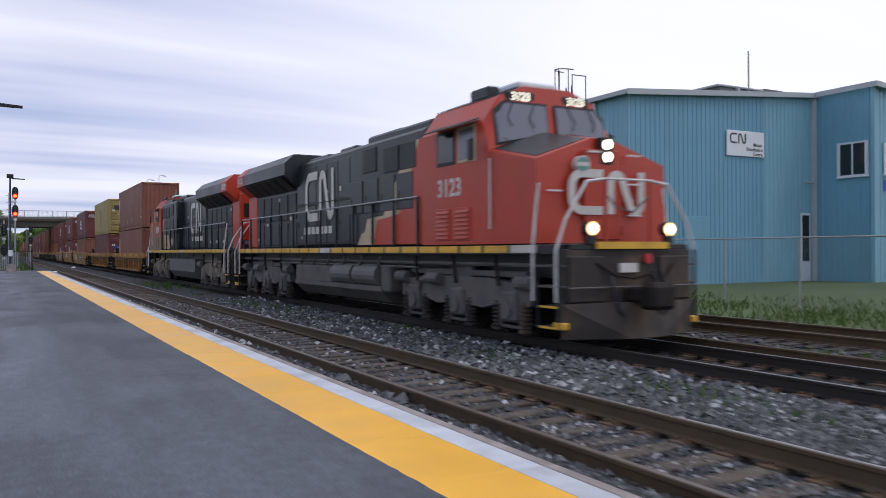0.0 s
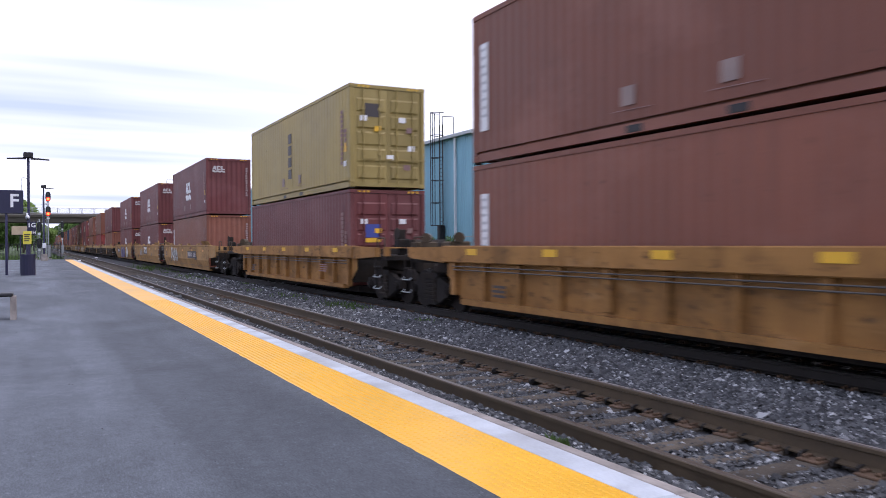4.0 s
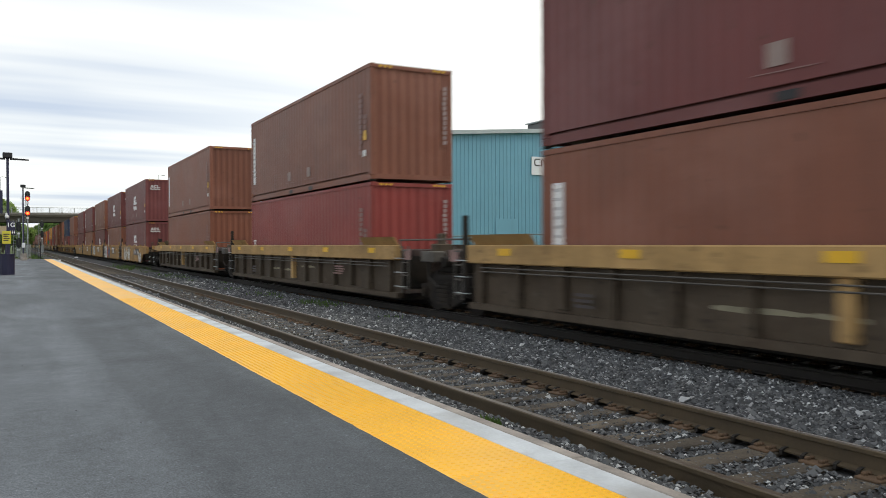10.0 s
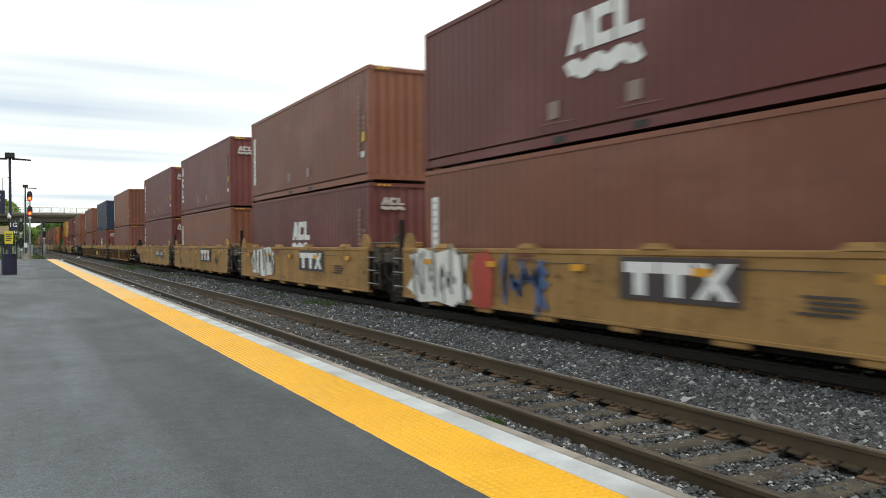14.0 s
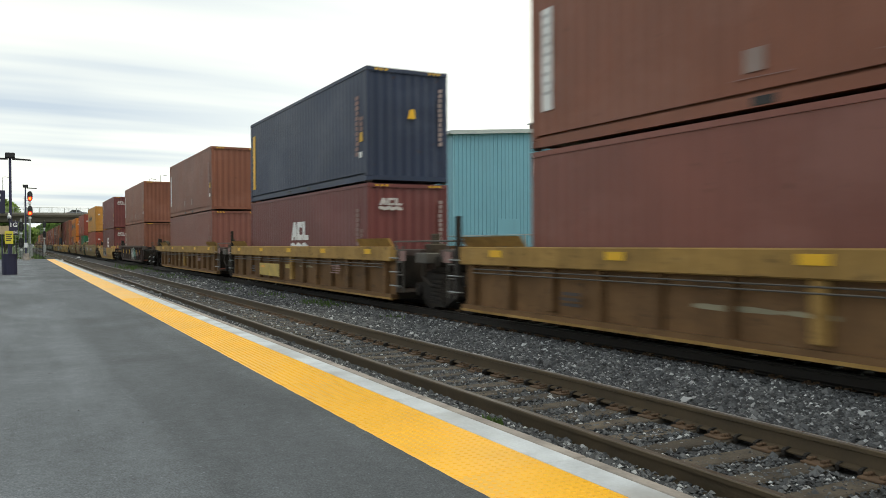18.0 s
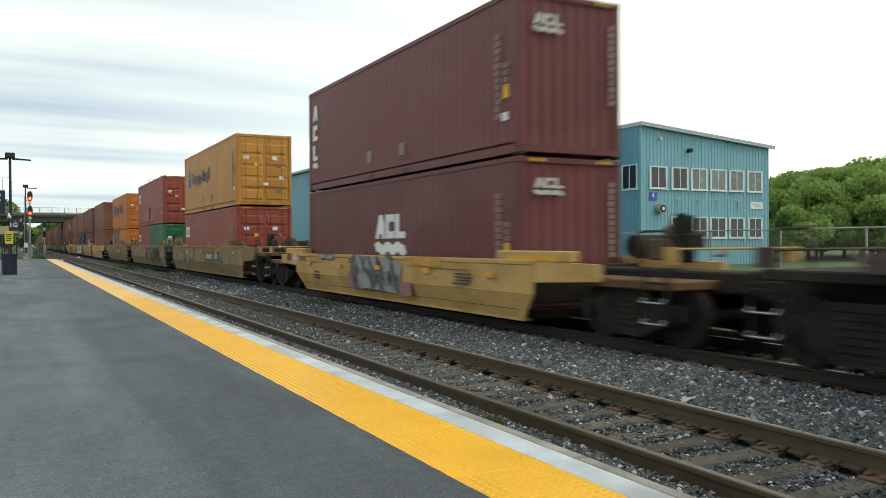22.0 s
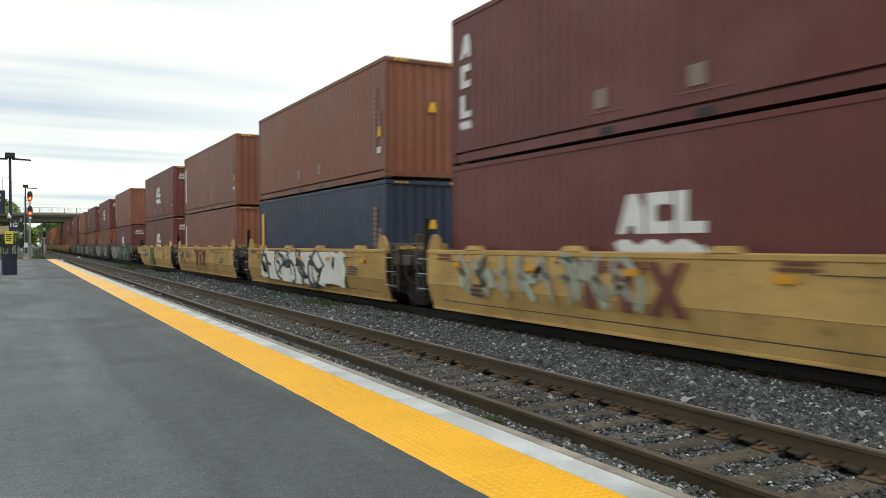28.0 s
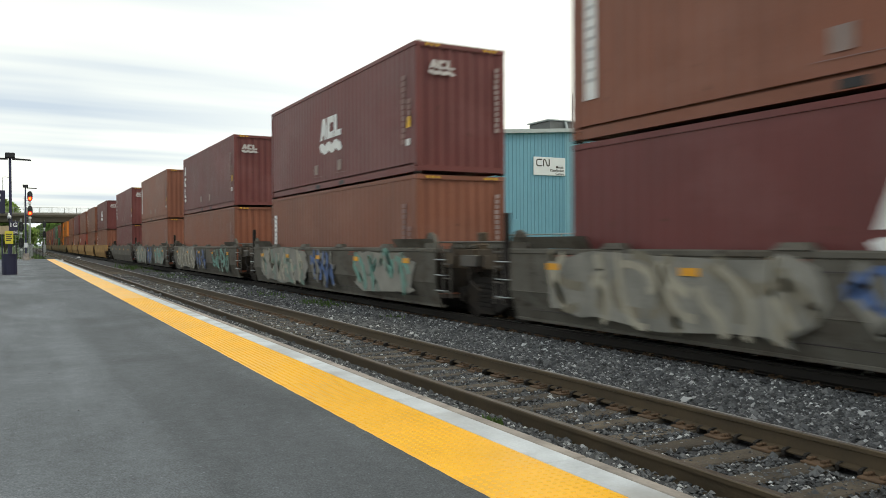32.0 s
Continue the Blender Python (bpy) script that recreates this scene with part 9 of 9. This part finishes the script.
    for y in (-6.7, 6.7):
        loco_truck(eng, y, LOCO_DUST_TAN if turned else LOCO_GREY, LOCO_GREY if turned else LOCO_DIRT)
    P("cable_run", Shape().cyl((-1.3, -9.5, 1.34), (-1.3, 9.5, 1.34), 0.04, 6).cyl((-1.35, -5.0, 1.24), (-1.35, 5.0, 1.24), 0.03, 6), LOCO_GREY)
    MOVERS.append((eng, y_mid))
    return eng


locomotive("3123", 40.1, False, True)
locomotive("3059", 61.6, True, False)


# ---- cars crossing the bridge ----
CROSSERS = []  # thing, x at its time, time, speed


def road_car(t0, x0, speed, paint_name, label):
    car = tagged(base("car", 0, 199.0, 8.0), label, "car", "cars crossing the bridge")
    body = [(-2.2, 0.35), (2.2, 0.35), (2.25, 0.75), (1.9, 0.92), (1.0, 0.98), (-1.9, 1.0), (-2.25, 0.85)]
    part("body", Shape().prism(body, "y", -0.88, 0.88), paint_name, car)
    part("cabin", Shape().hull([(x, y, 0.96) for x in (-1.75, 1.0) for y in (-0.85, 0.85)] + [(x, y, 1.45) for x in (-1.15, 0.3) for y in (-0.62, 0.62)]), DARK_GLASS, car, "dark windows")
    part("roof", Shape().cbox(-1.1, 0.25, -0.64, 0.64, 1.44, 1.50, 0.02), paint_name, car)
    for x in (-1.4, 1.4):
        for y in (-0.8, 0.8):
            w = part("wheel", kept("car_tyre", lambda: Shape().cyl((0, -0.1, 0), (0, 0.1, 0), 0.33, 16)), BLACK_METAL, car)
            w.matrix_basis = pose(x, y, 0.33)
            part("rim", kept("car_rim", lambda: Shape().cyl((0, -0.11, 0), (0, 0.11, 0), 0.2, 10)), GALV, w)
    for y in (-0.6, 0.6):
        part("headlight", Shape().cbox(2.12, 2.24, y - 0.15, y + 0.15, 0.62, 0.76, 0.02), FRAME_WHITE, car)
        part("tail_light", Shape().cbox(-2.27, -2.18, y - 0.15, y + 0.15, 0.68, 0.82, 0.02), SIGN_RED, car)
    CROSSERS.append((car, t0, x0, speed))


road_car(13.0, 6.9, 9.7, GALV, "grey hatchback car crossing the bridge")
road_car(17.5, 6.0, 11.0, NAVY_SIGN, "dark blue car crossing the bridge")
road_car(29.5, 6.9, 9.0, BLACK_METAL, "black car crossing the bridge")


def motions():
    """The whole train rolls towards the camera at one even speed; its wheels turn where it passes the platform."""
    start = dict(MOVERS)
    for ob, y in MOVERS:
        m = ob.matrix_basis.copy()
        rows = []
        for t in (0, 8, 16, 24, 32):
            k = m.copy()
            k.translation = (m.translation.x, m.translation.y - SPEED * t, m.translation.z)
            rows.append((t, k))
        walk(ob, rows)
    for w, owner, y in WHEELSETS:
        m = w.matrix_basis.copy()
        turned = owner.matrix_basis.to_quaternion().angle > 1
        at = start[owner] + (-y if turned else y)
        t0, t1 = (at - 55) / SPEED, (at + 3) / SPEED
        if t0 > 32:
            continue
        spin = SPEED / m.translation.z * (-1 if turned else 1)
        f0, f1 = max(0, math.floor(t0 * FPS)), min(32 * FPS, math.ceil(t1 * FPS))
        rows = [(0, m)] if f0 > 0 else []
        for f in range(f0, f1 + 1):
            rows.append((f / FPS, m @ Matrix.Rotation(spin * (f - f0) / FPS, 4, "X")))
        if f1 < 32 * FPS:
            rows.append((32, rows[-1][1]))
        walk(w, rows)
    for ob, t0, x0, speed in CROSSERS:
        walk(ob, [(t, pose(x0 + speed * (t - t0), 199.0, 8.0)) for t in (0, 16, 32)])


motions()
